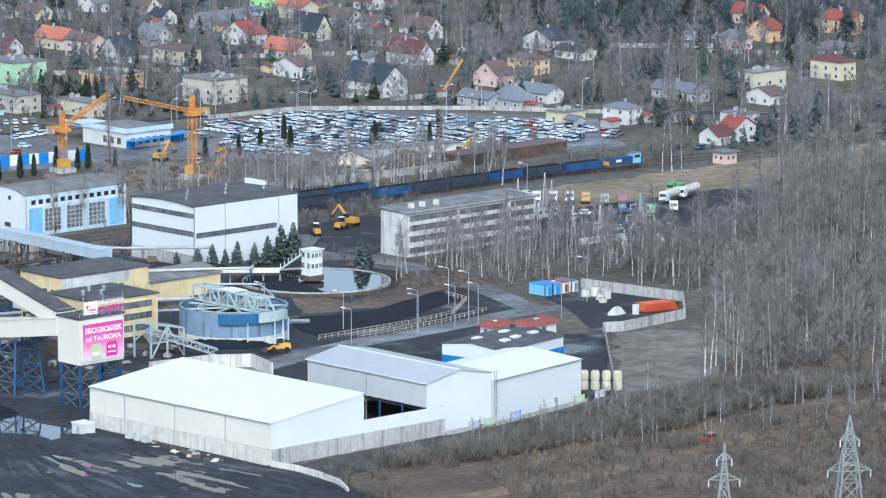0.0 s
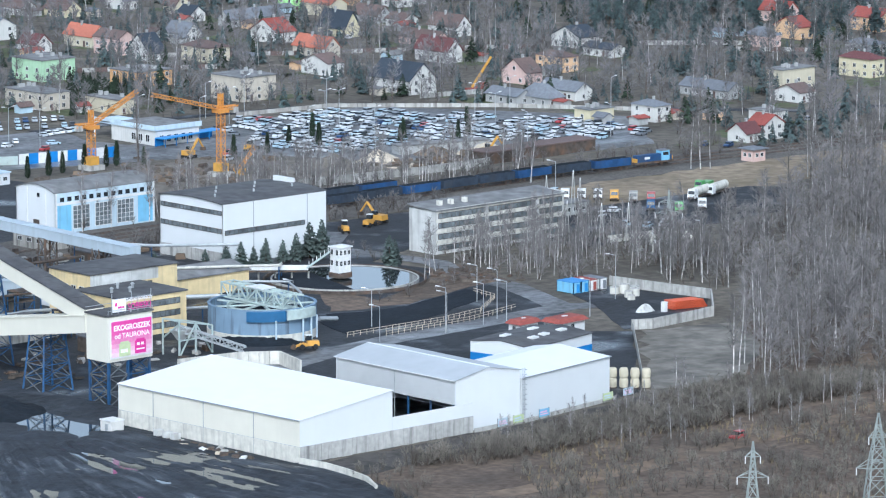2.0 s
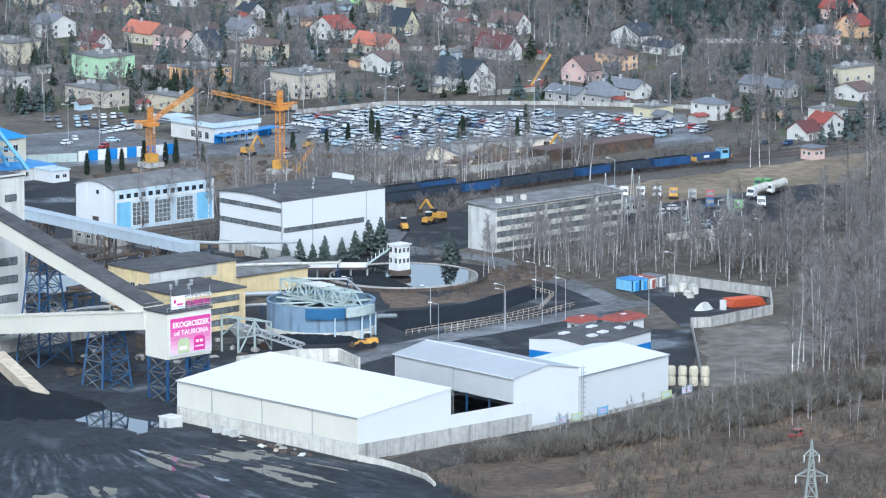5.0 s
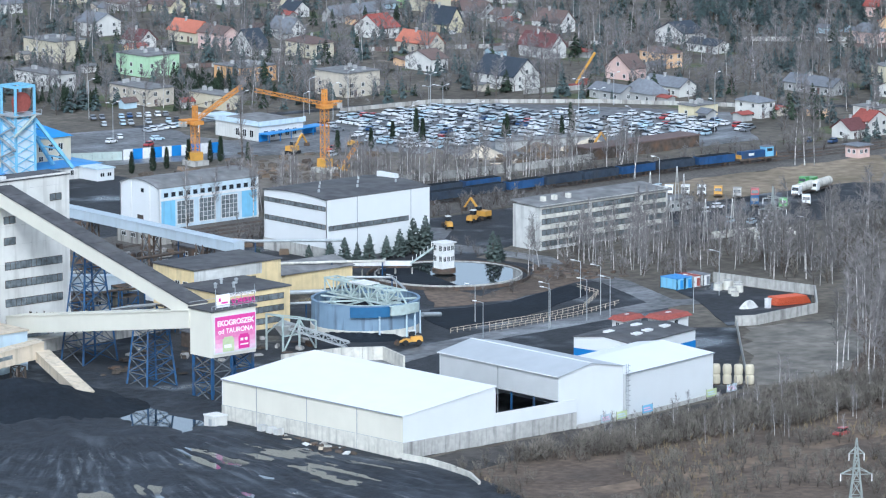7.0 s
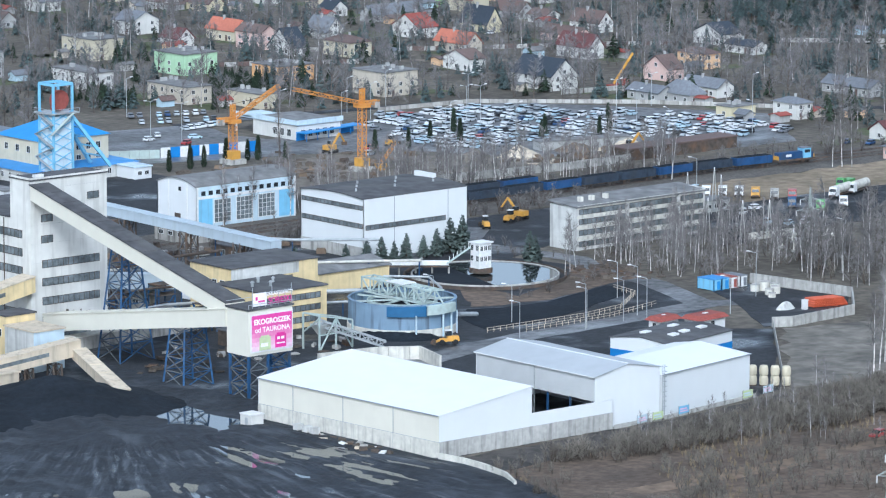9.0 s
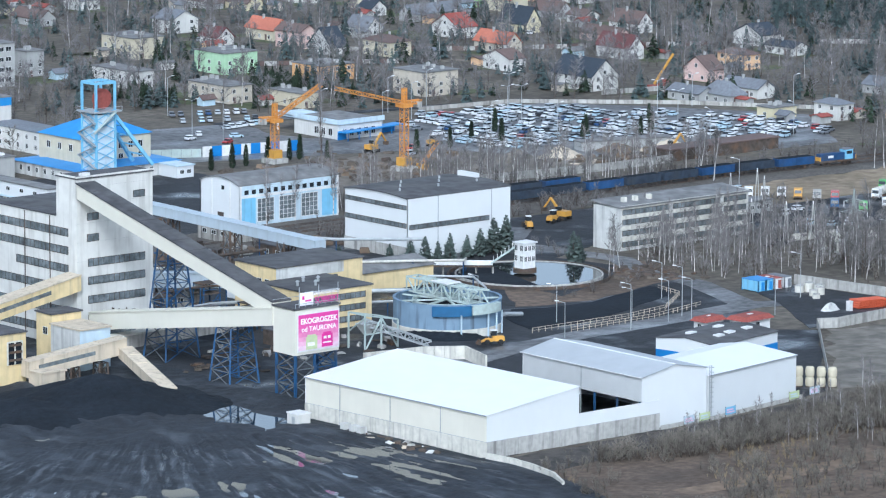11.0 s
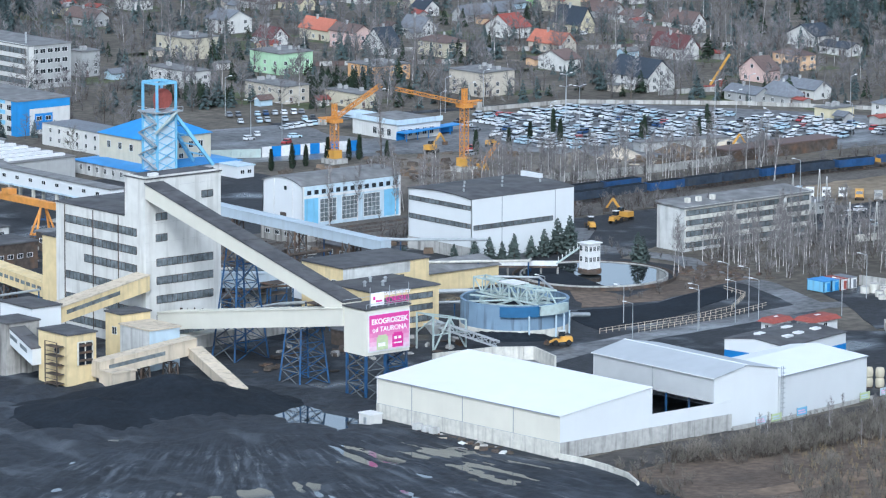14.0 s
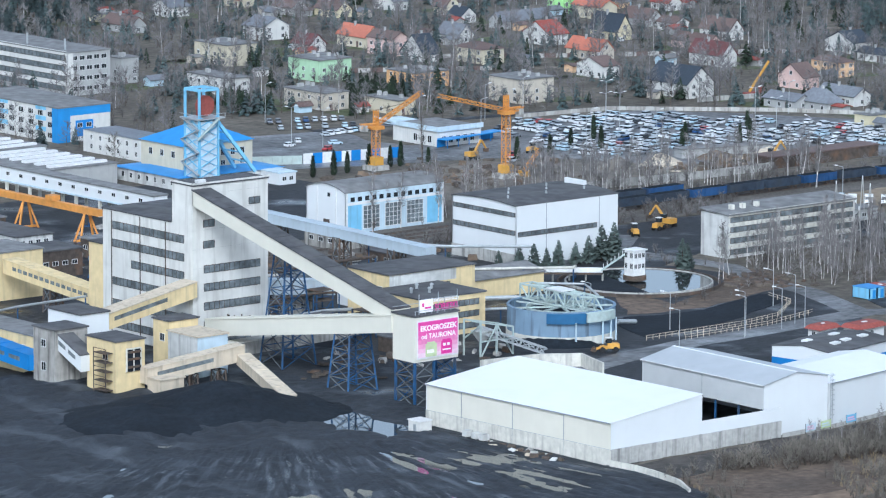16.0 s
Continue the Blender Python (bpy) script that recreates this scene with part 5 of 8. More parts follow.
coal_pile((-28, 98, 0.2), 29, 26, 7.0, 1, "tall black coal pile below the chute")
coal_pile((-48, 98, 0.2), 24, 22, 4.2, 2, "broad spreading black coal pile")
coal_pile((-11, 86, 0.2), 10, 8, 2.4, 3, "low black coal heap by the chute")
coal_pile((-37, 78, 0.2), 15, 10, 2.0, 4, "spread black coal heap", COAL_YARD)
coal_pile((-72, 84, 0.2), 16, 10, 2.6, 5, "low coal heap in the yard", COAL_YARD)
coal_pile((-25, 57, 0.2), 10, 9, 1.5, 6, "flattened black heap of coal", COAL_YARD)


# ---- pit head: blue house, headframe, long gallery, gantry ----
def hip_house(name, label, category, at, L, W, e, rise, wall, roof, windows=(), turn=0.0, group="", over=0.6, base=0.0):
    s = thing(name, label, category, at, turn, group)
    part("wall", Form().box(0, L, 0, W, base, e), wall, s)
    o, h = over, min(L, W) / 2 + over
    if L >= W:
        a, b = (h - o, W / 2), (L - h + o, W / 2)
    else:
        a, b = (L / 2, h - o), (L / 2, W - h + o)
    c = [(-o, -o), (L + o, -o), (L + o, W + o), (-o, W + o)]
    vs = [(x, y, e) for x, y in c] + [(*a, e + rise), (*b, e + rise)]
    fs = [(0, 1, 5, 4), (1, 2, 5), (2, 3, 4, 5), (3, 0, 4), (3, 2, 1, 0)] if L >= W else [(0, 1, 4), (1, 2, 5, 4), (2, 3, 5), (3, 0, 4, 5), (3, 2, 1, 0)]
    part("roof", Form().add(vs, fs), roof, s)
    for side, a0, b0, z, n, w, hh in windows:
        for k in range(n):
            p = a0 + (b0 - a0) * (k + 0.5) / n
            window(s, p if side == "y" else -0.01, -0.01 if side == "y" else p, z, w, hh, 0 if side == "y" else -90)
    return s


hip_house("pit_head_annex", "grey single-storey annex with a blue sheet roof", "building", (157.5, 357.5, 0), 37, 32, 3.7, 1.4, PANEL_GREY, BLUE_ROOF,
          [("x", 2, 29, 1.2, 7, 1.3, 1.6), ("y", 2, 33, 1.2, 7, 1.3, 1.6)])
hip_house("pit_head_house", "cream house with a bright blue hipped sheet roof", "building", (165, 366, 0), 25, 20, 11.2, 5.0, COATS["cream"], BLUE_ROOF,
          [("y", 2, 23, 7.4, 6, 1.7, 2.0), ("y", 2, 23, 4.6, 6, 1.7, 1.5), ("x", 2, 18, 7.4, 3, 1.7, 2.0)])
hip_house("low_white_house", "low white building with a flat grey roof", "building", (183, 395, 0), 12, 44, 6.5, 0.6, COATS["white"], GREY_ROOF, [("x", 2, 42, 1.2, 9, 1.2, 1.5), ("x", 2, 42, 4.0, 9, 1.2, 1.5)], over=0.3)


def headframe():
    s = thing("headframe", "pale blue lattice pit headframe with a red winding wheel", "headframe", (164.0, 356.0, 0))
    part("shaft_cladding", Form().box(-3.2, 3.2, -3.2, 3.2, 4.0, 20), PALE_BLUE, s, "pale blue sheet shaft")
    for a, b in ((-3.3, -3.3), (3.3, -3.3), (3.3, 3.3), (-3.3, 3.3)):
        part("column", Form().beam((a, b, 0), (a, b, 29), 0.6), SKY_BLUE, s)
    for k in range(6):
        z0, z1 = 4 + 2.9 * k, 6.9 + 2.9 * k
        part("bracing", Form().beam((-3.3, -3.35, z0), (3.3, -3.35, z1), 0.25).beam((3.3, -3.35, z0), (-3.3, -3.35, z1), 0.25), SKY_BLUE, s)
        part("bracing", Form().beam((-3.35, -3.3, z0), (-3.35, 3.3, z1), 0.25).beam((-3.35, 3.3, z0), (-3.35, -3.3, z1), 0.25), SKY_BLUE, s)
    part("platform", Form().box(-4.6, 5.2, -4.2, 4.2, 20.6, 21.0), GALV, s)
    part("top_frame", Form().beam((-3.3, -3.3, 29), (3.3, -3.3, 29), 0.7).beam((3.3, -3.3, 29), (3.3, 3.3, 29), 0.7).beam((3.3, 3.3, 29), (-3.3, 3.3, 29), 0.7).beam((-3.3, 3.3, 29), (-3.3, -3.3, 29), 0.7), SKY_BLUE, s)
    part("railing", Form().beam((-4.6, -4.2, 22.1), (5.2, -4.2, 22.1), 0.12).beam((-4.6, -4.2, 22.1), (-4.6, 4.2, 22.1), 0.12).beam((-4.6, -4.2, 21), (-4.6, -4.2, 22.1), 0.12).beam((5.2, -4.2, 21), (5.2, -4.2, 22.1), 0.12), GALV, s)
    part("winding_wheel", Form().tube((0.8, -1.2, 24.2), (0.8, 0.2, 24.2), 2.9, n=24), RED_ROOF, s, "red winding wheel")
    part("winding_wheel", Form().box(-0.6, 2.2, 0.6, 1.8, 21.2, 24.0), RED_ROOF, s)
    for b in (-2.6, 2.6):
        part("back_stay", Form().beam((3.0, b, 20.5), (15.5, b * 1.8, 4.5), 0.9), SKY_BLUE, s)
    for k in range(5):
        t0 = (k + 0.5) / 5.5
        x, z, w = 3 + 12.5 * t0, 20.5 - 16 * t0, 2.6 + 2.0 * t0
        part("stay_tie", Form().beam((x, -w, z), (x, w, z), 0.4), SKY_BLUE, s)
    for k in range(5):
        part("stair_flight", Form().beam((-4.2, -4.0 + 8 * (k % 2), 5 + 3.2 * k), (-4.2, 4.0 - 8 * (k % 2), 8.2 + 3.2 * k), 0.9, 0.2), GALV, s)
    part("roof_stair", Form().beam((-4.5, -4, 15), (3, -4.3, 20.8), 1.0, 0.3), STEEL_PALE, s)
    return s


headframe()


def long_gallery():
    s = thing("long_white_gallery", "long white footbridge gallery on concrete posts", "gallery", (112, 309, 0))
    L = 130
    part("wall", Form().box(0, 4.5, 0, L, 5.2, 8.8), WHITE, s)
    part("roof", Form().box(-0.3, 4.8, -0.3, L, 8.8, 9.2), FELT_PALE, s)
    part("floor_beam", Form().box(-0.15, 4.6, 0, L, 4.7, 5.2), PALE_BLUE, s)
    for k in range(20):
        window(s, -0.01, 6 + 6.2 * k, 6.6, 1.8, 1.1, -90)
    for k in range(12):
        part("post", Form().box(0.2, 0.9, 3 + 11 * k, 3.8 + 11 * k, 0, 4.7), CONCRETE_PALE, s)
        part("post", Form().box(3.6, 4.3, 3 + 11 * k, 3.8 + 11 * k, 0, 4.7), CONCRETE_PALE, s)


long_gallery()


def gantry_crane():
    s = thing("gantry_crane", "orange gantry crane over the timber yard", "gantry crane", (86, 300, 0))
    part("girder", Form().box(-0.8, 0.8, -2, 46, 7.4, 9.2), ORANGE, s)
    for y in (4, 32):
        for a in (-3.2, 3.2):
            part("leg", Form().beam((a, y - 1.4, 0), (a * 0.25, y, 7.4), 0.5), ORANGE, s)
            part("leg", Form().beam((a, y + 1.4, 0), (a * 0.25, y, 7.4), 0.5), ORANGE, s)
        part("sill_beam", Form().beam((-3.4, y, 0.4), (3.4, y, 0.4), 0.6), ORANGE, s)
    part("trolley", Form().box(-1.4, 1.4, 18, 21, 9.2, 10.6), ORANGE, s)


gantry_crane()
for k, (x, y, L, W, h, w) in enumerate(((70, 275, 26, 10, 5, RUST), (60, 300, 12, 24, 4, PANEL_GREY), (44, 228, 22, 7, 6, PANEL_GREY), (40, 262, 14, 12, 7, RUST), (60, 330, 18, 12, 4, RUST),
                                        (122, 300, 14, 16, 4.5, PANEL_GREY), (130, 318, 10, 9, 4, CONCRETE), (20, 300, 24, 12, 5, PANEL_GREY), (128, 250, 9, 14, 4, SOOTY), (120, 212, 8, 16, 4, RUST), (30, 330, 20, 14, 5, PANEL_GREY))):
    flat_block("store_shed", "low weathered store shed in the works yard", "shed", (x, y, 0), L, W, h, w, FELT if k % 2 else FELT_PALE, [("x", 1, W - 1, h * 0.45, 1.2, 3), ("y", 1, L - 1, h * 0.45, 1.2, 4)])
for x, y, L, W in ((128, 380, 24, 36), (130, 420, 26, 40)):
    f = flat_block("saw_roof_store", "flat store with white rooflights", "store", (x, y, 0), L, W, 6, COATS["grey"], FELT_PALE)
    for k in range(6):
        part("rooflight", Form().box(2, L - 2, 2 + k * W / 6, 2 + k * W / 6 + 2.0, 6.35, 7.0), WHITE_PAINT, f)


# ---- school, blue-white offices, gatehouse ----
sc = flat_block("school", "long grey four-storey block with window bands", "office building", (250, 539, 0), 16.5, 70, 14, COATS["grey"], FELT_PALE)
for k in range(4):
    glazing_band(sc, (-0.03, 68, 1.6 + 3.3 * k), (-0.03, 2, 1.6 + 3.3 * k), 1.5, bays=30)
    part("parapet_band", Form().box(-0.15, 0, 1, 69, 3.3 + 3.3 * k, 4.6 + 3.3 * k), COATS["white"], sc)
    for j in range(5):
        window(sc, 2.4 + 2.9 * j, -0.01, 1.6 + 3.3 * k, 2.2, 1.5)
part("end_fin", Form().box(16.5, 17.6, 2.0, 2.6, 0, 13.2), COATS["white"], sc)
part("end_band", Form().box(-0.2, 1.8, -0.15, 0, 0, 14.2), COATS["white"], sc)
for k in range(9):
    part("roof_aerial", Form().beam((3 + (k % 3) * 5, 6 + 7 * k, 14.3), (3 + (k % 3) * 5, 6 + 7 * k, 15.8), 0.5), GALV, sc)
ob = flat_block("blue_white_offices", "white office building with strong blue bands", "office building", (186, 456, 0), 19.5, 48, 10.5, COATS["white"], FELT_PALE)
for k in range(3):
    for j in range(9):
        window(ob, -0.01, 4 + 5 * j, 1.2 + 3.2 * k, 2.6, 1.7, -90)
    part("blue_band", Form().box(-0.08, 0, 6.2 + 0 * k, 11.5, 3.0 + 3.2 * k, 4.3 + 3.2 * k).box(-0.08, 0, 26, 32, 3.0 + 3.2 * k, 4.3 + 3.2 * k), SKY_BLUE, ob)
part("blue_band", Form().box(0, 19.5, -0.1, 0, 8.0, 10.6).box(0, 4.5, -0.1, 0, 0, 8.0).box(-0.1, 0, 0, 3, 0, 10.6).box(15, 19.5, -0.1, 0, 0, 1.5), BLUE_ROOF, ob, "strong blue sheet")
part("blue_band", Form().box(6.5, 13, -0.12, 0, 1.5, 6.4), BLUE, ob)
for j in range(2):
    window(ob, 8 + 3.4 * j, -0.13, 4.2, 2.0, 1.4)
g_ = flat_block("gatehouse", "low white gatehouse with a pale blue canopy edge", "gatehouse", (270.5, 379, 0), 17, 21, 5.0, COATS["white"], FELT_PALE, [("y", 1, 15, 1, 2.2, 5), ("x", 2, 12, 1, 2.2, 3)])
part("fascia", Form().box(-0.6, 17.6, -0.6, -0.4, 4.7, 6.2).box(-0.6, -0.4, -0.4, 30, 4.7, 6.2).box(-0.6, 10, 21, 30, 5.0, 5.4), PALE_BLUE, g_)
for x in (0, 9):
    part("canopy_post", Form().beam((x, 29, 0), (x, 29, 5), 0.4), WHITE_PAINT, g_)
cp = thing("bike_shelter", "long low blue-roofed shelter", "shelter", (270.5, 374.5, 0), 11)
part("roof", Form().box(0, 27, 0, 4.0, 2.5, 2.8), BLUE_ROOF, cp)
for k in range(6):
    part("post", Form().beam((0.5 + 5.2 * k, 0.3, 0), (0.5 + 5.2 * k, 0.3, 2.5), 0.18), BLUE, cp)
part("back_wall", Form().box(0, 27, 3.8, 4.0, 0, 2.4), BLUE, cp)


def panel_fence(name, label, line, height, mats, width=3.0, thick=0.15):
    """A fence of panels in the given materials, each a piece of its own."""
    w = thing(name, label, "fence", (*line[0], 0.05), kind="structure")
    i = 0
    x0, y0 = line[0]
    for (ax, ay), (bx, by) in zip(line, line[1:]):
        L = math.hypot(bx - ax, by - ay)
        n = max(1, round(L / width))
        a = math.degrees(math.atan2(by - ay, bx - ax))
        mesh = [Form().box(0.04, L / n - 0.04, -thick / 2, thick / 2, 0, height).mesh("panel", m) for m in mats]
        for k in range(n):
            part("panel", mesh[i % len(mats)], None, w, "", pose(ax - x0 + (bx - ax) * k / n, ay - y0 + (by - ay) * k / n, 0, 0, 0, a))
            i += 1
    return w


panel_fence("hoarding", "striped blue and white sheet hoarding", [(217, 376.5), (248, 370)], 3.2, (WHITE_PAINT, BLUE), 3.2)
panel_fence("pale_fence", "pale green panel fence", [(196, 388), (217, 377)], 2.6, (STEEL_PALE,), 3)
panel_fence("car_park_wall", "grey concrete fence along the car park", [(330, 412), (365, 408), (405, 372), (432, 335)], 1.3, (SOOTY, CONCRETE, SOOTY), 3)
panel_fence("railway_wall", "dark concrete fence beside the railway", [(215, 292), (290, 283), (318, 283)], 2.4, (CONCRETE,), 3)
panel_fence("garden_wall", "pale garden wall", [(548, 455), (575, 430)], 1.6, (CONCRETE,), 4)
panel_fence("garden_wall", "grey garden wall along the street", [(400, 404), (420, 400), (436, 385)], 1.6, (CONCRETE,), 3)


# ---- tower cranes, railway ----
def tower_crane(label, at, h, jib_to, back, w=1.8, cab=True):
    s = thing("tower_crane", label, "crane", at)
    part("ballast", Form().box(-2.8, 2.8, -2.8, 2.8, 0, 1.4), CONCRETE, s)
    part("mast", Form().truss((0, 0, 1.2), (0, 0, h), w, w, max(5, int(h / 2.0)), 0.11), ORANGE, s)
    part("cab", Form().box(-1.6, 1.6, -1.6, 1.6, h * 0.02 + 1.2, h * 0.02 + 3.6), MACHINE, s)
    part("head", Form().truss((0, 0, h), (0, 0, h + 5.0), 1.0, 1.0, 3, 0.2), ORANGE, s)
    part("turntable", Form().box(-1.8, 1.8, -1.8, 1.8, h - 0.6, h + 0.5), ORANGE, s)
    part("jib", Form().truss((0, 0, h + 0.6), jib_to, 1.0, 1.0, 13, 0.12), ORANGE, s)
    d = Vector((-jib_to[0], -jib_to[1], 0)).normalized()
    part("counter_jib", Form().truss((0, 0, h + 0.6), d * back + Vector((0, 0, h + 0.6)), 1.4, 1.0, 4, 0.17), ORANGE, s)
    part("counterweight", Form().box(-0.9, 0.9, -0.9, 0.9, h - 1.0, h + 0.6), CONCRETE, s).location = d * (back - 1)
    part("tie", Form().beam((0, 0, h + 5), Vector(jib_to) * 0.7 + Vector((0, 0, h * 0.3)), 0.1), RUST, s)
    return s


tower_crane("orange tower crane with a level lattice jib", (246.5, 319.8, 0), 19.2, (-25, 0.5, 26.0), 6)
tower_crane("orange tower crane with a raised jib", (227.4, 355.6, 0), 12.5, (15, -3, 22), 5)
for at, q in (((252, 318, 0), (4, -2, 8)),):
    s = thing("mobile_crane", "small orange crane boom in the scrap yard", "crane", at)
    part("body", Form().box(-1.5, 1.5, -1, 1, 0, 2), MACHINE, s)
    part("boom", Form().truss((0, 0, 2), q, 0.8, 0.8, 5, 0.16), ORANGE, s)
s = thing("truck_crane", "yellow truck crane with a raised boom beside a house", "crane", (423, 402, 0))
part("chassis", Form().box(-4, 3, -1.3, 1.3, 0.6, 1.8).box(1.5, 4, -1.3, 1.3, 0.8, 3.2), RED_ROOF, s)
part("boom", Form().beam((-2, 0, 2), (5, -1.5, 11.5), 0.6), MACHINE, s)
for x in (-3, 0, 2.8):
    for y in (-1.3, 1.3):
        part("wheel", Form().tube((x, y - 0.15, 0.55), (x, y + 0.15, 0.55), 0.55, n=12), RUBBER, s)


def wagon(mat_body):
    s = thing("coal_wagon", "blue open coal wagon on the track", "railway wagon", (0, 0, 0), group="coal train")
    part("body", Form().box(-6.6, 6.6, -1.4, 1.4, 1.2, 3.4), mat_body, s)
    part("load", Form().add([(-6.4, -1.3, 3.42), (6.4, -1.3, 3.42), (6.4, 1.3, 3.42), (-6.4, 1.3, 3.42), (-5, 0, 3.8), (5, 0, 3.8)], [(0, 1, 5, 4), (1, 2, 5), (2, 3, 4, 5), (3, 0, 4)]), COAL, s)
    for k in range(9):
        part("rib", Form().box(-6.5 + 1.6 * k, -6.3 + 1.6 * k, -1.5, -1.4, 1.2, 3.4), mat_body, s)
    part("underframe", Form().box(-6.9, 6.9, -1.1, 1.1, 0.9, 1.2), RUST, s)
    for x in (-5.3, -3.5, 3.5, 5.3):
        for y in (-0.75, 0.75):
            part("wheel", Form().tube((x, y - 0.08, 0.6), (x, y + 0.08, 0.6), 0.46, n=12), RUST, s)
    return s


WAGON_BLUE = mat("wagon_blue_paint", (0.022, 0.065, 0.16), 0.7, vary=0.2, grain=0.5, stain=((0.05, 0.05, 0.055), 0.6), stain_scale=0.25)
WAGON_DARK = mat("wagon_sooty_paint", (0.035, 0.048, 0.07), 0.8, vary=0.25, grain=0.5, stain=((0.04, 0.04, 0.04), 0.6), stain_scale=0.25)
w1, w2 = wagon(WAGON_BLUE), wagon(WAGON_DARK)
w2["label"] = "sooty dark blue open coal wagon on the track"
rail_y = lambda x: 252.5 - max(0.0, x - 310) * 0.10
w1.matrix_basis, w2.matrix_basis = pose(335, rail_y(335), 0.45, 0, 0, -5.7), pose(320.5, rail_y(320.5), 0.45, 0, 0, -3)
for k in range(9):
    x = 306 - 14.4 * k
    copy_thing(w1 if k in (0, 3) else w2, pose(x, rail_y(x), 0.45, 0, 0, 0))
for k in range(4):
    x = 255 - 14.4 * k
    copy_thing(w2 if k % 3 else w1, pose(x, 262, 0.45))
lo = thing("shunting_locomotive", "blue diesel shunting locomotive with yellow ends", "locomotive", (350.5, rail_y(350.5), 0.45), -5.7)
part("underframe", Form().box(-7, 7, -1.4, 1.4, 0.9, 1.5), RUST, lo)
part("hood", Form().box(-6.4, 2.6, -1.0, 1.0, 1.5, 3.5), WAGON_BLUE, lo)
part("hood", Form().box(5.4, 6.6, -1.0, 1.0, 1.5, 3.0), WAGON_BLUE, lo)
part("cab", Form().box(2.6, 5.4, -1.4, 1.4, 1.5, 4.3), SKY_BLUE, lo)
part("cab_roof", Form().box(2.4, 5.6, -1.5, 1.5, 4.3, 4.5), GREY_ROOF, lo)
part("side_window", Form().box(3.0, 5.0, -1.43, -1.4, 3.0, 3.9), GLASS, lo)
part("end_stripe", Form().box(-6.6, -6.4, -1.2, 1.2, 1.5, 2.6).box(6.6, 6.8, -1.2, 1.2, 1.5, 2.6), MACHINE, lo)
part("side_mark", Form().box(-3.6, -1.6, -1.04, -1.0, 2.2, 2.9), WHITE_PAINT, lo)
for x in (-4.8, -3.0, 3.0, 4.8):
    for y in (-0.75, 0.75):
        part("wheel", Form().tube((x, y - 0.08, 0.55), (x, y + 0.08, 0.55), 0.5, n=12), RUST, lo)
for yy, x0 in ((252.5, 120), (262, 150), (257, 130)):
    for o in (-0.72, 0.72):
        f = Form().beam((x0, yy + o, 0.4), (310, yy + o, 0.4), 0.14, 0.16)
        f.beam((310, yy + o, 0.4), (520, yy + o - 21, 0.4), 0.14, 0.16)
        setting("rail", f, RUST, "rusty steel rail", "rail")


# ---- houses ----
def house(u, v, L, W, e, r, coat, roof, shape):
    """A house centred on (u, v), L along x and W along y; shape: flat, hip, or the way its ridge runs."""
    along, style = ("v" if shape == "v" else "u"), (shape if shape in ("flat", "hip") else "gable")
    L, W, e = max(L, 7.0), max(W, 7.0), max(e, 2.9)
    r = max(r, e + 1.6)
    if along == "v":
        L, W = W, L
    storeys, label = (2 if e > 4.6 else 1), ""
    turn = 0 if along == "u" else 90
    m = pose(u, v, 0, 0, 0, turn) @ pose(-L / 2, -W / 2, 0)
    at = m.translation
    zs = [0.7 + 2.45 * k for k in range(storeys)]
    lab = label or f"{coat} rendered house with a {roof} {'tiled' if style != 'flat' else 'flat'} roof"
    if style == "flat":
        s = thing("house", lab, "house", at, turn, "houses of the estate")
        part("wall", Form().box(0, L, 0, W, 0, e), COATS[coat], s)
        rf = part("roof", Form().box(-0.35, L + 0.35, -0.35, W + 0.35, e, e + 0.35), ROOFS[roof], s)
        rnd = random.Random(int(u * 7 + v))
        for k in range(4):
            x, y = rnd.uniform(2, L - 2), rnd.uniform(2, W - 2)
            part("chimney", Form().box(x - 0.6, x + 0.6, y - 0.4, y + 0.4, e + 0.35, e + 1.5), COATS["grey"], rf)
    elif style == "hip":
        s = hip_house("house", lab, "house", at, L, W, e, r - e, COATS[coat], ROOFS[roof], (), turn, "houses of the estate")
        part("chimney", Form().box(L / 2 + 0.8, L / 2 + 1.5, W / 2 - 0.3, W / 2 + 0.3, e, r + 0.8), COATS["grey"], s)
    else:
        s = gabled("house", lab, "house", at, L, W, e, r, COATS[coat], ROOFS[roof], turn, (), ((L * 0.6, W / 2 + 0.4),), "houses of the estate")
    n, k = max(2, int(L / 4.4)), max(1, int(W / 4.4))
    faces = (("y0", L, n), ("x0", W, k)) if along == "u" else (("y1", L, n), ("x0", W, k))
    for side, span, c in faces:
        zz = zs + ([e + 0.4] if style == "gable" and side[0] == "x" and r - e > 3 else [])
        for z in zz:
            if z + 1.4 > e and not (side[0] == "x" and style == "gable"):
                continue
            cnt = 1 if z > e else c
            for j in range(cnt):
                p = span * (j + 0.5) / cnt
                if side == "y0":
                    window(s, p, -0.01, z, 1.3, 1.35, 0)
                elif side == "y1":
                    window(s, p, W + 0.01, z, 1.3, 1.35, 180)
                else:
                    window(s, -0.01, p, z, 1.3, 1.35, -90)
    d = Form().box(-0.5, 0.5, -0.08, 0.02, 0.1, 2.2)
    part("door", d, BROWN_ROOF, s, "", pose(L * 0.28, W, 0, 0, 0, 180) if along == "v" else pose(L * 0.28, 0, 0))
    return s


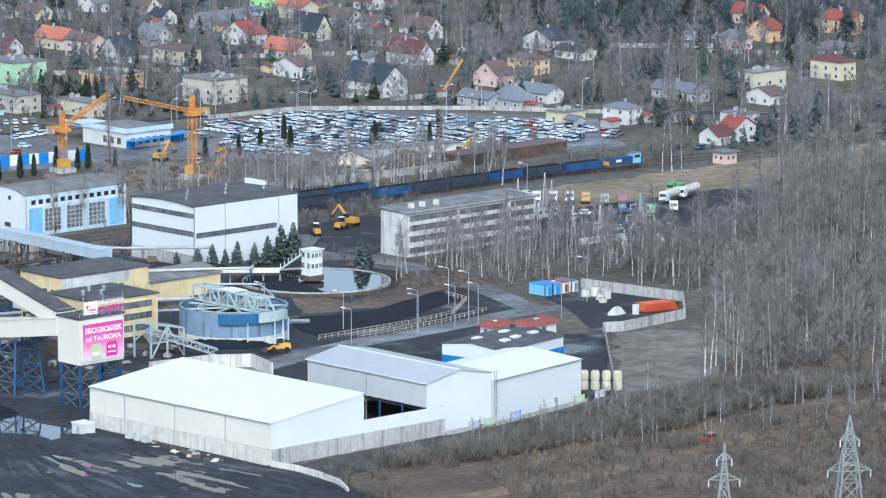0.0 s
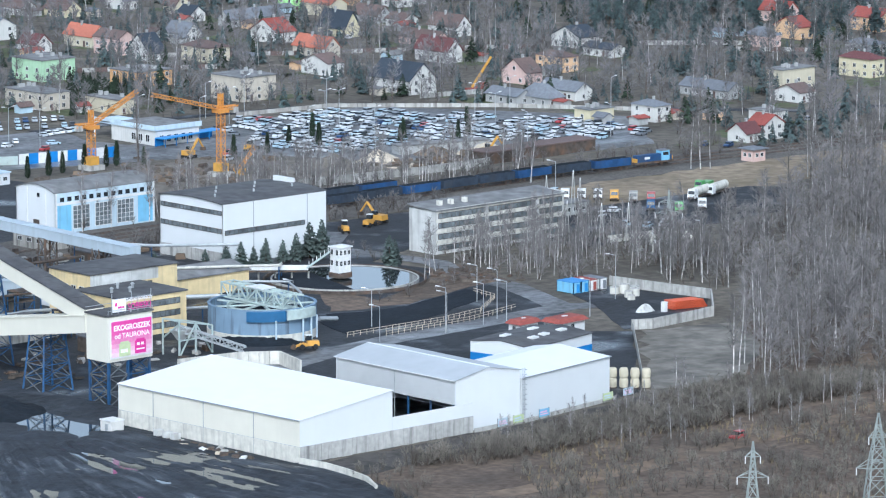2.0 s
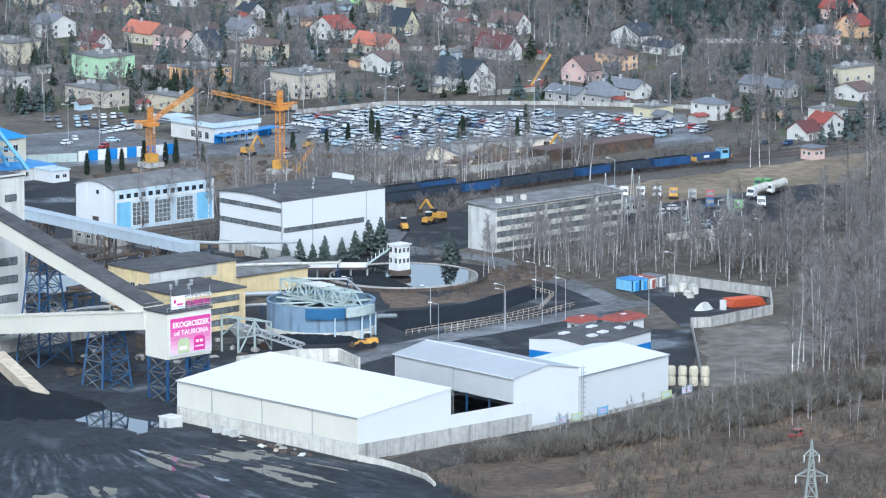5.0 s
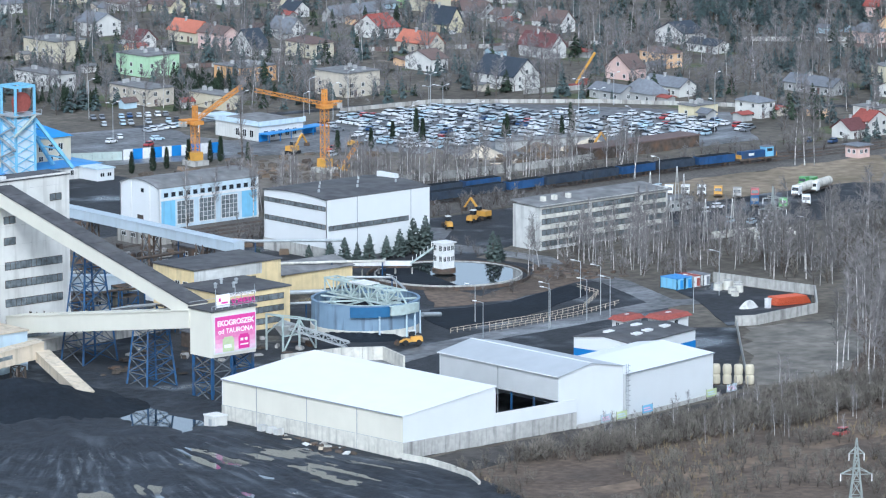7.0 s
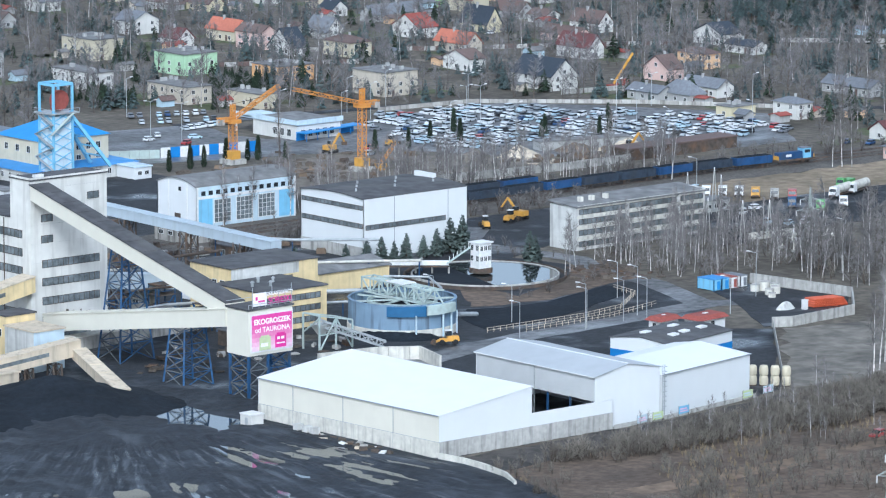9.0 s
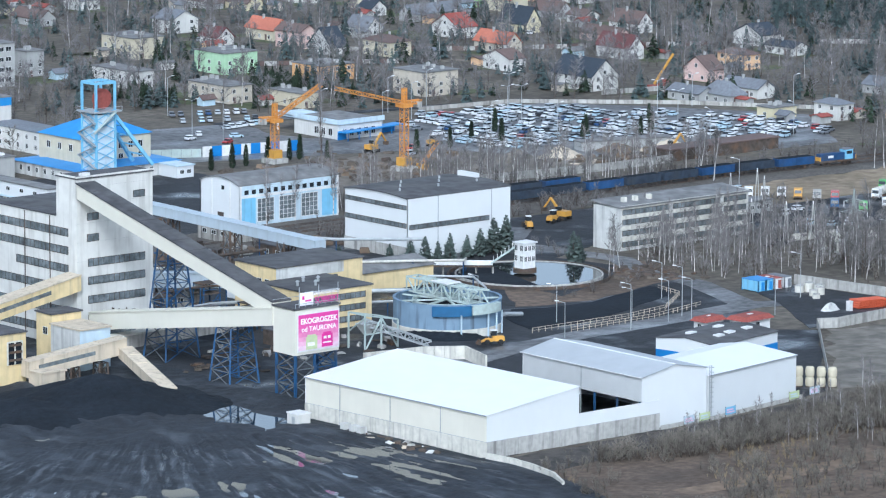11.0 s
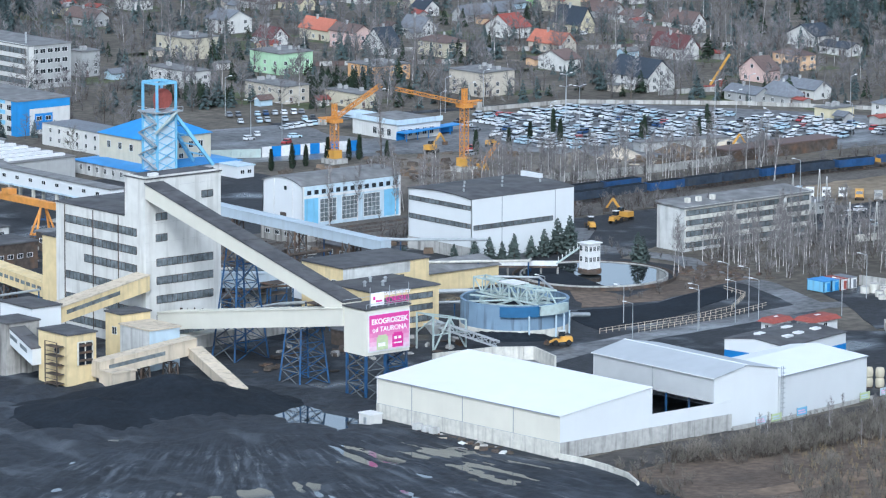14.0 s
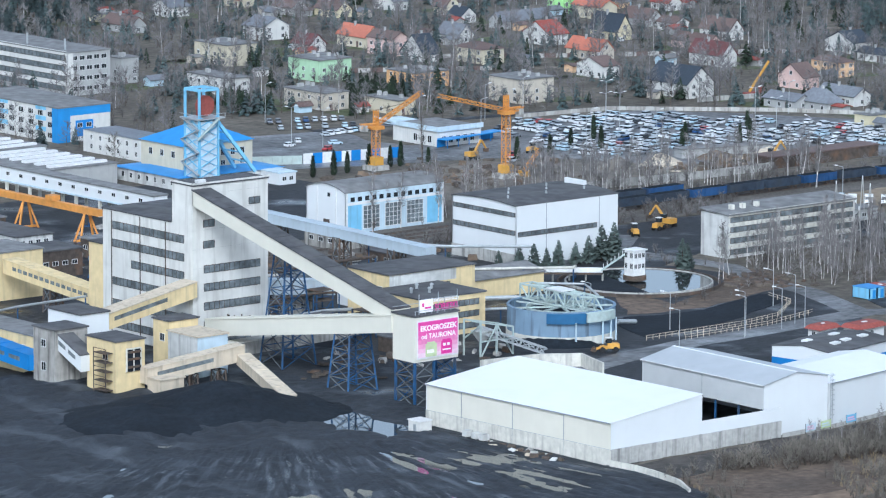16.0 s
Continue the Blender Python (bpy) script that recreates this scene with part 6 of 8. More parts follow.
HOUSES = [
    (341.8, 575.6, 12.7, 18.1, 7.1, 0, "cream", "felt", "flat"), (342.2, 525.1, 13.8, 16.1, 7, 0, "green", "felt", "flat"), (294.3, 517.9, 8.7, 22, 5.7, 0, "white", "felt", "flat"),
    (298.4, 472.2, 9.8, 20.5, 5.4, 0, "beige", "felt", "flat"), (356.7, 491.9, 14.4, 14.7, 5, 0, "orange", "felt", "flat"), (308.7, 447.9, 6.4, 17.2, 4.5, 0, "cream", "felt", "flat"),
    (394.4, 620.6, 11.8, 11.3, 4.8, 7.8, "white", "grey", "v"), (384.3, 583.9, 6.7, 10, 2.9, 6.1, "white", "maroon", "v"), (406.9, 584.2, 5.1, 15.5, 4, 7.4, "cream", "orange", "v"),
    (400.1, 559.9, 7.5, 13.4, 5.9, 8.2, "pink", "brown", "v"), (398.4, 540.6, 5, 12.6, 2.5, 8.9, "white", "dark", "u"), (411.8, 525.3, 9.3, 14.7, 5, 7, "cream", "brown", "hip"),
    (479.5, 614.6, 5, 7.6, 2.9, 5.7, "white", "dark", "v"), (440.5, 572, 5, 11.6, 3, 6.6, "white", "grey", "v"), (488.5, 592.4, 24, 5, 2.5, 5.8, "grey", "grey", "u"),
    (462.6, 549.4, 8.6, 14, 4, 8.1, "white", "red", "u"), (447.5, 508.9, 7, 16.7, 3.5, 7, "beige", "orange", "v"), (417.9, 471.8, 5, 13.5, 4.2, 6.7, "white", "brown", "u"),
    (359.5, 443.4, 14.3, 15.4, 7.7, 0, "beige", "felt", "flat"), (489.8, 545.4, 5.9, 14.2, 3.6, 9.1, "yellow", "dark", "v"), (524.8, 551.1, 6.6, 9.5, 2.9, 4.8, "white", "brown", "v"),
    (521, 521.8, 6.8, 15.1, 3.6, 7.4, "white", "brown", "v"), (494.2, 505.8, 5.4, 18.6, 2.8, 5.4, "pink", "brown", "v"), (468.8, 470.4, 5.2, 16.2, 4.2, 8.2, "white", "maroon", "v"),
    (408.4, 421.3, 11.9, 19.3, 4.8, 9.9, "white", "dark", "v"), (450.8, 410.1, 6.4, 11.9, 4.1, 8.1, "pink", "brown", "u"), (481.7, 425.8, 5.8, 13.4, 5, 6.7, "peach", "brown", "hip"),
    (530.6, 467.7, 9.5, 14.1, 3.9, 7.2, "white", "dark", "u"), (519.8, 442.1, 5, 13.8, 2.3, 4.4, "white", "dark", "v"), (414.8, 377.9, 5, 14.4, 2.2, 4.8, "grey", "grey", "v"),
    (419, 367.3, 6.9, 13.5, 2.7, 6.9, "grey", "grey", "hip"), (435.7, 373.7, 7.5, 16.9, 3.3, 5.7, "white", "grey", "v"), (473.9, 345.8, 6.5, 21.5, 2.7, 5.2, "grey", "grey", "v"),
    (502.2, 337.6, 15.1, 5, 7.4, 0, "cream", "felt", "flat"), (485.4, 319.6, 7.3, 11.2, 3.3, 5.5, "white", "brown", "u"), (409.3, 267.8, 5, 8.1, 2.4, 5.6, "white", "maroon", "u"),
    (417.8, 267.4, 8.9, 6.4, 4.8, 7.5, "white", "red", "v"), (446.7, 294.2, 5, 10.2, 3.2, 0, "white", "felt", "flat"), (546, 347, 6.4, 14, 6.1, 8.1, "yellow", "maroon", "hip"),
    (595, 390.3, 7.2, 13.2, 2.4, 4.4, "grey", "grey", "hip"), (640.6, 429.4, 8.9, 14.2, 5.1, 7.9, "peach", "red", "v"), (603.3, 432.8, 6.3, 12.3, 4.4, 7.6, "peach", "red", "u"),
    (635.5, 470.7, 6.5, 13, 4.1, 7.4, "pink", "red", "v"), (578.7, 424.1, 5.1, 10.9, 4, 6.8, "pink", "grey", "hip"), (683.7, 479.2, 5.5, 11.4, 2.1, 4.8, "white", "dark", "u"),
    (420.2, 319.2, 6.2, 10.4, 5, 6.6, "white", "grey", "hip"), (408.5, 332.5, 10.3, 5, 3.5, 0, "yellow", "felt", "flat"), (408.3, 694.6, 9, 10.3, 3.7, 6.3, "white", "grey", "u"),
    (367.7, 668.2, 5, 16.8, 2.8, 5.7, "grey", "brown", "v"), (379.6, 697, 5, 8.3, 2.9, 0, "yellow", "felt", "flat"), (454.9, 658.2, 5, 13.1, 2.9, 5.9, "yellow", "brown", "v"),
    (526.8, 613.3, 5, 8.8, 5.9, 0, "lime", "felt", "flat"), (527, 595.8, 8.3, 15.4, 4.6, 6.9, "cream", "orange", "v"), (564.3, 597.8, 5.1, 9.2, 3, 5.3, "white", "red", "v"),
    (285.3, 557.1, 5, 5, 8.3, 0, "grey", "felt", "flat"), (525.9, 568.6, 5, 13.6, 2.1, 6.2, "grey", "brown", "v"), (488, 633.2, 5, 5.8, 3.8, 7.9, "cream", "brown", "v"),
    (484.7, 661.1, 5.4, 11.8, 3.4, 6.4, "white", "grey", "u"), (446.2, 672.8, 5, 11.3, 2.9, 5.6, "white", "brown", "v"), (446.7, 703.2, 5, 10.2, 2.5, 4.8, "cream", "red", "v"),
]
for row in HOUSES:
    house(*row)
flat_block("signal_hut", "small salmon-pink brick signal hut with an overhanging roof", "hut", (379, 235, 0), 5, 5, 3.6, COATS["pink"], GREY_ROOF, [("y", 0.5, 4.5, 1.4, 1.2, 2), ("x", 0.5, 4.5, 1.4, 1.2, 2)], over=0.8)
br = flat_block("long_brown_shed", "long low rusty brown shed beside the car park", "shed", (318, 284, 0), 44, 8, 3.4, RUST, BROWN_ROOF)
flat_block("grey_low_shed", "low grey flat-roofed shed at the car park edge", "shed", (312, 316, 0), 30, 5, 2.6, COATS["grey"], FELT_PALE, turn=-16)
flat_block("small_blue_white_shed", "small white shed with a pale blue roof", "shed", (186.5, 349, 0), 6, 10, 3.4, WHITE, PALE_BLUE, [("y", 0.5, 5.5, 1.2, 1.2, 2)])
flat_block("truck_office", "grey modular office with a red door panel", "office", (262, 200, 0), 16, 6, 3.2, COATS["grey"], FELT_PALE, [("y", 1, 15, 1.1, 1.2, 5)])


# ---- cars ----
PAINTS = {"white": (0.66, 0.67, 0.68), "silver": (0.4, 0.43, 0.46), "pale blue": (0.4, 0.52, 0.6), "grey": (0.16, 0.17, 0.19), "black": (0.02, 0.02, 0.024), "dark blue": (0.02, 0.06, 0.16), "red": (0.35, 0.03, 0.03)}
PAINT_MATS = {k: mat(k.replace(" ", "_") + "_car_paint", c, 0.3, 0.0, vary=0.05, grain=1.0, spec=0.5, coat=0.6) for k, c in PAINTS.items()}


def car_forms(L, H):
    """Body shell, glasshouse and roof of a car, nose to +x."""
    def loft(rows):
        f = Form()
        n = len(rows)
        for x, z0, z1, w0, w1 in rows:
            f.v += [(x, -w0, z0), (x, w0, z0), (x, w1, z1), (x, -w1, z1)]
        for k in range(n - 1):
            i, j = 4 * k, 4 * k + 4
            f.f += [(i, i + 1, j + 1, j), (i + 1, i + 2, j + 2, j + 1), (i + 2, i + 3, j + 3, j + 2), (i + 3, i, j, j + 3)]
        f.f += [(3, 2, 1, 0), (4 * n - 4, 4 * n - 3, 4 * n - 2, 4 * n - 1)]
        return f
    h = L / 2
    body = loft([(-h, 0.38, 0.78, 0.72, 0.68), (-h + 0.12, 0.24, 0.92, 0.84, 0.8), (-h + 0.5, 0.2, 0.97, 0.88, 0.84), (0, 0.2, 0.95, 0.9, 0.86), (h - 1.0, 0.2, 0.9, 0.88, 0.83), (h - 0.25, 0.24, 0.72, 0.84, 0.76), (h, 0.36, 0.62, 0.7, 0.64)])
    cabin = loft([(-h + 0.3, 0.94, 0.97, 0.8, 0.78), (-h + 0.6, 0.94, H - 0.06, 0.8, 0.68), (0.35, 0.94, H - 0.05, 0.8, 0.69), (h - 1.2, 0.9, 0.94, 0.8, 0.76)])
    roof = loft([(-h + 0.5, H - 0.22, H - 0.03, 0.74, 0.68), (-0.3, H - 0.22, H, 0.75, 0.68), (0.45, H - 0.22, H - 0.03, 0.74, 0.68)])
    return body, cabin, roof


CARS = {}
wheel_me = Form().tube((0, -0.1, 0), (0, 0.1, 0), 0.32, n=10).mesh("wheel", RUBBER)


def car_kind(paint, shape):
    L, H = ((4.3, 1.46), (4.0, 1.52), (4.6, 1.68))[shape]
    body, cabin, roof = car_forms(L, H)
    word = ("family car", "hatchback", "estate car")[shape]
    s = thing("car", f"parked {paint} {word} on the asphalt", "car", group="parked cars")
    part("body", body, PAINT_MATS[paint], s)
    part("window_band", cabin, GLASS, s)
    part("roof_panel", roof, PAINT_MATS[paint], s)
    for x in (-L * 0.3, L * 0.31):
        for y in (-0.78, 0.78):
            part("wheel", wheel_me, None, s, "", pose(x, y, 0.32))
    return s


def park(x, y, turn, rnd, z=0.14, paint=None):
    paint = paint or rnd.choices(list(PAINTS), (38, 25, 14, 11, 8, 4, 1))[0]
    key = (paint, rnd.randrange(3))
    m = pose(x + rnd.uniform(-0.3, 0.3), y + rnd.uniform(-0.15, 0.15), z, 0, 0, turn + rnd.choice((0, 180)) + rnd.uniform(-2, 2))
    if key in CARS:
        return copy_thing(CARS[key], m)
    CARS[key] = car_kind(*key)
    CARS[key].matrix_basis = m
    return CARS[key]


def inside(p, poly):
    ok = False
    for (x0, y0), (x1, y1) in zip(poly, poly[1:] + poly[:1]):
        if (y0 > p[1]) != (y1 > p[1]) and p[0] < (x1 - x0) * (p[1] - y0) / (y1 - y0) + x0:
            ok = not ok
    return ok


rnd = random.Random(4)
LOT = [(322, 405), (296, 362), (292, 334), (312, 328), (323, 330), (349, 322), (377, 294), (398, 296), (408, 314), (400, 336), (386, 361), (371, 386), (357, 400)]
spots = []
u_ = 296.0
k_ = 0
while u_ < 400:
    v_ = 286.0
    while v_ < 410:
        if inside((u_, v_), LOT):
            spots.append((u_, v_))
        v_ += 2.75
    u_ += 5.0 if k_ % 2 == 0 else 9.0
    k_ += 1
spots = [s for s in spots if rnd.random() < 0.93]
rnd.shuffle(spots)
for x, y in spots[:290]:
    park(x, y, 12, rnd)
for k in range(9):
    for r_, t_ in (((256 + 2.8 * k, 437 - 1.0 * k), 60), ((262 + 2.8 * k, 450 - 1.0 * k), 60), ((258 + 2.7 * k, 418 + 0.4 * k), 75)):
        if rnd.random() < 0.85:
            park(*r_, t_, rnd)
for x, y, t_ in ((374, 300, 40), (380, 305, 40), (386, 311, 40), (392, 268, 30), (396, 262, 20), (275, 192, 20), (268, 176, 20), (272, 171, 20), (276, 169, 20), (280, 172, 10), (284, 196, 0), (294, 231, 20), (240, 394, 20), (250, 402, -20), (455, 285, 30), (500, 286, 10), (418, 392, 10),
                 (236, 407, 10), (243, 412, 60), (268, 342, 20), (275, 350, 0), (486, 536, 20), (384, 592, 20), (330, 490, 0), (308, 470, 20), (302, 380, 0), (306, 388, 0), (310, 396, 0)):
    park(x, y, t_, rnd)
park(86.5, -43.5, 10, rnd, 0.1, "red")


# ---- lorries, loaders ----
def lorry(label, at, turn, cab, tank=None, L=9.0):
    s = thing("lorry", label, "lorry", at, turn, "parked lorries")
    part("chassis", Form().box(-L / 2, L / 2, -1.0, 1.0, 0.7, 1.1), RUST, s)
    c = part("cab", Form().add([(L / 2 - 2.2, -1.2, 0.8), (L / 2, -1.2, 0.8), (L / 2, 1.2, 0.8), (L / 2 - 2.2, 1.2, 0.8), (L / 2 - 2.2, -1.15, 3.2), (L / 2 - 0.4, -1.1, 3.2), (L / 2 - 0.4, 1.1, 3.2), (L / 2 - 2.2, 1.15, 3.2)],
                               [(3, 2, 1, 0), (4, 5, 6, 7), (0, 1, 5, 4), (1, 2, 6, 5), (2, 3, 7, 6), (3, 0, 4, 7)]), cab, s)
    part("windscreen", Form().sheet([(L / 2 - 0.12, -1.0, 1.9), (L / 2 - 0.12, 1.0, 1.9), (L / 2 - 0.36, 0.95, 2.9), (L / 2 - 0.36, -0.95, 2.9)], 0.05), GLASS, c)
    part("side_window", Form().box(L / 2 - 1.5, L / 2 - 0.7, -1.22, -1.17, 2.0, 2.8), GLASS, c)
    if tank:
        part("tank", Form().tube((-L / 2, 0, 2.3), (L / 2 - 2.6, 0, 2.3), 1.25, n=14), tank, s)
    else:
        part("body", Form().box(-L / 2, L / 2 - 2.5, -1.2, 1.2, 1.1, 2.4), cab, s)
    for x in (-L / 2 + 1, -L / 2 + 2.2, L / 2 - 1.2):
        for y in (-1.05, 1.05):
            part("wheel", Form().tube((x, y - 0.15, 0.5), (x, y + 0.15, 0.5), 0.5, n=12), RUBBER, s)
    return s


GREEN_PAINT, RED_PAINT = plain("green_lorry_paint", (0.1, 0.3, 0.09), 0.4), plain("red_lorry_paint", (0.3, 0.05, 0.05), 0.4)
for x, y, t_, c, tk, nm in ((290, 222, 225, WHITE_PAINT, None, "white"), (293.5, 219, 225, WHITE_PAINT, None, "white"), (296.5, 215.5, 225, WHITE_PAINT, None, "white"), (299, 211.5, 225, MACHINE, None, "yellow"), (301, 206, 225, CONCRETE, None, "grey"), (304, 202, 225, RED_PAINT, None, "red"),
                            (294, 192, 225, BLUE_STEEL, None, "blue"), (297, 184, 225, GREEN_PAINT, None, "green"), (306, 184, 225, WHITE_PAINT, None, "white"), (318, 197, 200, WHITE_PAINT, CONCRETE_PALE, "white"), (330, 207, 200, GREEN_PAINT, None, "green"), (327, 199, 200, WHITE_PAINT, CONCRETE_PALE, "white")):
    lorry(f"parked {nm} lorry with {'a pale tank' if tk else 'an open body'} in the yard", (x, y, 0.15), t_, c, tk, 11 if tk else 8)


def loader(at, turn, label="yellow wheel loader parked on black ground"):
    s = thing("wheel_loader", label, "loader", at, turn, "yellow machines")
    s.scale = (0.72, 0.72, 0.72)
    part("rear_body", Form().add([(-4, -1.2, 1.2), (0, -1.2, 1.2), (0, 1.2, 1.2), (-4, 1.2, 1.2), (-3.8, -1.1, 2.8), (0, -1.1, 3.0), (0, 1.1, 3.0), (-3.8, 1.1, 2.8)], [(3, 2, 1, 0), (4, 5, 6, 7), (0, 1, 5, 4), (1, 2, 6, 5), (2, 3, 7, 6), (3, 0, 4, 7)]), MACHINE, s)
    part("cab", Form().box(-1.4, 0.5, -0.9, 0.9, 3.0, 4.6), GLASS, s)
    part("cab_roof", Form().box(-1.6, 0.7, -1.0, 1.0, 4.6, 4.8), WHITE_PAINT, s)
    part("front_frame", Form().box(0, 2.4, -0.8, 0.8, 1.0, 2.0), MACHINE, s)
    part("arm", Form().beam((1, -0.7, 2.0), (4.2, -0.7, 0.9), 0.4).beam((1, 0.7, 2.0), (4.2, 0.7, 0.9), 0.4), MACHINE, s)
    part("bucket", Form().add([(4, -1.5, 0.2), (4, 1.5, 0.2), (5.4, 1.5, 0.2), (5.4, -1.5, 0.2), (4, -1.5, 1.7), (4, 1.5, 1.7), (4.6, 1.5, 1.6), (4.6, -1.5, 1.6)], [(0, 1, 2, 3), (0, 4, 5, 1), (0, 3, 7, 4), (1, 5, 6, 2), (4, 7, 6, 5)]), RUST, s)
    for x in (-2.6, 1.8):
        for y in (-1.2, 1.2):
            part("wheel", Form().tube((x, y - 0.35, 0.9), (x, y + 0.35, 0.9), 0.9, n=16), RUBBER, s)
    return s


loader((206, 220, 0.08), 60), loader((218, 223, 0.08), 20), loader((87, 98, 0.1), 150), loader((285, 352, 0.12), 20)
for at, t_ in (((223, 225, 0.2), 100), ((262, 353, 0.2), 10), ((330, 297, 0.2), 0)):
    s = thing("excavator", "yellow tracked excavator with a folded boom", "excavator", at, t_, "yellow machines")
    for y in (-1.2, 1.2):
        part("track", Form().box(-2, 2, y - 0.3, y + 0.3, 0, 0.9), RUBBER, s)
    part("house", Form().box(-2, 1.4, -1.3, 1.3, 1.0, 2.4), MACHINE, s)
    part("cab", Form().box(0.2, 1.5, 0.2, 1.3, 2.4, 3.4), GLASS, s)
    part("boom", Form().beam((1, 0, 2), (4.2, 0, 5.4), 0.5), MACHINE, s)
    part("stick", Form().beam((4.2, 0, 5.4), (6.4, 0, 2.6), 0.4), MACHINE, s)
    part("bucket", Form().box(5.8, 7.0, -0.6, 0.6, 1.6, 2.6), RUST, s)


# ---- garden sheds and lawns between the houses ----
rs = random.Random(9)
made = []
while len(made) < 46:
    h_ = rs.choice(HOUSES)
    x, y = h_[0] + rs.uniform(-16, 16), h_[1] + rs.uniform(-16, 16)
    if all((x - a[0]) ** 2 + (y - a[1]) ** 2 > 100 for a in HOUSES) and all((x - a) ** 2 + (y - b) ** 2 > 40 for a, b in made) and not inside((x, y), LOT) and y > 300 - (x - 400) * 0.1:
        made.append((x, y))
        c_ = rs.choice(("grey", "white", "beige", "blue", "grey", "peach"))
        gabled("garden_shed", f"small {c_} garden shed between the houses", "shed", (x, y, 0), rs.uniform(4, 7), rs.uniform(3, 4.5), 2.2, rs.uniform(2.6, 3.4), COATS[c_], rs.choice((GREY_ROOF, FELT_PALE, BROWN_ROOF, RED_ROOF)), rs.choice((0, 90)), group="garden sheds")
lawns = Form()
for a in HOUSES:
    for _ in range(2):
        x, y = a[0] + rs.uniform(-15, 15), a[1] + rs.uniform(-15, 15)
        w_, d_ = rs.uniform(4, 9), rs.uniform(3, 8)
        lawns.slab(soft_edge([(x - w_, y - d_), (x + w_, y - d_), (x + w_, y + d_), (x - w_, y + d_)], 3, 0.9, int(x)), -0.1, 0.06)
tagged(part("lawn", lawns, LAWN), "dull green winter lawns round the houses", "grass", "", "stuff")
for line in (((378, 560), (430, 525), (470, 500), (520, 480)), ((330, 545), (370, 530), (420, 500), (455, 470)), ((430, 560), (455, 590), (480, 640), (500, 690)), ((500, 580), (540, 540), (600, 500), (640, 450)), ((470, 300), (520, 330), (570, 400), (600, 470))):
    patch("house_lane", strip(list(line), 4.5), 0.1, DIRT_ROAD, "narrow pale lane between the gardens", "road", 0.4)
for line in (((400, 545), (426, 526), (452, 508)), ((460, 505), (492, 488), (515, 474)), ((345, 535), (372, 522), (400, 505)), ((470, 560), (500, 536)), ((562, 420), (580, 400), (596, 412))):
    panel_fence("garden_fence", "grey garden fence between the plots", list(line), 1.5, (CONCRETE, BROWN_ROOF), 4)


# ---- storage yard, fences, small things round the halls ----
concrete_panel_wall("yard_wall", [(161.3, 64.8), (166, 62.5), (189, 64.5), (206, 82), (201, 113)], 2.5, "pale concrete panel wall round the storage yard", 2.0, 0.4, CONCRETE)
concrete_panel_wall("curved_yard_wall", [(-0.6, -0.6), (0.2, -8), (-0.4, -15), (-2.5, -24), (-7, -32)], 1.6, "low pale concrete wall curving down from the shed", 2.0, 0.5, CONCRETE_PALE)
concrete_panel_wall("side_fence", [(109.5, 8), (161.3, 64.4)], 2.2, "thin grey concrete fence beside the bare plot", 2.6, 0.15, CONCRETE)
concrete_panel_wall("hall_skirting", [(49.6, -0.4), (66, 0.2), (98, 5.4)], 0.9, "low dark concrete strip along the halls", 2.4, 0.3, CONCRETE)
concrete_panel_wall("coal_bay_wall", [(46, 96), (62, 93.5), (70, 88), (66, 76)], 3.2, "curved stained concrete wall of a coal bay", 2.4, 0.5, CONCRETE_PALE)


def container(label, at, turn, body, trim_):
    s = thing("container", label, "container", at, turn, "site containers")
    part("body", Form().box(0, 6.0, 0, 2.5, 0.15, 2.8), body, s)
    part("roof", Form().box(-0.06, 6.06, -0.06, 2.56, 2.8, 2.95), trim_, s)
    for k in range(14):
        part("rib", Form().box(0.2 + 0.42 * k, 0.4 + 0.42 * k, -0.05, 0, 0.3, 2.7), body, s)
    part("door", Form().box(-0.06, 0, 0.4, 1.4, 0.3, 2.4), trim_, s)
    for x, y in ((0, 0), (5.8, 0), (0, 2.3), (5.8, 2.3)):
        part("corner_post", Form().box(x, x + 0.2, y, y + 0.2, 0, 2.82), trim_, s)
    return s


container("bright blue steel site container", (187, 109, 0.15), 90, SKY_BLUE, BLUE_ROOF)
container("bright blue steel site container", (189.8, 109, 0.15), 90, SKY_BLUE, BLUE_ROOF)
container("white site container with red trim", (192.8, 109, 0.15), 90, WHITE_PAINT, RED_ROOF)
container("white and grey site container with a dark doorway", (196.2, 109, 0.15), 90, WHITE_PAINT, GREY_ROOF)


def kiosk(label, at, turn, roof, L, W):
    s = thing("kiosk", label, "kiosk", at, turn)
    part("wall", Form().box(0, L, 0, W, 0, 2.8), WHITE_PAINT, s)
    part("roof", Form().add([(-0.8, -0.8, 2.7), (L + 0.8, -0.8, 2.7), (L + 0.8, W + 0.8, 2.7), (-0.8, W + 0.8, 2.7), (0.2, 0.2, 3.7), (L - 0.2, 0.2, 3.7), (L - 0.2, W - 0.2, 3.7), (0.2, W - 0.2, 3.7)],
                            [(3, 2, 1, 0), (4, 5, 6, 7), (0, 1, 5, 4), (1, 2, 6, 5), (2, 3, 7, 6), (3, 0, 4, 7)]), roof, s)
    part("roof_hatch", Form().box(L * 0.42, L * 0.58, W * 0.42, W * 0.58, 3.7, 3.85), WHITE_PAINT, s)
    window(s, L / 2, -0.01, 1.0, 1.4, 1.2), window(s, -0.01, W / 2, 1.0, 1.2, 1.2, -90)
    return s


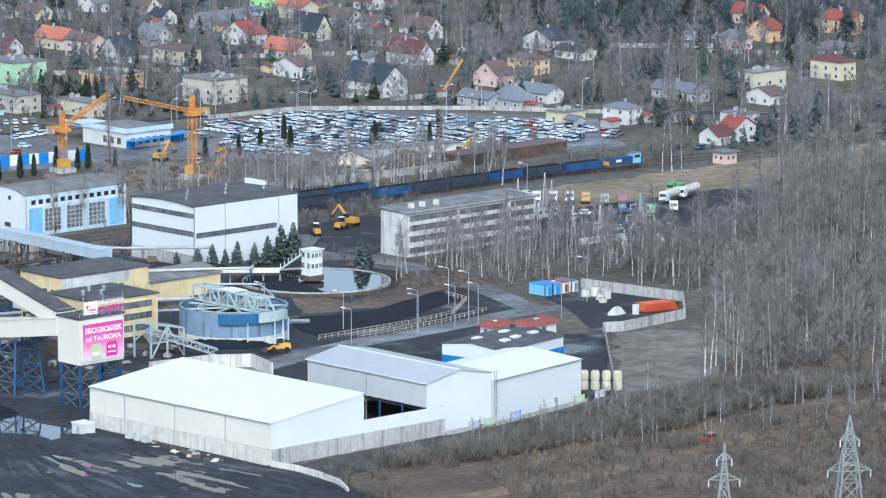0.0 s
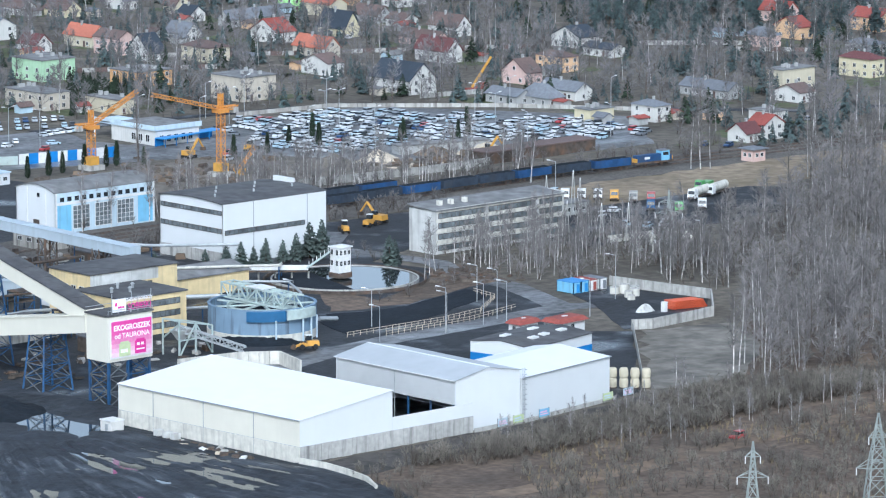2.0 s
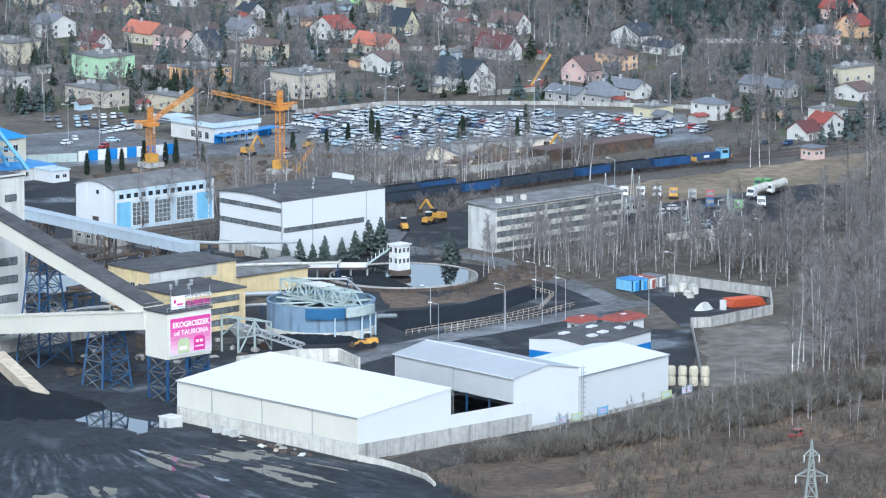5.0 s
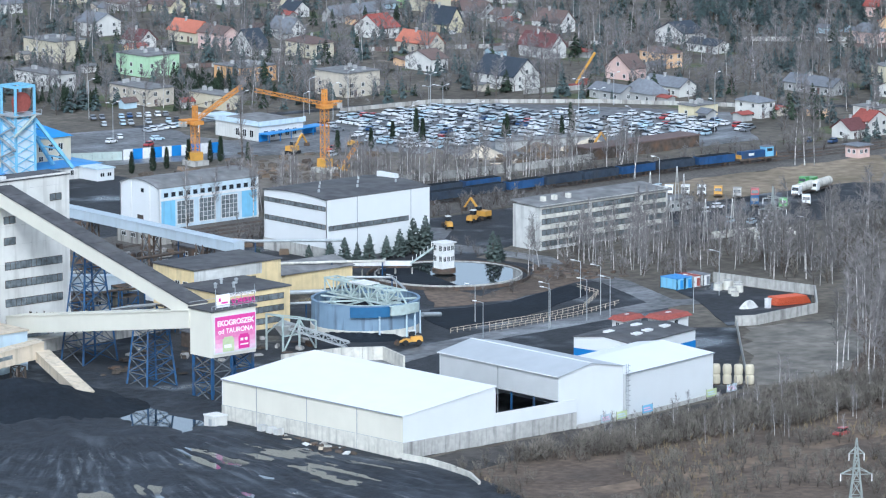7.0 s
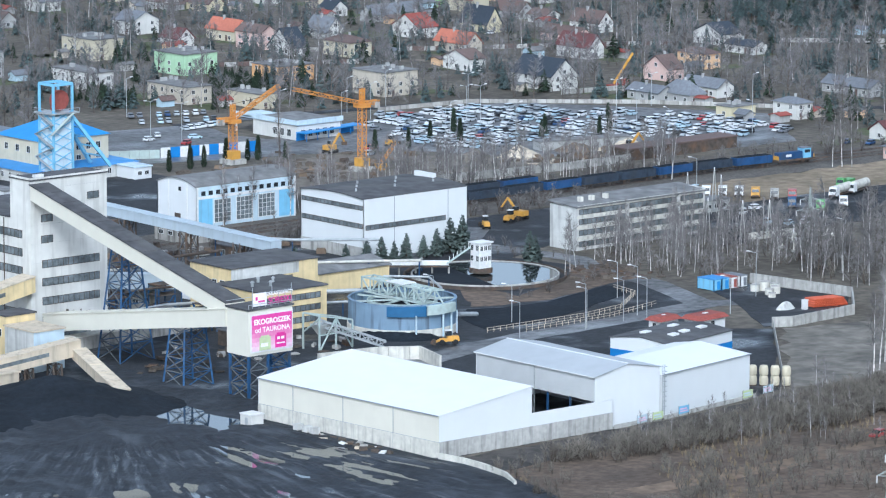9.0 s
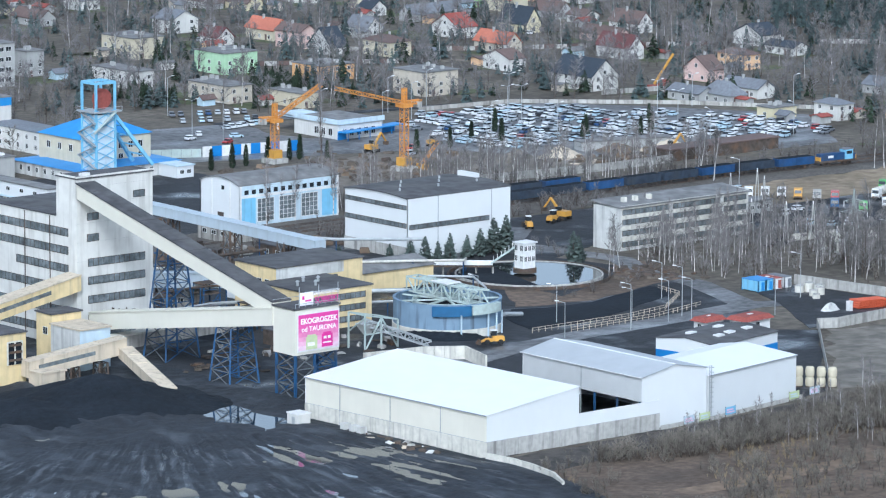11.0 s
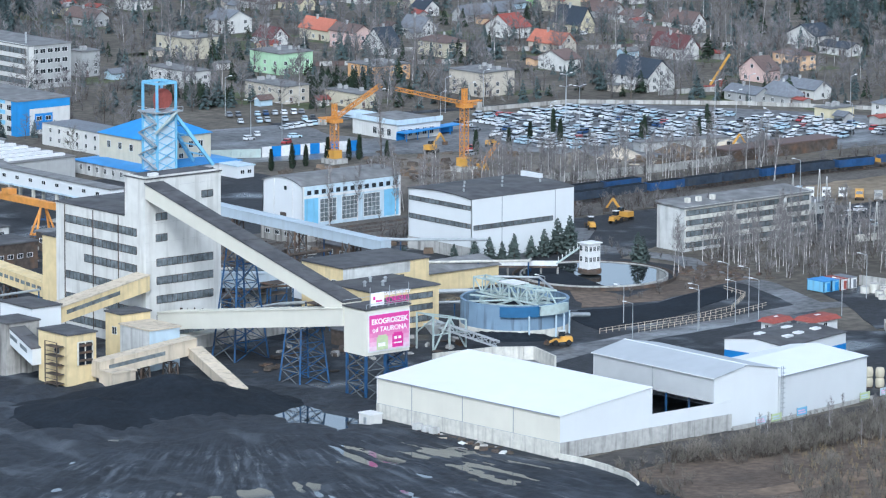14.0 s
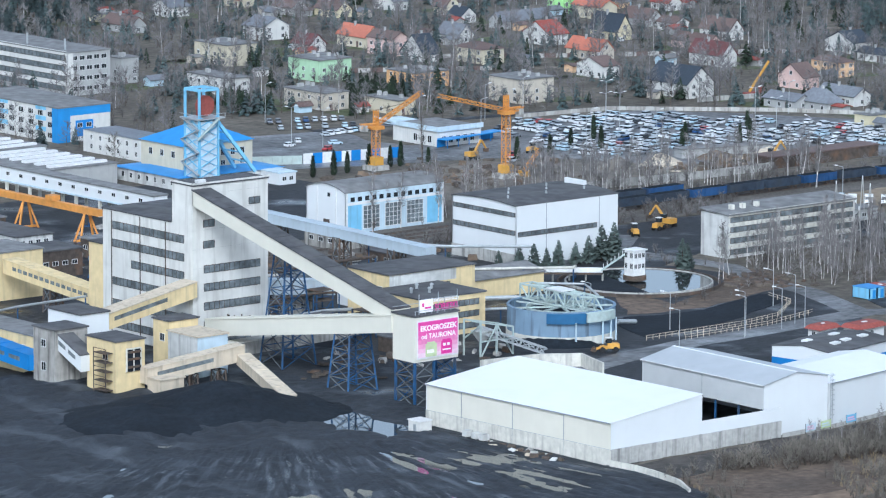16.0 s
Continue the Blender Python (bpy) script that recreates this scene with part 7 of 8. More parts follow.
kiosk("white weighbridge kiosk with a dark red roof", (143.5, 71, 0.1), 5, RED_ROOF, 9, 5)
kiosk("small kiosk with a bright red roof", (135.5, 76.5, 0.1), 5, RED_ROOF, 6.5, 3.6)
for k in range(5):
    s = thing("bale", "two round cream bulk bags stacked beside the hall", "bag stack", (104.5 + 1.7 * k, 17 - 1.9 * k, 0.1), 40, "bag stacks")
    for z in (0.1, 2.35):
        rows = [(0.0, 0.85), (0.2, 1.0), (1.0, 1.06), (1.8, 1.0), (2.2, 0.8)]
        f = Form()
        for h, q in rows:
            f.v += [(1 + q * math.cos(math.pi * i / 8), q * math.sin(math.pi * i / 8), z + h) for i in range(16)]
        f.f = [(16 * j + i, 16 * j + (i + 1) % 16, 16 * j + 16 + (i + 1) % 16, 16 * j + 16 + i) for j in range(4) for i in range(16)] + [tuple(range(64, 80))]
        part("bag", f, COATS["cream"], s)
    part("pallet", Form().box(0, 2, -1, 1, -0.05, 0.12), RUST, s)
for k, (x, y, m) in enumerate(((57.5, -0.9, PALE_BLUE), (62.5, -0.5, LIME), (71.5, 0.8, SKY_BLUE), (94.5, 4.4, LIME), (102, 5.6, PALE_BLUE))):
    s = thing("banner", "faded printed banner on the hall fence", "banner", (x, y, 0.2), 8)
    for q in (-1.7, 1.7):
        part("post", Form().beam((q, 0.05, -0.3), (q, 0.05, 2.1), 0.12), RUST, s)
    part("cloth", Form().box(-1.8, 1.8, -0.05, 0.0, 0.3, 2.0), m, s)
    part("print", Form().box(-1.4, 0.9, -0.08, -0.05, 1.2, 1.5).box(-1.4, 1.3, -0.08, -0.05, 0.7, 0.95), PINK if k % 2 == 0 else PALE_BLUE, s)
s = thing("pump_hut", "small white box hut on the black yard", "hut", (-9.6, 51, 0.1))
part("wall", Form().box(0, 3.4, 0, 3.8, 0, 2.6), COATS["white"], s)
part("roof", Form().box(-0.15, 3.55, -0.15, 3.95, 2.6, 2.85), WHITE_PAINT, s)
part("door", Form().box(-0.04, 0, 1.2, 2.2, 0.1, 2.0), GALV, s)
s = thing("portable_toilet", "white portable toilet in the storage yard", "toilet", (183.5, 76.5, 0.15))
part("cabin", Form().add(*bevelled(1.2, 1.2, 2.2, 0.1)), WHITE_PAINT, s)
part("roof", Form().box(-0.05, 1.25, -0.65, 0.65, 2.2, 2.4), WHITE_PAINT, s)
s = thing("rubble_heap", "grey heap under a tarpaulin in the storage yard", "heap", (181, 80, 0.1))
f = Form()
for j in range(6):
    for k in range(16):
        a = k * math.pi / 8
        w = 1 + 0.25 * noise.noise((math.cos(a) * 2, math.sin(a) * 2, j))
        f.v.append((3 * (1 - j / 5.5) * w * math.cos(a), 1.6 * (1 - j / 5.5) * w * math.sin(a), 1.9 * math.sin(j / 5 * 1.5)))
for j in range(5):
    f.f += [(j * 16 + k, j * 16 + (k + 1) % 16, (j + 1) * 16 + (k + 1) % 16, (j + 1) * 16 + k) for k in range(16)]
part("tarpaulin", f, PANEL_GREY, s)
# orange pipe stack, each pipe a thing
PIPE_O = plain("orange_plastic_pipe", (0.52, 0.11, 0.05), 0.45)
pipe_me = Form().ring((0, 0), 0.2, 0.28, 0, 4.0, 10).mesh("pipe", PIPE_O)
for row in range(4):
    for k in range(17 - row):
        ob = part("pipe", pipe_me, None)
        ob.matrix_basis = pose(187.5 + 0.57 * k + 0.28 * row, 76.6 - 0.14 * k, 0.42 + 0.49 * row, 0, 0, 0) @ pose(0, 0, 0, -90, 0, 0)
        tagged(ob, "orange plastic drain pipe in a stack", "pipe", "stacked orange pipes")
for x, y, r, h in ((193, 103, 1.2, 1.6), (195.4, 102, 1.3, 2.2), (194.6, 97.4, 1.2, 1.8), (190, 94, 1.0, 1.0), (196, 99, 1.3, 2.0), (192, 97, 1.1, 1.4)):
    s = thing("concrete_ring", "grey concrete well ring in the storage yard", "concrete ring", (x, y, 0.15), group="concrete rings")
    part("ring", Form().ring((0, 0), r - 0.2, r, 0, h, 20), CONCRETE_PALE, s)
    part("lid", Form().tube((0, 0, h), (0, 0, h + 0.15), r - 0.05, n=20), CONCRETE, s)


# clutter: junk by the shed wall, timber, steel by the tank
def junk(at, n, sx, sy, label, seed, mats, size=(0.4, 1.6), h=0.8):
    rn = random.Random(seed)
    heap = Form() if n > 30 else None
    slot = []
    for k in range(n):
        a, b, c = rn.uniform(*size), rn.uniform(*size) * 0.6, rn.uniform(0.2, h)
        one = Form().add([(-a, -b, 0), (a, -b, 0), (a * 0.9, b, 0), (-a * 0.8, b, 0), (-a * 0.8, -b * 0.7, c), (a * 0.9, -b * 0.8, c * rn.uniform(0.5, 1)), (a * 0.7, b * 0.8, c), (-a * 0.9, b, c * rn.uniform(0.4, 1))],
                                             [(3, 2, 1, 0), (4, 5, 6, 7), (0, 1, 5, 4), (1, 2, 6, 5), (2, 3, 7, 6), (3, 0, 4, 7)])
        m = pose(at[0] + rn.gauss(0, sx), at[1] + rn.gauss(0, sy), at[2] - 0.06, rn.uniform(-6, 6), rn.uniform(-6, 6), rn.uniform(0, 180))
        pick = rn.randrange(len(mats))
        if heap:
            heap.add([m @ Vector(p) for p in one.v], one.f)
            slot += [pick] * 6
            continue
        ob = part("scrap_piece", one, mats[pick])
        ob.matrix_basis = m
        tagged(ob, label, "scrap", "scrap lying about")
    if heap:
        me = heap.mesh("scrap", list(mats))
        me.polygons.foreach_set("material_index", slot)
        tagged(part("scrap", me, None), label, "scrap", "", "stuff")


junk((-5.5, 20, 0.45), 26, 1.0, 7.5, "piece of scrap and timber by the shed wall", 1, (RUST, BEIGE, CONCRETE, WHITE_PAINT, BARK))
for k, y in enumerate((33.5, 36, 39)):
    s = thing("steel_bin", "rusty grey steel bin by the shed wall", "bin", (-6.5, y, 0.5))
    part("tub", Form().box(0, 1.8, 0, 1.5, 0.5, 1.8), PANEL_GREY, s)
    for x, yy in ((0, 0), (1.6, 0), (0, 1.3), (1.6, 1.3)):
        part("foot", Form().box(x, x + 0.2, yy, yy + 0.2, 0, 0.5), RUST, s)
junk((236, 330, 0.1), 110, 16, 12, "scrap metal and timber in the scrap yard", 2, (RUST, BARK, SOIL, RUST, BARK, SOIL), (0.6, 2.4), 1.6)
junk((318, 300, 0.1), 70, 14, 4, "piles of building material", 3, (BEIGE, RUST, SOIL, BARK, SOIL), (0.6, 2.6), 1.6)
junk((183, 148, 0.2), 60, 4, 5, "heap of old railway sleepers", 4, (RUST, BARK, RUST), (0.8, 2.0), 1.0)
junk((60, 250, 0.1), 60, 16, 20, "scrap and machinery in the works yard", 5, (RUST, SOOTY, SOIL, BLUE_STEEL), (0.6, 2.4), 1.8)
junk((105, 290, 0.1), 80, 14, 20, "pit props and scrap in the works yard", 6, (RUST, SOOTY, BARK, BLUE_STEEL), (0.6, 2.6), 1.8)
junk((40, 118, 0.3), 40, 16, 8, "scrap under the galleries", 7, (RUST, BARK, SOOTY, RUST), (0.5, 1.8), 1.2)
junk((120, 238, 0.1), 50, 20, 8, "scrap beside the pale gallery", 8, (RUST, SOOTY, SOIL), (0.6, 2.4), 1.5)
for x, y, h, m in ((300, 312, 3.5, BEIGE), (286, 316, 3.2, DIRT_ROAD), (338, 306, 2.6, BEIGE), (322, 312, 2.2, SOIL)):
    ob = coal_pile((x, y, 0.1), 8, 5, h, x, "heap of pale sand and rubble by the car park")
    ob.name, ob.data.materials[0], ob["category"] = "sand_heap", m, "sand heap"


def steel_frame():
    s = thing("conveyor_frame", "white rusty steel conveyor frame beside the tank", "steel frame", (58, 110, 0))
    for x in (0, 5, 10):
        for y in (0, 6):
            part("post", Form().beam((x, y, 0), (x, y, 8.6 - 0.2 * x), 0.35), STEEL_PALE, s)
    for a, b in (((0, 0, 8.6), (10, 0, 6.6)), ((0, 6, 8.6), (10, 6, 6.6)), ((0, 0, 8.6), (0, 6, 8.6)), ((10, 0, 6.6), (10, 6, 6.6)), ((0, 0, 4), (10, 0, 4)), ((0, 0, 0), (5, 0, 7.6)), ((5, 0, 7.6), (10, 0, 0)), ((0, 6, 4), (0, 0, 8)), ((5, 0, 4), (5, 6, 4))):
        part("bar", Form().beam(a, b, 0.3), STEEL_PALE, s)
    part("belt_truss", Form().truss((2, 3, 6.5), (15, -6, 1.0), 1.6, 1.4, 8, 0.2), GALV, s)
    part("hopper", Form().add([(1, 1, 6), (5, 1, 6), (5, 5, 6), (1, 5, 6), (2.4, 2.4, 3.4), (3.6, 2.4, 3.4), (3.6, 3.6, 3.4), (2.4, 3.6, 3.4)], [(3, 2, 6, 7), (0, 1, 2, 3), (0, 4, 5, 1), (1, 5, 6, 2), (0, 3, 7, 4)]), PANEL_GREY, s)


steel_frame()


def pipe_run(pts, r, material, label):
    s = thing("pipe_run", label, "pipe", pts[0])
    o = Vector(pts[0])
    for a, b in zip(pts, pts[1:]):
        part("pipe", Form().tube(Vector(a) - o, Vector(b) - o, r, n=10), material, s)
    for p in pts:
        if p[2] > 1:
            part("post", Form().beam(Vector((p[0], p[1], 0)) - o, Vector((p[0], p[1], p[2] - r)) - o, 0.25), BLUE_STEEL, s)
    return s


pipe_run([(62, 158, 6), (82, 150, 6), (96, 142, 6), (104, 133, 5.5)], 0.6, GALV, "thick silver pipe on posts behind the tank")
pipe_run([(70, 150, 4.2), (90, 140, 4.2), (98, 134, 4.2)], 0.35, GALV, "silver pipe on posts behind the tank")
pipe_run([(106, 178, 7), (125, 172, 6.2), (140, 170, 5.0), (146, 176, 4)], 0.35, CONCRETE_PALE, "pale pipe bridge to the pond")
pipe_run([(118, 158, 5), (126, 150, 5), (118, 136, 5), (108, 124, 4)], 0.3, GALV, "thin silver pipe beside the pond")
pipe_run([(110, 215, 9), (128, 206, 7), (150, 196, 6)], 0.4, GALV, "grey pipe bridge in front of the hall")
pipe_run([(44, 200, 7), (60, 200, 7), (90, 205, 7), (104, 205, 7)], 0.4, RUST, "rusty pipe bridge behind the works")
pipe_run([(-70, 172, 10.5), (-20, 186, 10.5), (4, 192, 9.5)], 0.3, GALV, "silver pipe on a steel bridge")


for y, z, r, m in ((146, 3.5, 0.4, GALV), (149, 5.5, 0.3, RUST), (163, 4.0, 0.45, GALV), (168, 7.5, 0.3, RUST), (184, 6.0, 0.4, GALV), (192, 8.5, 0.35, CONCRETE_PALE)):
    pipe_run([(31.5, y, z), (44, y + 1, z), (56, y + 2, z), (64, y + 2, z - 0.5)], r, m, "pipe on steel posts between the works buildings")
for x, y, L, W, h, m, rf in ((40, 156, 12, 5, 4.5, DEEP_BLUE, FELT), (36, 170, 9, 7, 6.5, RUST, FELT), (50, 178, 12, 6, 5.0, SOOTY, FELT_PALE), (46, 128, 9, 5, 3.6, RUST, FELT)):
    flat_block("plant_hut", "low sooty machine hut among the pipes", "hut", (x, y, 0), L, W, h, m, rf, [("y", 1, L - 1, h * 0.5, 1.2, 3)])
for x, y, w, d, h in ((33, 158, 5, 4, 9.0), (57, 170, 5, 4, 8.0), (52, 146, 4, 4, 7.0)):
    s = thing("pipe_rack", "dark blue steel rack with platforms among the pipes", "steel rack", (x, y, 0))
    for a, b in ((0, 0), (w, 0), (w, d), (0, d)):
        part("post", Form().beam((a, b, 0), (a, b, h), 0.28), BLUE_STEEL, s)
    for z in (h * 0.35, h * 0.68, h):
        part("platform", Form().box(-0.2, w + 0.2, -0.2, d + 0.2, z - 0.2, z), RUST, s)
        part("rail", Form().beam((0, 0, z + 0.9), (w, 0, z + 0.9), 0.1), BLUE_STEEL, s)
    part("brace", Form().beam((0, 0, 0), (w, 0, h * 0.68), 0.16), BLUE_STEEL, s)
    part("brace", Form().beam((0, 0, h * 0.68), (0, d, 0), 0.16), BLUE_STEEL, s)


def lamp(at, h, arms, label="grey street lamp with a bent arm"):
    s = thing("street_lamp", label, "street lamp", at, group="street lamps")
    part("pole", Form().tube((0, 0, 0), (0, 0, h), 0.11, 0.07, n=8), GALV, s)
    for a in arms:
        d = Vector((math.cos(math.radians(a)), math.sin(math.radians(a)), 0))
        part("arm", Form().tube((0, 0, h), d * 1.6 + Vector((0, 0, h + 0.4)), 0.07, n=6), GALV, s)
        part("lantern", Form().beam(d * 1.5 + Vector((0, 0, h + 0.42)), d * 2.5 + Vector((0, 0, h + 0.5)), 0.4, 0.2), WHITE_PAINT, s)
    return s


for x, y, h in ((105.6, 93.2, 8.5), (125, 91.3, 11), (126.5, 92.5, 9.5), (139.5, 93.6, 10), (145.5, 91.8, 10), (147.3, 97.1, 12), (187.6, 97.2, 11), (112, 132, 9), (118, 110, 9), (160, 118, 9), (166, 84, 9), (290.6, 226.5, 10), (250, 128, 9)):
    lamp((x, y, 0.1), h, (135,))
for x, y, h, arms in ((297, 390, 11, (0,)), (317, 400, 11, (0,)), (331, 371, 12, (0, 180)), (335, 369, 12, (0, 180)), (365, 331, 12, (0, 180)), (308, 352, 11, (0,)), (350, 392, 12, (0, 180)), (320, 415, 11, (0,)), (340, 420, 11, (0,)), (285, 405, 11, (0,)), (376, 352, 12, (0, 180)),
                      (236, 406, 12, (0, 180)), (240, 396, 12, (0, 180)), (262, 452, 12, (0,)), (300, 345, 11, (0,)), (322, 338, 11, (0,)), (404, 366, 10, (0,)), (428, 345, 10, (0,)), (354, 305, 10, (90,)), (384, 300, 10, (90,))):
    lamp((x, y, 0.1), h, arms)


def guard_rail(line, label="yellow-grey handrail beside the road"):
    s = thing("handrail", label, "railing", (*line[0], 0.1))
    o = line[0]
    for (ax, ay), (bx, by) in zip(line, line[1:]):
        part("rail", Form().beam((ax - o[0], ay - o[1], 1.2), (bx - o[0], by - o[1], 1.2), 0.09), BEIGE, s)
        part("rail", Form().beam((ax - o[0], ay - o[1], 0.6), (bx - o[0], by - o[1], 0.6), 0.08), BEIGE, s)
        n = int(math.hypot(bx - ax, by - ay) / 2)
        for k in range(n):
            x, y = ax + (bx - ax) * k / n - o[0], ay + (by - ay) * k / n - o[1]
            part("post", Form().beam((x, y, 0), (x, y, 1.25), 0.1), BEIGE, s)


guard_rail([(104, 103), (135, 103), (150, 106), (166, 118), (168, 128)])
guard_rail([(112, 98), (140, 99), (160, 104)])


# ---- pylons and substation ----
def pylon(at, h, base, arms, label, turn=-41, neck=0.14):
    s = thing("pylon", label, "pylon", at, turn, "electricity pylons")
    legs = [Vector((a * base / 2, b * base / 2, 0)) for a, b in ((-1, -1), (1, -1), (1, 1), (-1, 1))]
    lv = [0, 0.2, 0.36, 0.5, 0.62, 0.72, 0.8, 0.87, 0.93]
    wid = lambda t: 1 - (1 - neck) * min(1.0, t / 0.72) if t < 0.72 else neck - (neck - 0.02) * (t - 0.72) / 0.28
    pt = lambda i, t: Vector((legs[i].x * wid(t), legs[i].y * wid(t), h * t))
    for i in range(4):
        part("leg", Form().beam(pt(i, 0), pt(i, 0.72), 0.22).beam(pt(i, 0.72), pt(i, 1.0), 0.18), PYLON_STEEL, s)
        for a, b in zip(lv, lv[1:]):
            j = (i + 1) % 4
            for u, w in ((pt(i, a), pt(j, b)), (pt(j, a), pt(i, b)), (pt(i, b), pt(j, b))):
                part("brace", Form().beam(u, w, 0.12), PYLON_STEEL, s)
    for t, w in arms:
        for sg in (-1, 1):
            f = Form()
            tip = Vector((sg * w, 0, h * t))
            for i in range(4):
                f.beam(pt(i, t + (0.04 if i > 1 else 0)), tip, 0.12)
            part("cross_arm", f, PYLON_STEEL, s)
            part("insulator", Form().tube(tip, tip - Vector((0, 0, 1.4)), 0.1), WHITE_PAINT, s)
    return s


pylon((-14.2, -145.5, 0), 29, 6.0, ((0.765, 2.9), (0.9, 1.4)), "grey lattice electricity pylon in the scrub", -41, 0.25)
pylon((7.9, -156.7, 0), 33, 7.4, ((0.685, 4.1), (0.86, 1.8)), "taller heavy grey lattice electricity pylon in the scrub", -35, 0.4)
pylon((250, 141, 0), 16, 5.0, ((0.62, 3.6), (0.8, 2.6)), "grey lattice pylon at the substation", -41)
for x, y, h in ((246, 152, 11), (240, 156, 11), (262, 187, 12), (258, 196, 12), (270, 198, 12), (236, 165, 11)):
    s = thing("frame_pole", "grey A-shaped concrete pole of the substation", "pole", (x, y, 0), 20, "substation poles")
    for a in (-1.7, 1.7):
        part("leg", Form().beam((a, 0, 0), (a * 0.12, 0, h), 0.2), CONCRETE, s)
    part("cross_bar", Form().beam((-0.9, 0, h * 0.5), (0.9, 0, h * 0.5), 0.16), CONCRETE, s)
    part("insulator", Form().tube((0, 0, h), (0, 0, h + 0.9), 0.15), WHITE_PAINT, s)
for x, y in ((253, 150), (257, 154), (244, 146), (248, 136), (243, 139)):
    s = thing("switchgear", "pale substation switchgear unit", "switchgear", (x, y, 0), 0, "switchgear")
    part("tank", Form().tube((0, 0, 0.6), (0, 0, 2.6), 0.8, n=12), CONCRETE_PALE, s)
    part("bushing", Form().tube((0, 0, 2.6), (0, 0, 3.8), 0.2), WHITE_PAINT, s)
    part("plinth", Form().box(-1, 1, -1, 1, 0, 0.6), CONCRETE, s)
panel_fence("substation_wall", "pale low wall at the substation", [(246, 160), (262, 158), (268, 150)], 2.0, (CONCRETE_PALE,), 3)


# ---- trees ----
class Plant:
    """Two sets of triangles: wood and foliage."""

    def __init__(self):
        self.w, self.t = [], []


def _tube(out, p, q, r0, r1, n):
    d = q - p
    d = d / (np.linalg.norm(d) + 1e-9)
    s = np.cross(d, (0.31, 0.17, 0.94))
    s /= np.linalg.norm(s) + 1e-9
    t = np.cross(d, s)
    a = np.arange(n) * 2 * np.pi / n
    ring = np.cos(a)[:, None] * s + np.sin(a)[:, None] * t
    A, Bq = p + ring * r0, q + ring * r1
    for k in range(n):
        j = (k + 1) % n
        out.append((A[k], A[j], Bq[j]))
        out.append((A[k], Bq[j], Bq[k]))


def bare_tree(seed, h, limbs, twigs, up=0.75, low=0.3, wide=0.26, tw=0.075, twl=0.16, stems=1, r=0.013):
    """A leafless tree of height h."""
    g = np.random.default_rng(seed)
    P = Plant()
    for st in range(stems):
        lean = g.normal(0, 0.04 + 0.12 * (stems > 1), 2)
        pts = [np.array([lean[0] * h * t + g.normal(0, 0.006 * h) * (t > 0), lean[1] * h * t + g.normal(0, 0.006 * h) * (t > 0), h * t * (1 - 0.08 * st)]) for t in (0, 0.25, 0.5, 0.75, 1.0)]
        rad = [(0.04 + r * h) * k for k in (1, 0.8, 0.58, 0.34, 0.08)]
        for k in range(4):
            _tube(P.w, pts[k], pts[k + 1], rad[k], rad[k + 1], 3)
        for k in range(max(3, limbs // stems)):
            t = low + (0.97 - low) * (k + g.random()) / max(3, limbs // stems)
            i = min(3, int(t * 4))
            p = pts[i] + (pts[i + 1] - pts[i]) * (t * 4 - i)
            a = g.uniform(0, 2 * np.pi)
            e = g.uniform(up - 0.25, up + 0.3)
            L = h * wide * g.uniform(0.6, 1.15) * (1.25 - 0.85 * t)
            q = p + L * np.array([np.cos(a) * np.cos(e), np.sin(a) * np.cos(e), np.sin(e)])
            s0 = np.cross(q - p, g.normal(0, 1, 3))
            s0 = s0 / (np.linalg.norm(s0) + 1e-9) * (0.2 * rad[i] + 0.025)
            P.t += [(p - s0, p + s0, q + s0 * 0.3), (p - s0, q + s0 * 0.3, q - s0 * 0.3)]
            for _ in range(twigs):
                f = g.uniform(0.15, 1.0)
                b = p + (q - p) * f
                dr = (q - p) / L + g.normal(0, 0.55, 3) + np.array([0, 0, 0.25])
                dr /= np.linalg.norm(dr)
                e2 = b + dr * h * twl * g.uniform(0.5, 1.2)
                s = np.cross(dr, g.normal(0, 1, 3))
                s = s / (np.linalg.norm(s) + 1e-9) * tw * 0.5
                P.t.append((b - s, b + s, e2))
    return P


def conifer(seed, h, wide, layers=15, per=11, droop=0.25, start=0.1):
    g = np.random.default_rng(seed)
    P = Plant()
    _tube(P.w, np.zeros(3), np.array([0, 0, h * 0.98]), 0.02 * h + 0.05, 0.02, 5)
    for k in range(layers):
        t = start + (1 - start) * k / layers
        R = wide * (1 - t) ** 0.85 + 0.12
        for j in range(per):
            a = g.uniform(0, 2 * np.pi)
            L = R * g.uniform(0.65, 1.15)
            z = h * t + g.normal(0, 0.02 * h)
            d = np.array([np.cos(a), np.sin(a), 0])
            s = np.array([-np.sin(a), np.cos(a), 0])
            tip = d * L + np.array([0, 0, z - droop * L])
            mid = d * L * 0.55 + np.array([0, 0, z + 0.05 * L])
            wd = 0.3 * L + 0.12
            P.t += [(np.array([0, 0, z + 0.12]), mid - s * wd, tip), (np.array([0, 0, z + 0.12]), tip, mid + s * wd)]
            P.t.append((mid - s * wd * 0.9, mid + s * wd * 0.9, mid + d * 0.3 * L + np.array([0, 0, -0.25 * L - 0.2])))
    return P


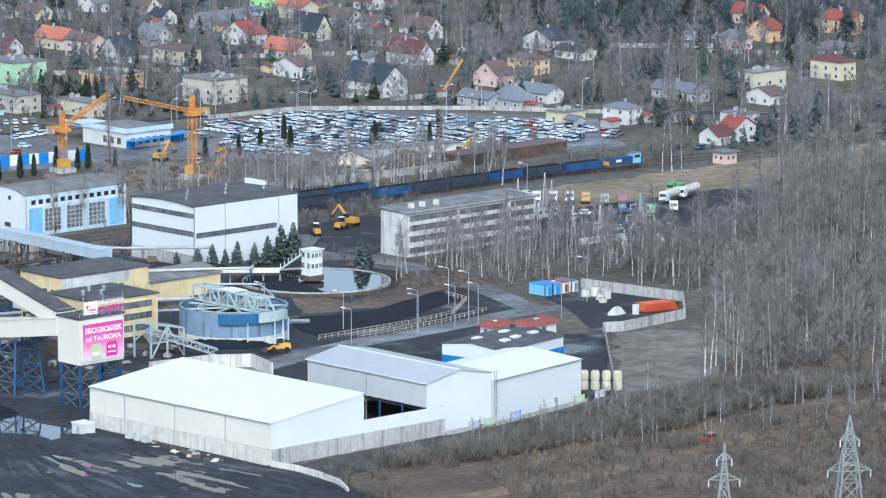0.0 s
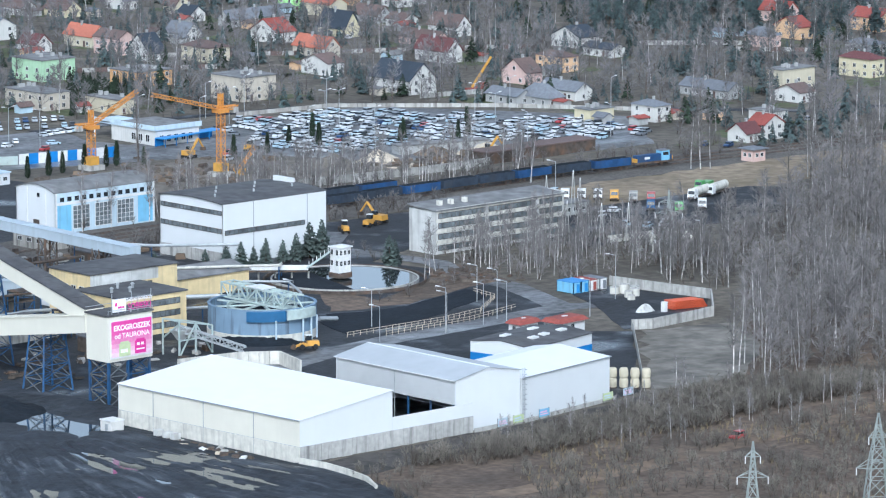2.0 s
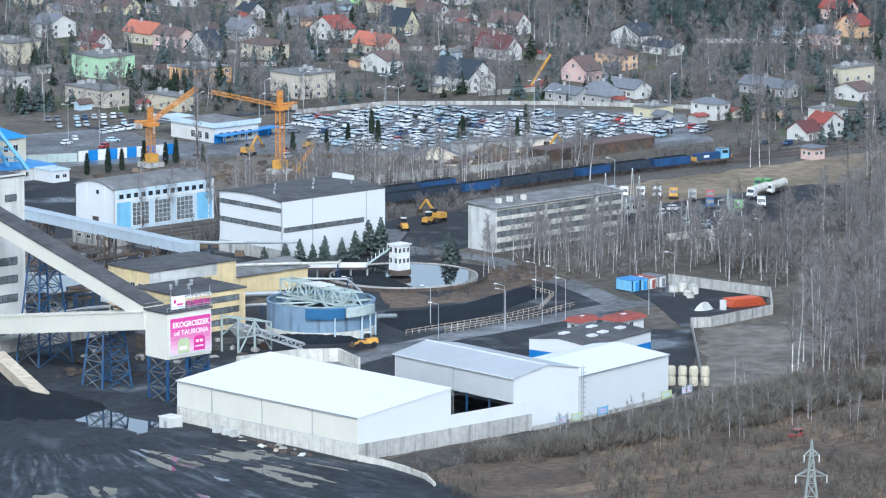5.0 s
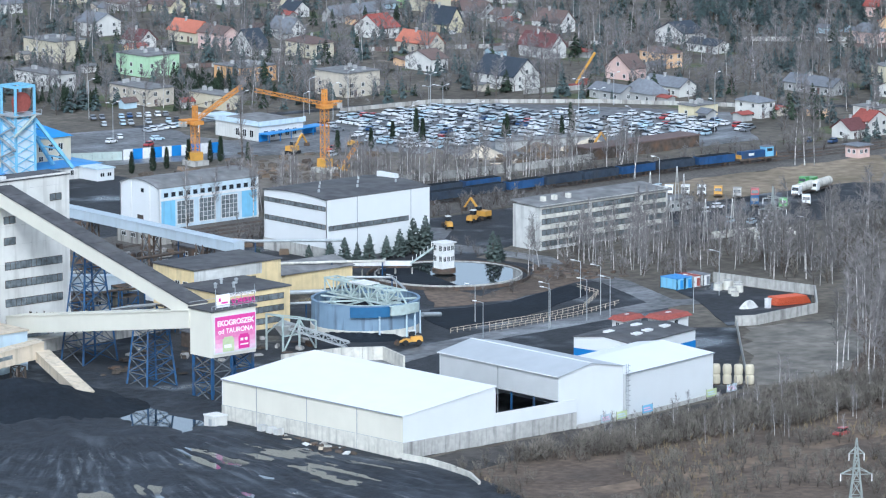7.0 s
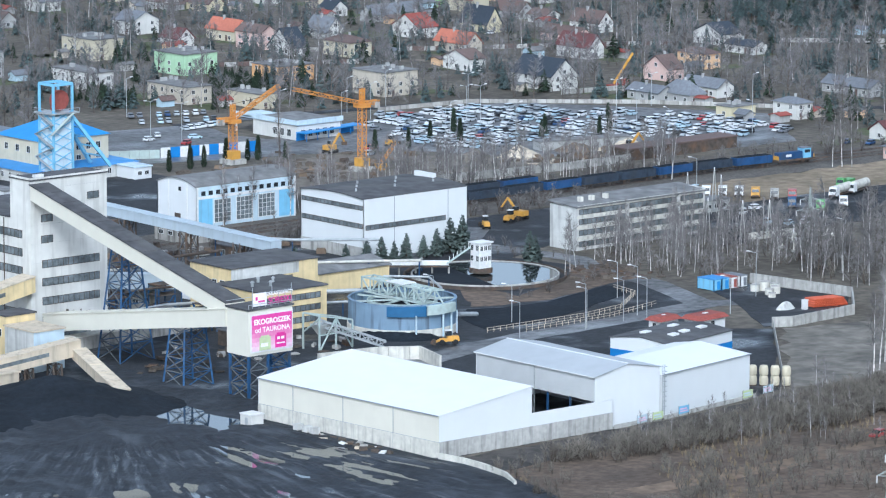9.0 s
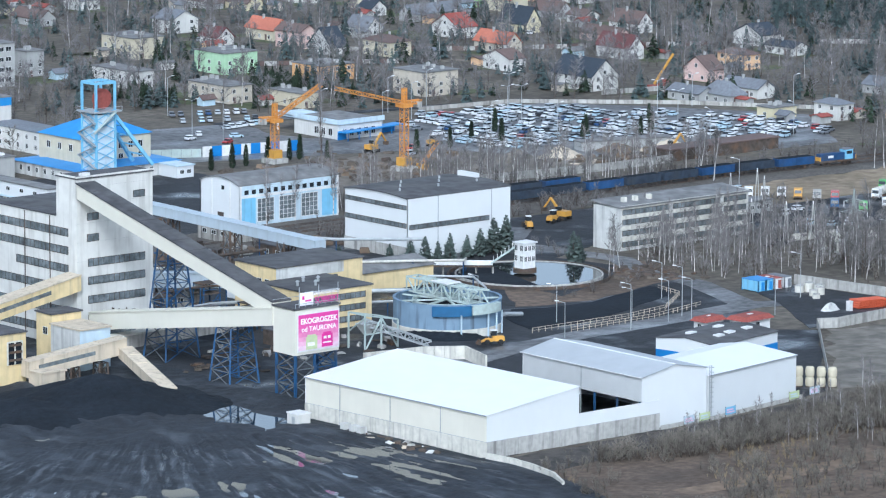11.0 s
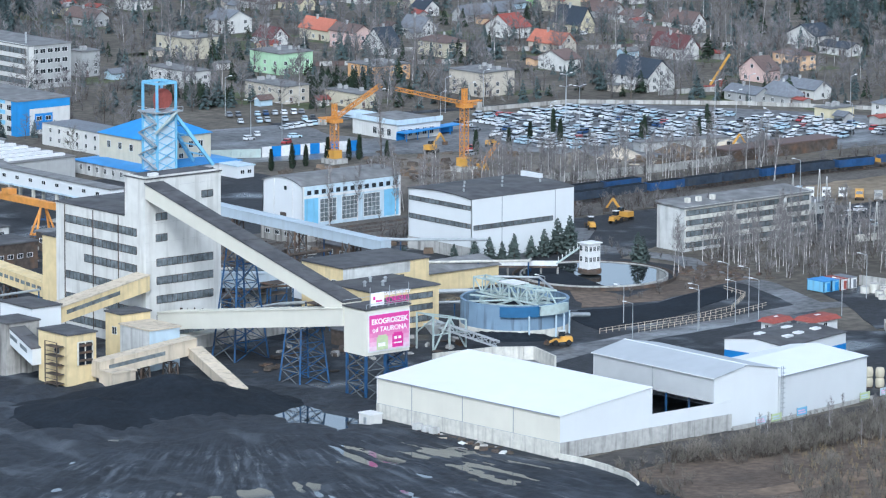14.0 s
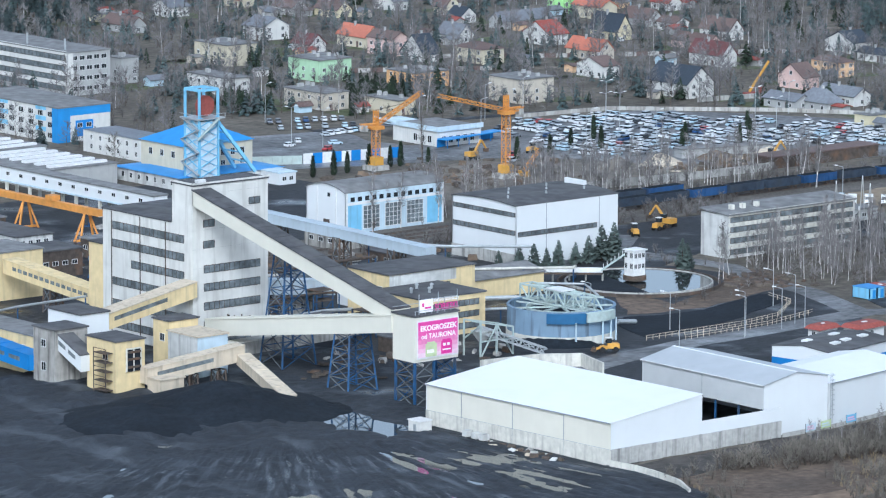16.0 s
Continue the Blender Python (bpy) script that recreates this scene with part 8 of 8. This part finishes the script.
def column(seed, h, R):
    """A narrow clipped evergreen."""
    g = np.random.default_rng(seed)
    P = Plant()
    _tube(P.w, np.zeros(3), np.array([0, 0, h * 0.8]), 0.12, 0.03, 4)
    for k in range(520):
        t = g.random() ** 0.9
        r = R * (1 - t) ** 0.55 * min(1.0, 0.5 + 3 * t) * g.uniform(0.7, 1.05)
        a = g.uniform(0, 2 * np.pi)
        p = np.array([r * np.cos(a), r * np.sin(a), 0.2 + (h - 0.4) * t])
        d = np.array([np.cos(a), np.sin(a), 1.4]) * g.uniform(0.25, 0.55)
        s = np.array([-np.sin(a), np.cos(a), 0.1]) * 0.2
        P.t.append((p - s, p + s, p + d))
    return P


def tri_mesh(name, sets):
    """One mesh out of sets of (triangles n x 3 x 3, material)."""
    me = bpy.data.meshes.new(name)
    tris = np.concatenate([a for a, _ in sets]).astype(np.float32)
    n = len(tris)
    me.vertices.add(3 * n)
    me.vertices.foreach_set("co", tris.ravel())
    me.loops.add(3 * n)
    me.loops.foreach_set("vertex_index", np.arange(3 * n, dtype=np.int32))
    me.polygons.add(n)
    me.polygons.foreach_set("loop_start", np.arange(0, 3 * n, 3, dtype=np.int32))
    me.polygons.foreach_set("material_index", np.concatenate([np.full(len(a), k, np.int32) for k, (a, _) in enumerate(sets)]))
    for _, m in sets:
        me.materials.append(m)
    me.update(calc_edges=True)
    return me


def arr(P):
    return np.array(P.w), np.array(P.t)


BIRCHES = [arr(bare_tree(10 + k, 14 + 0.6 * k, 20, 13, 0.95, 0.3, 0.2, 0.1, 0.14, r=0.008)) for k in range(6)]
BROADS = [arr(bare_tree(30 + k, 11 + 0.5 * k, 20, 14, 0.7, 0.12, 0.38, 0.13, 0.17, r=0.012)) for k in range(6)]
SHRUBS = [arr(bare_tree(50 + k, 4.0, 14, 9, 0.8, 0.1, 0.42, 0.1, 0.28, stems=4, r=0.012)) for k in range(5)]
FIRS = [arr(conifer(70 + k, 10, 2.9, 15, 12)) for k in range(4)]
GARDEN_FIRS = [arr(conifer(74 + k, 10, 2.6 + 0.4 * k, 11, 9)) for k in range(4)]
HALL_PINES = [arr(conifer(78 + k, 9, 3.3, 13, 11, -0.25, 0.1)) for k in range(4)]
PINES = [arr(conifer(80 + k, 12, 4.2, 12, 13, -0.05, 0.3)) for k in range(4)]
COLUMNS = [arr(column(90 + k, 7.5, 1.05)) for k in range(3)]


def scatter(name, label, category, kinds, places, wood, leaf, seed):
    """Many trees nobody would count, as one object."""
    g = np.random.default_rng(seed)
    W, T = [], []
    for x, y, s in places:
        w, t = kinds[g.integers(len(kinds))]
        a = g.uniform(0, 2 * np.pi)
        R = np.array([[np.cos(a), -np.sin(a), 0], [np.sin(a), np.cos(a), 0], [0, 0, 1]]) * s
        R[:2] *= g.uniform(0.85, 1.15)
        W.append(w @ R.T + (x, y, 0)), T.append(t @ R.T + (x, y, 0))
    ob = new(name, tri_mesh(name, [(np.concatenate(W), wood), (np.concatenate(T), leaf)]))
    return tagged(ob, label, category, "", "stuff")


NO_GO = [(r[0], r[1], 8.5) for r in HOUSES]
NO_GO_POLY = [[(262, 400), (296, 318), (330, 283), (385, 282), (420, 330), (396, 372), (372, 404), (330, 404)], [(205, 372), (240, 352), (296, 330), (270, 376), (270, 425), (238, 432), (205, 420)],
              [(312, 280), (366, 280), (366, 318), (312, 322)], [(372, 228), (392, 228), (392, 246), (372, 246)], [(246, 535), (280, 535), (280, 612), (246, 612)], [(182, 452), (208, 452), (208, 508), (182, 508)],
              [(180, 390), (198, 390), (198, 442), (180, 442)], [(268, 376), (300, 376), (300, 404), (268, 404)], [(250, 408), (290, 404), (290, 460), (250, 462)]]


def free(x, y, pad=0.0):
    return not any((x - a) ** 2 + (y - b) ** 2 < (r + pad) ** 2 for a, b, r in NO_GO) and not any(inside((x, y), p) for p in NO_GO_POLY)


def fill(poly, count, size, seed, check=True, clump=0.0):
    g = np.random.default_rng(seed)
    xs, ys = [p[0] for p in poly], [p[1] for p in poly]
    out, tries = [], 0
    while len(out) < count and tries < count * 30:
        tries += 1
        x, y = g.uniform(min(xs), max(xs)), g.uniform(min(ys), max(ys))
        if inside((x, y), poly) and (not check or free(x, y)) and (not clump or noise.noise((x * 0.03, y * 0.03, seed)) > clump):
            out.append((x, y, g.uniform(*size)))
    return out


WOOD = [(132, -2), (160, 15), (186, 42), (196, 58), (212, 80), (214, 112), (222, 122), (300, 150), (345, 172), (362, 205), (470, 205), (560, 205), (560, 60), (300, -10), (205, -12), (170, -14)]
scatter("birch_wood", "dense bare birch and alder wood", "wood", BIRCHES, fill(WOOD, 300, (0.6, 1.2), 1, False) + fill(WOOD, 260, (0.8, 1.3), 31, False, 0.1), BIRCH, TWIG, 1)
scatter("alder_wood", "dense leafless undergrowth of the wood", "wood", BROADS, fill(WOOD, 1150, (0.5, 1.25), 2, False), BARK, TWIG, 2)
scatter("wood_undergrowth", "brown bare shrubs under the trees", "shrubs", SHRUBS, fill(WOOD, 900, (0.6, 1.3), 3, False), BARK, TWIG_RED, 3)
BELT = [(0, -16), (30, -14), (66, -10), (104, -2), (126, 0), (160, -18), (260, -24), (260, -120), (60, -120), (-20, -60), (-8, -36)]
TRACKSIDE = [(x, y, s) for x, y, s in fill(BELT, 2600, (0.3, 0.95), 4, False, -0.3) + fill([(10, -17), (66, -13), (104, -6), (126, -3), (160, -16), (190, -24), (120, -34), (40, -28)], 1500, (0.5, 1.15), 34, False) if abs(y + 31 + max(0, x - 56) * 0.1 * (x < 98)) > 3.5]
scatter("scrub_bushes", "brown leafless scrub bushes", "shrubs", SHRUBS, TRACKSIDE, BARK, TWIG_RED, 4)
scatter("scrub_birches", "thin young birches in the scrub", "trees", BIRCHES, fill([(20, -12), (66, -9), (108, -1), (130, 0), (170, -25), (150, -60), (60, -40)], 60, (0.3, 0.55), 5, False), BIRCH, TWIG, 5)
MID = [(190, 128), (212, 118), (236, 128), (262, 150), (262, 178), (247, 176), (200, 174), (190, 160)]
scatter("substation_birches", "bare birches between office block and substation", "trees", BIRCHES, fill(MID, 110, (0.5, 0.85), 6, False), BIRCH, TWIG, 6)
scatter("substation_bushes", "bare bushes between office block and substation", "shrubs", SHRUBS, fill(MID, 150, (0.7, 1.3), 7, False), BARK, TWIG, 7)
scatter("railway_birches", "bare birches along the railway", "trees", BIRCHES, fill([(150, 268), (235, 268), (330, 263), (330, 276), (290, 281), (215, 290), (190, 290)], 130, (0.5, 1.05), 8), BIRCH, TWIG, 8)
scatter("railway_bushes", "bare bushes along the railway", "shrubs", SHRUBS, fill([(190, 232), (262, 236), (262, 246), (130, 246), (130, 240)], 120, (0.6, 1.2), 9) + fill([(150, 266), (420, 250), (420, 268), (330, 278), (180, 298)], 220, (0.6, 1.2), 10), BARK, TWIG, 9)
POND_SIDE = [(x, y, s) for x, y, s in fill([(130, 130), (168, 136), (190, 150), (192, 190), (186, 200), (180, 196)], 80, (0.4, 0.9), 11, False) if (x - 157) ** 2 + (y - 163.5) ** 2 > 27 ** 2]
scatter("pond_bushes", "bare bushes round the settling pond", "shrubs", SHRUBS, POND_SIDE, BARK, TWIG, 11)
TOWN = [(210, 432), (250, 465), (300, 418), (330, 414), (372, 408), (402, 378), (436, 330), (415, 310), (395, 290), (400, 256), (560, 225), (760, 260), (960, 480), (760, 760), (450, 900), (300, 760), (160, 560), (150, 470), (176, 445)]
scatter("garden_trees", "bare garden trees between the houses", "trees", BROADS, fill(TOWN, 2300, (0.4, 1.0), 12), BARK, TWIG_DARK, 12)
scatter("garden_birches", "bare birches between the houses", "trees", BIRCHES, fill(TOWN, 420, (0.6, 1.15), 13), BIRCH, TWIG, 13)
scatter("garden_shrubs", "bare garden shrubs and hedges", "shrubs", SHRUBS, fill(TOWN, 2400, (0.5, 1.1), 14), BARK, TWIG_DARK, 14)
scatter("garden_firs", "dark firs and thujas in the gardens", "conifers", GARDEN_FIRS, fill(TOWN, 1000, (0.3, 0.85), 15) + fill(TOWN, 900, (0.4, 0.95), 25, True, 0.12), BARK, NEEDLE_HAZY, 15)
scatter("garden_thujas", "dense dark evergreens between the gardens", "conifers", GARDEN_FIRS, fill(TOWN, 420, (0.35, 0.9), 26, True, 0.05), BARK, NEEDLE, 26)
scatter("pine_wood", "dark pine wood behind the houses", "wood", PINES, fill([(545, 470), (580, 445), (610, 400), (660, 390), (800, 480), (800, 640), (640, 600)], 420, (0.6, 1.1), 16), BARK, NEEDLE_HAZY, 16)
scatter("hill_wood", "mixed wood on the far edge of the estate", "wood", PINES, fill([(300, 640), (380, 690), (480, 760), (420, 860), (300, 760), (230, 640)], 200, (0.6, 1.1), 17), BARK, NEEDLE_HAZY, 17)
scatter("dark_hedges", "dark thick hedges below the flats", "hedge", FIRS, fill([(284, 445), (300, 446), (322, 462), (346, 478), (338, 500), (316, 480), (296, 452)], 70, (0.4, 0.7), 18) + fill([(268, 470), (284, 470), (284, 492), (268, 495)], 25, (0.4, 0.8), 19), BARK, NEEDLE, 18)
SEDGE = fill(BELT, 2200, (0.25, 0.5), 20, False, 0.05)
scatter("dry_grass_tufts", "tufts of dry grass in the scrub", "grass", [arr(bare_tree(120 + k, 2.6, 4, 6, 1.1, 0.05, 0.3, 0.1, 0.5, stems=3, r=0.004)) for k in range(3)], SEDGE, REED, REED, 20)


def tree(kind, label, category, src, k, x, y, s, wood, leaf, crown, group):
    key = (kind, k)
    if key not in SHARED:
        w, t = src[k]
        SHARED[key] = (tri_mesh("trunk", [(w, wood)]), tri_mesh(crown, [(t, leaf)]))
    ob = thing(kind, label, category, (x, y, 0), (x * 37) % 360, group)
    ob.scale = (s, s, s)
    part("trunk", SHARED[key][0], None, ob)
    part(crown, SHARED[key][1], None, ob)
    return ob


for k, (x, y, s) in enumerate(((358, 236, 1.25), (360, 234, 1.15), (356, 238, 1.1), (303, 250, 0.9), (304.5, 251, 0.85), (253, 273.5, 0.95), (261.6, 273, 1.0), (172.5, 151, 0.85), (176, 153, 0.8), (180, 155, 0.9),
                               (134, 4, 1.2), (140, 8, 1.25), (146, 9, 1.15), (150, 16, 1.2), (158, 18, 1.3), (166, 24, 1.1), (138, -2, 1.1), (172, 34, 1.2), (184, 44, 1.1), (192, 52, 1.15), (120, -8, 0.5), (104, -10, 0.45), (88, -12, 0.45),
                               (420, 250, 1.1), (452, 262, 1.2), (240, 286, 0.9), (272, 279, 0.85), (285, 277, 0.9), (214, 184, 0.8), (232, 172, 0.8), (206, 168, 0.8))):
    tree("birch", "bare white-barked birch tree", "tree", BIRCHES, k % 6, x, y, s, BIRCH, TWIG, "crown", "single birches")
tree("poplar", "tall bare poplar by the gatehouse", "tree", [arr(bare_tree(200, 24, 46, 12, 1.15, 0.12, 0.16, 0.09, 0.08))], 0, 240, 349.5, 1.0, BARK, TWIG, "crown", "")
tree("willow", "tawny leafless tree by the gallery", "tree", BROADS, 1, 160, 392, 1.0, BARK, TWIG_RED, "crown", "")
tree("willow", "tawny leafless tree by the offices", "tree", BROADS, 2, 214, 450, 1.1, BARK, TWIG_RED, "crown", "")
for k, (x, y, s) in enumerate(((149, 195.5, 0.62), (147, 199, 0.55), (152, 194, 0.5), (157, 195, 0.62), (162, 194, 0.55), (166.5, 194, 0.66), (172, 195, 0.85), (174.5, 193, 0.9), (178.4, 171, 0.75), (182, 173, 0.6), (124, 200, 0.6), (116, 205, 0.5), (140, 199, 0.5))):
    tree("spruce", "grey-green young spruce in front of the hall", "tree", HALL_PINES, k % 4, x, y, s * 1.3, BARK, NEEDLE_GREY, "needles", "spruces by the hall")
for k, (x, y) in enumerate(((203, 354.4), (210, 353.5), (216, 354.7), (226, 357), (233.6, 356.5), (236.6, 355.4), (239.8, 346.6), (270, 342), (285.5, 345), (305, 344), (326, 331), (330, 334), (345, 326), (352, 329), (367, 346), (318, 362), (300, 352))):
    tree("thuja", "narrow dark green thuja column", "tree", COLUMNS, k % 3, x, y, 1.0 if k % 2 else 0.85, BARK, NEEDLE, "foliage", "thuja columns")
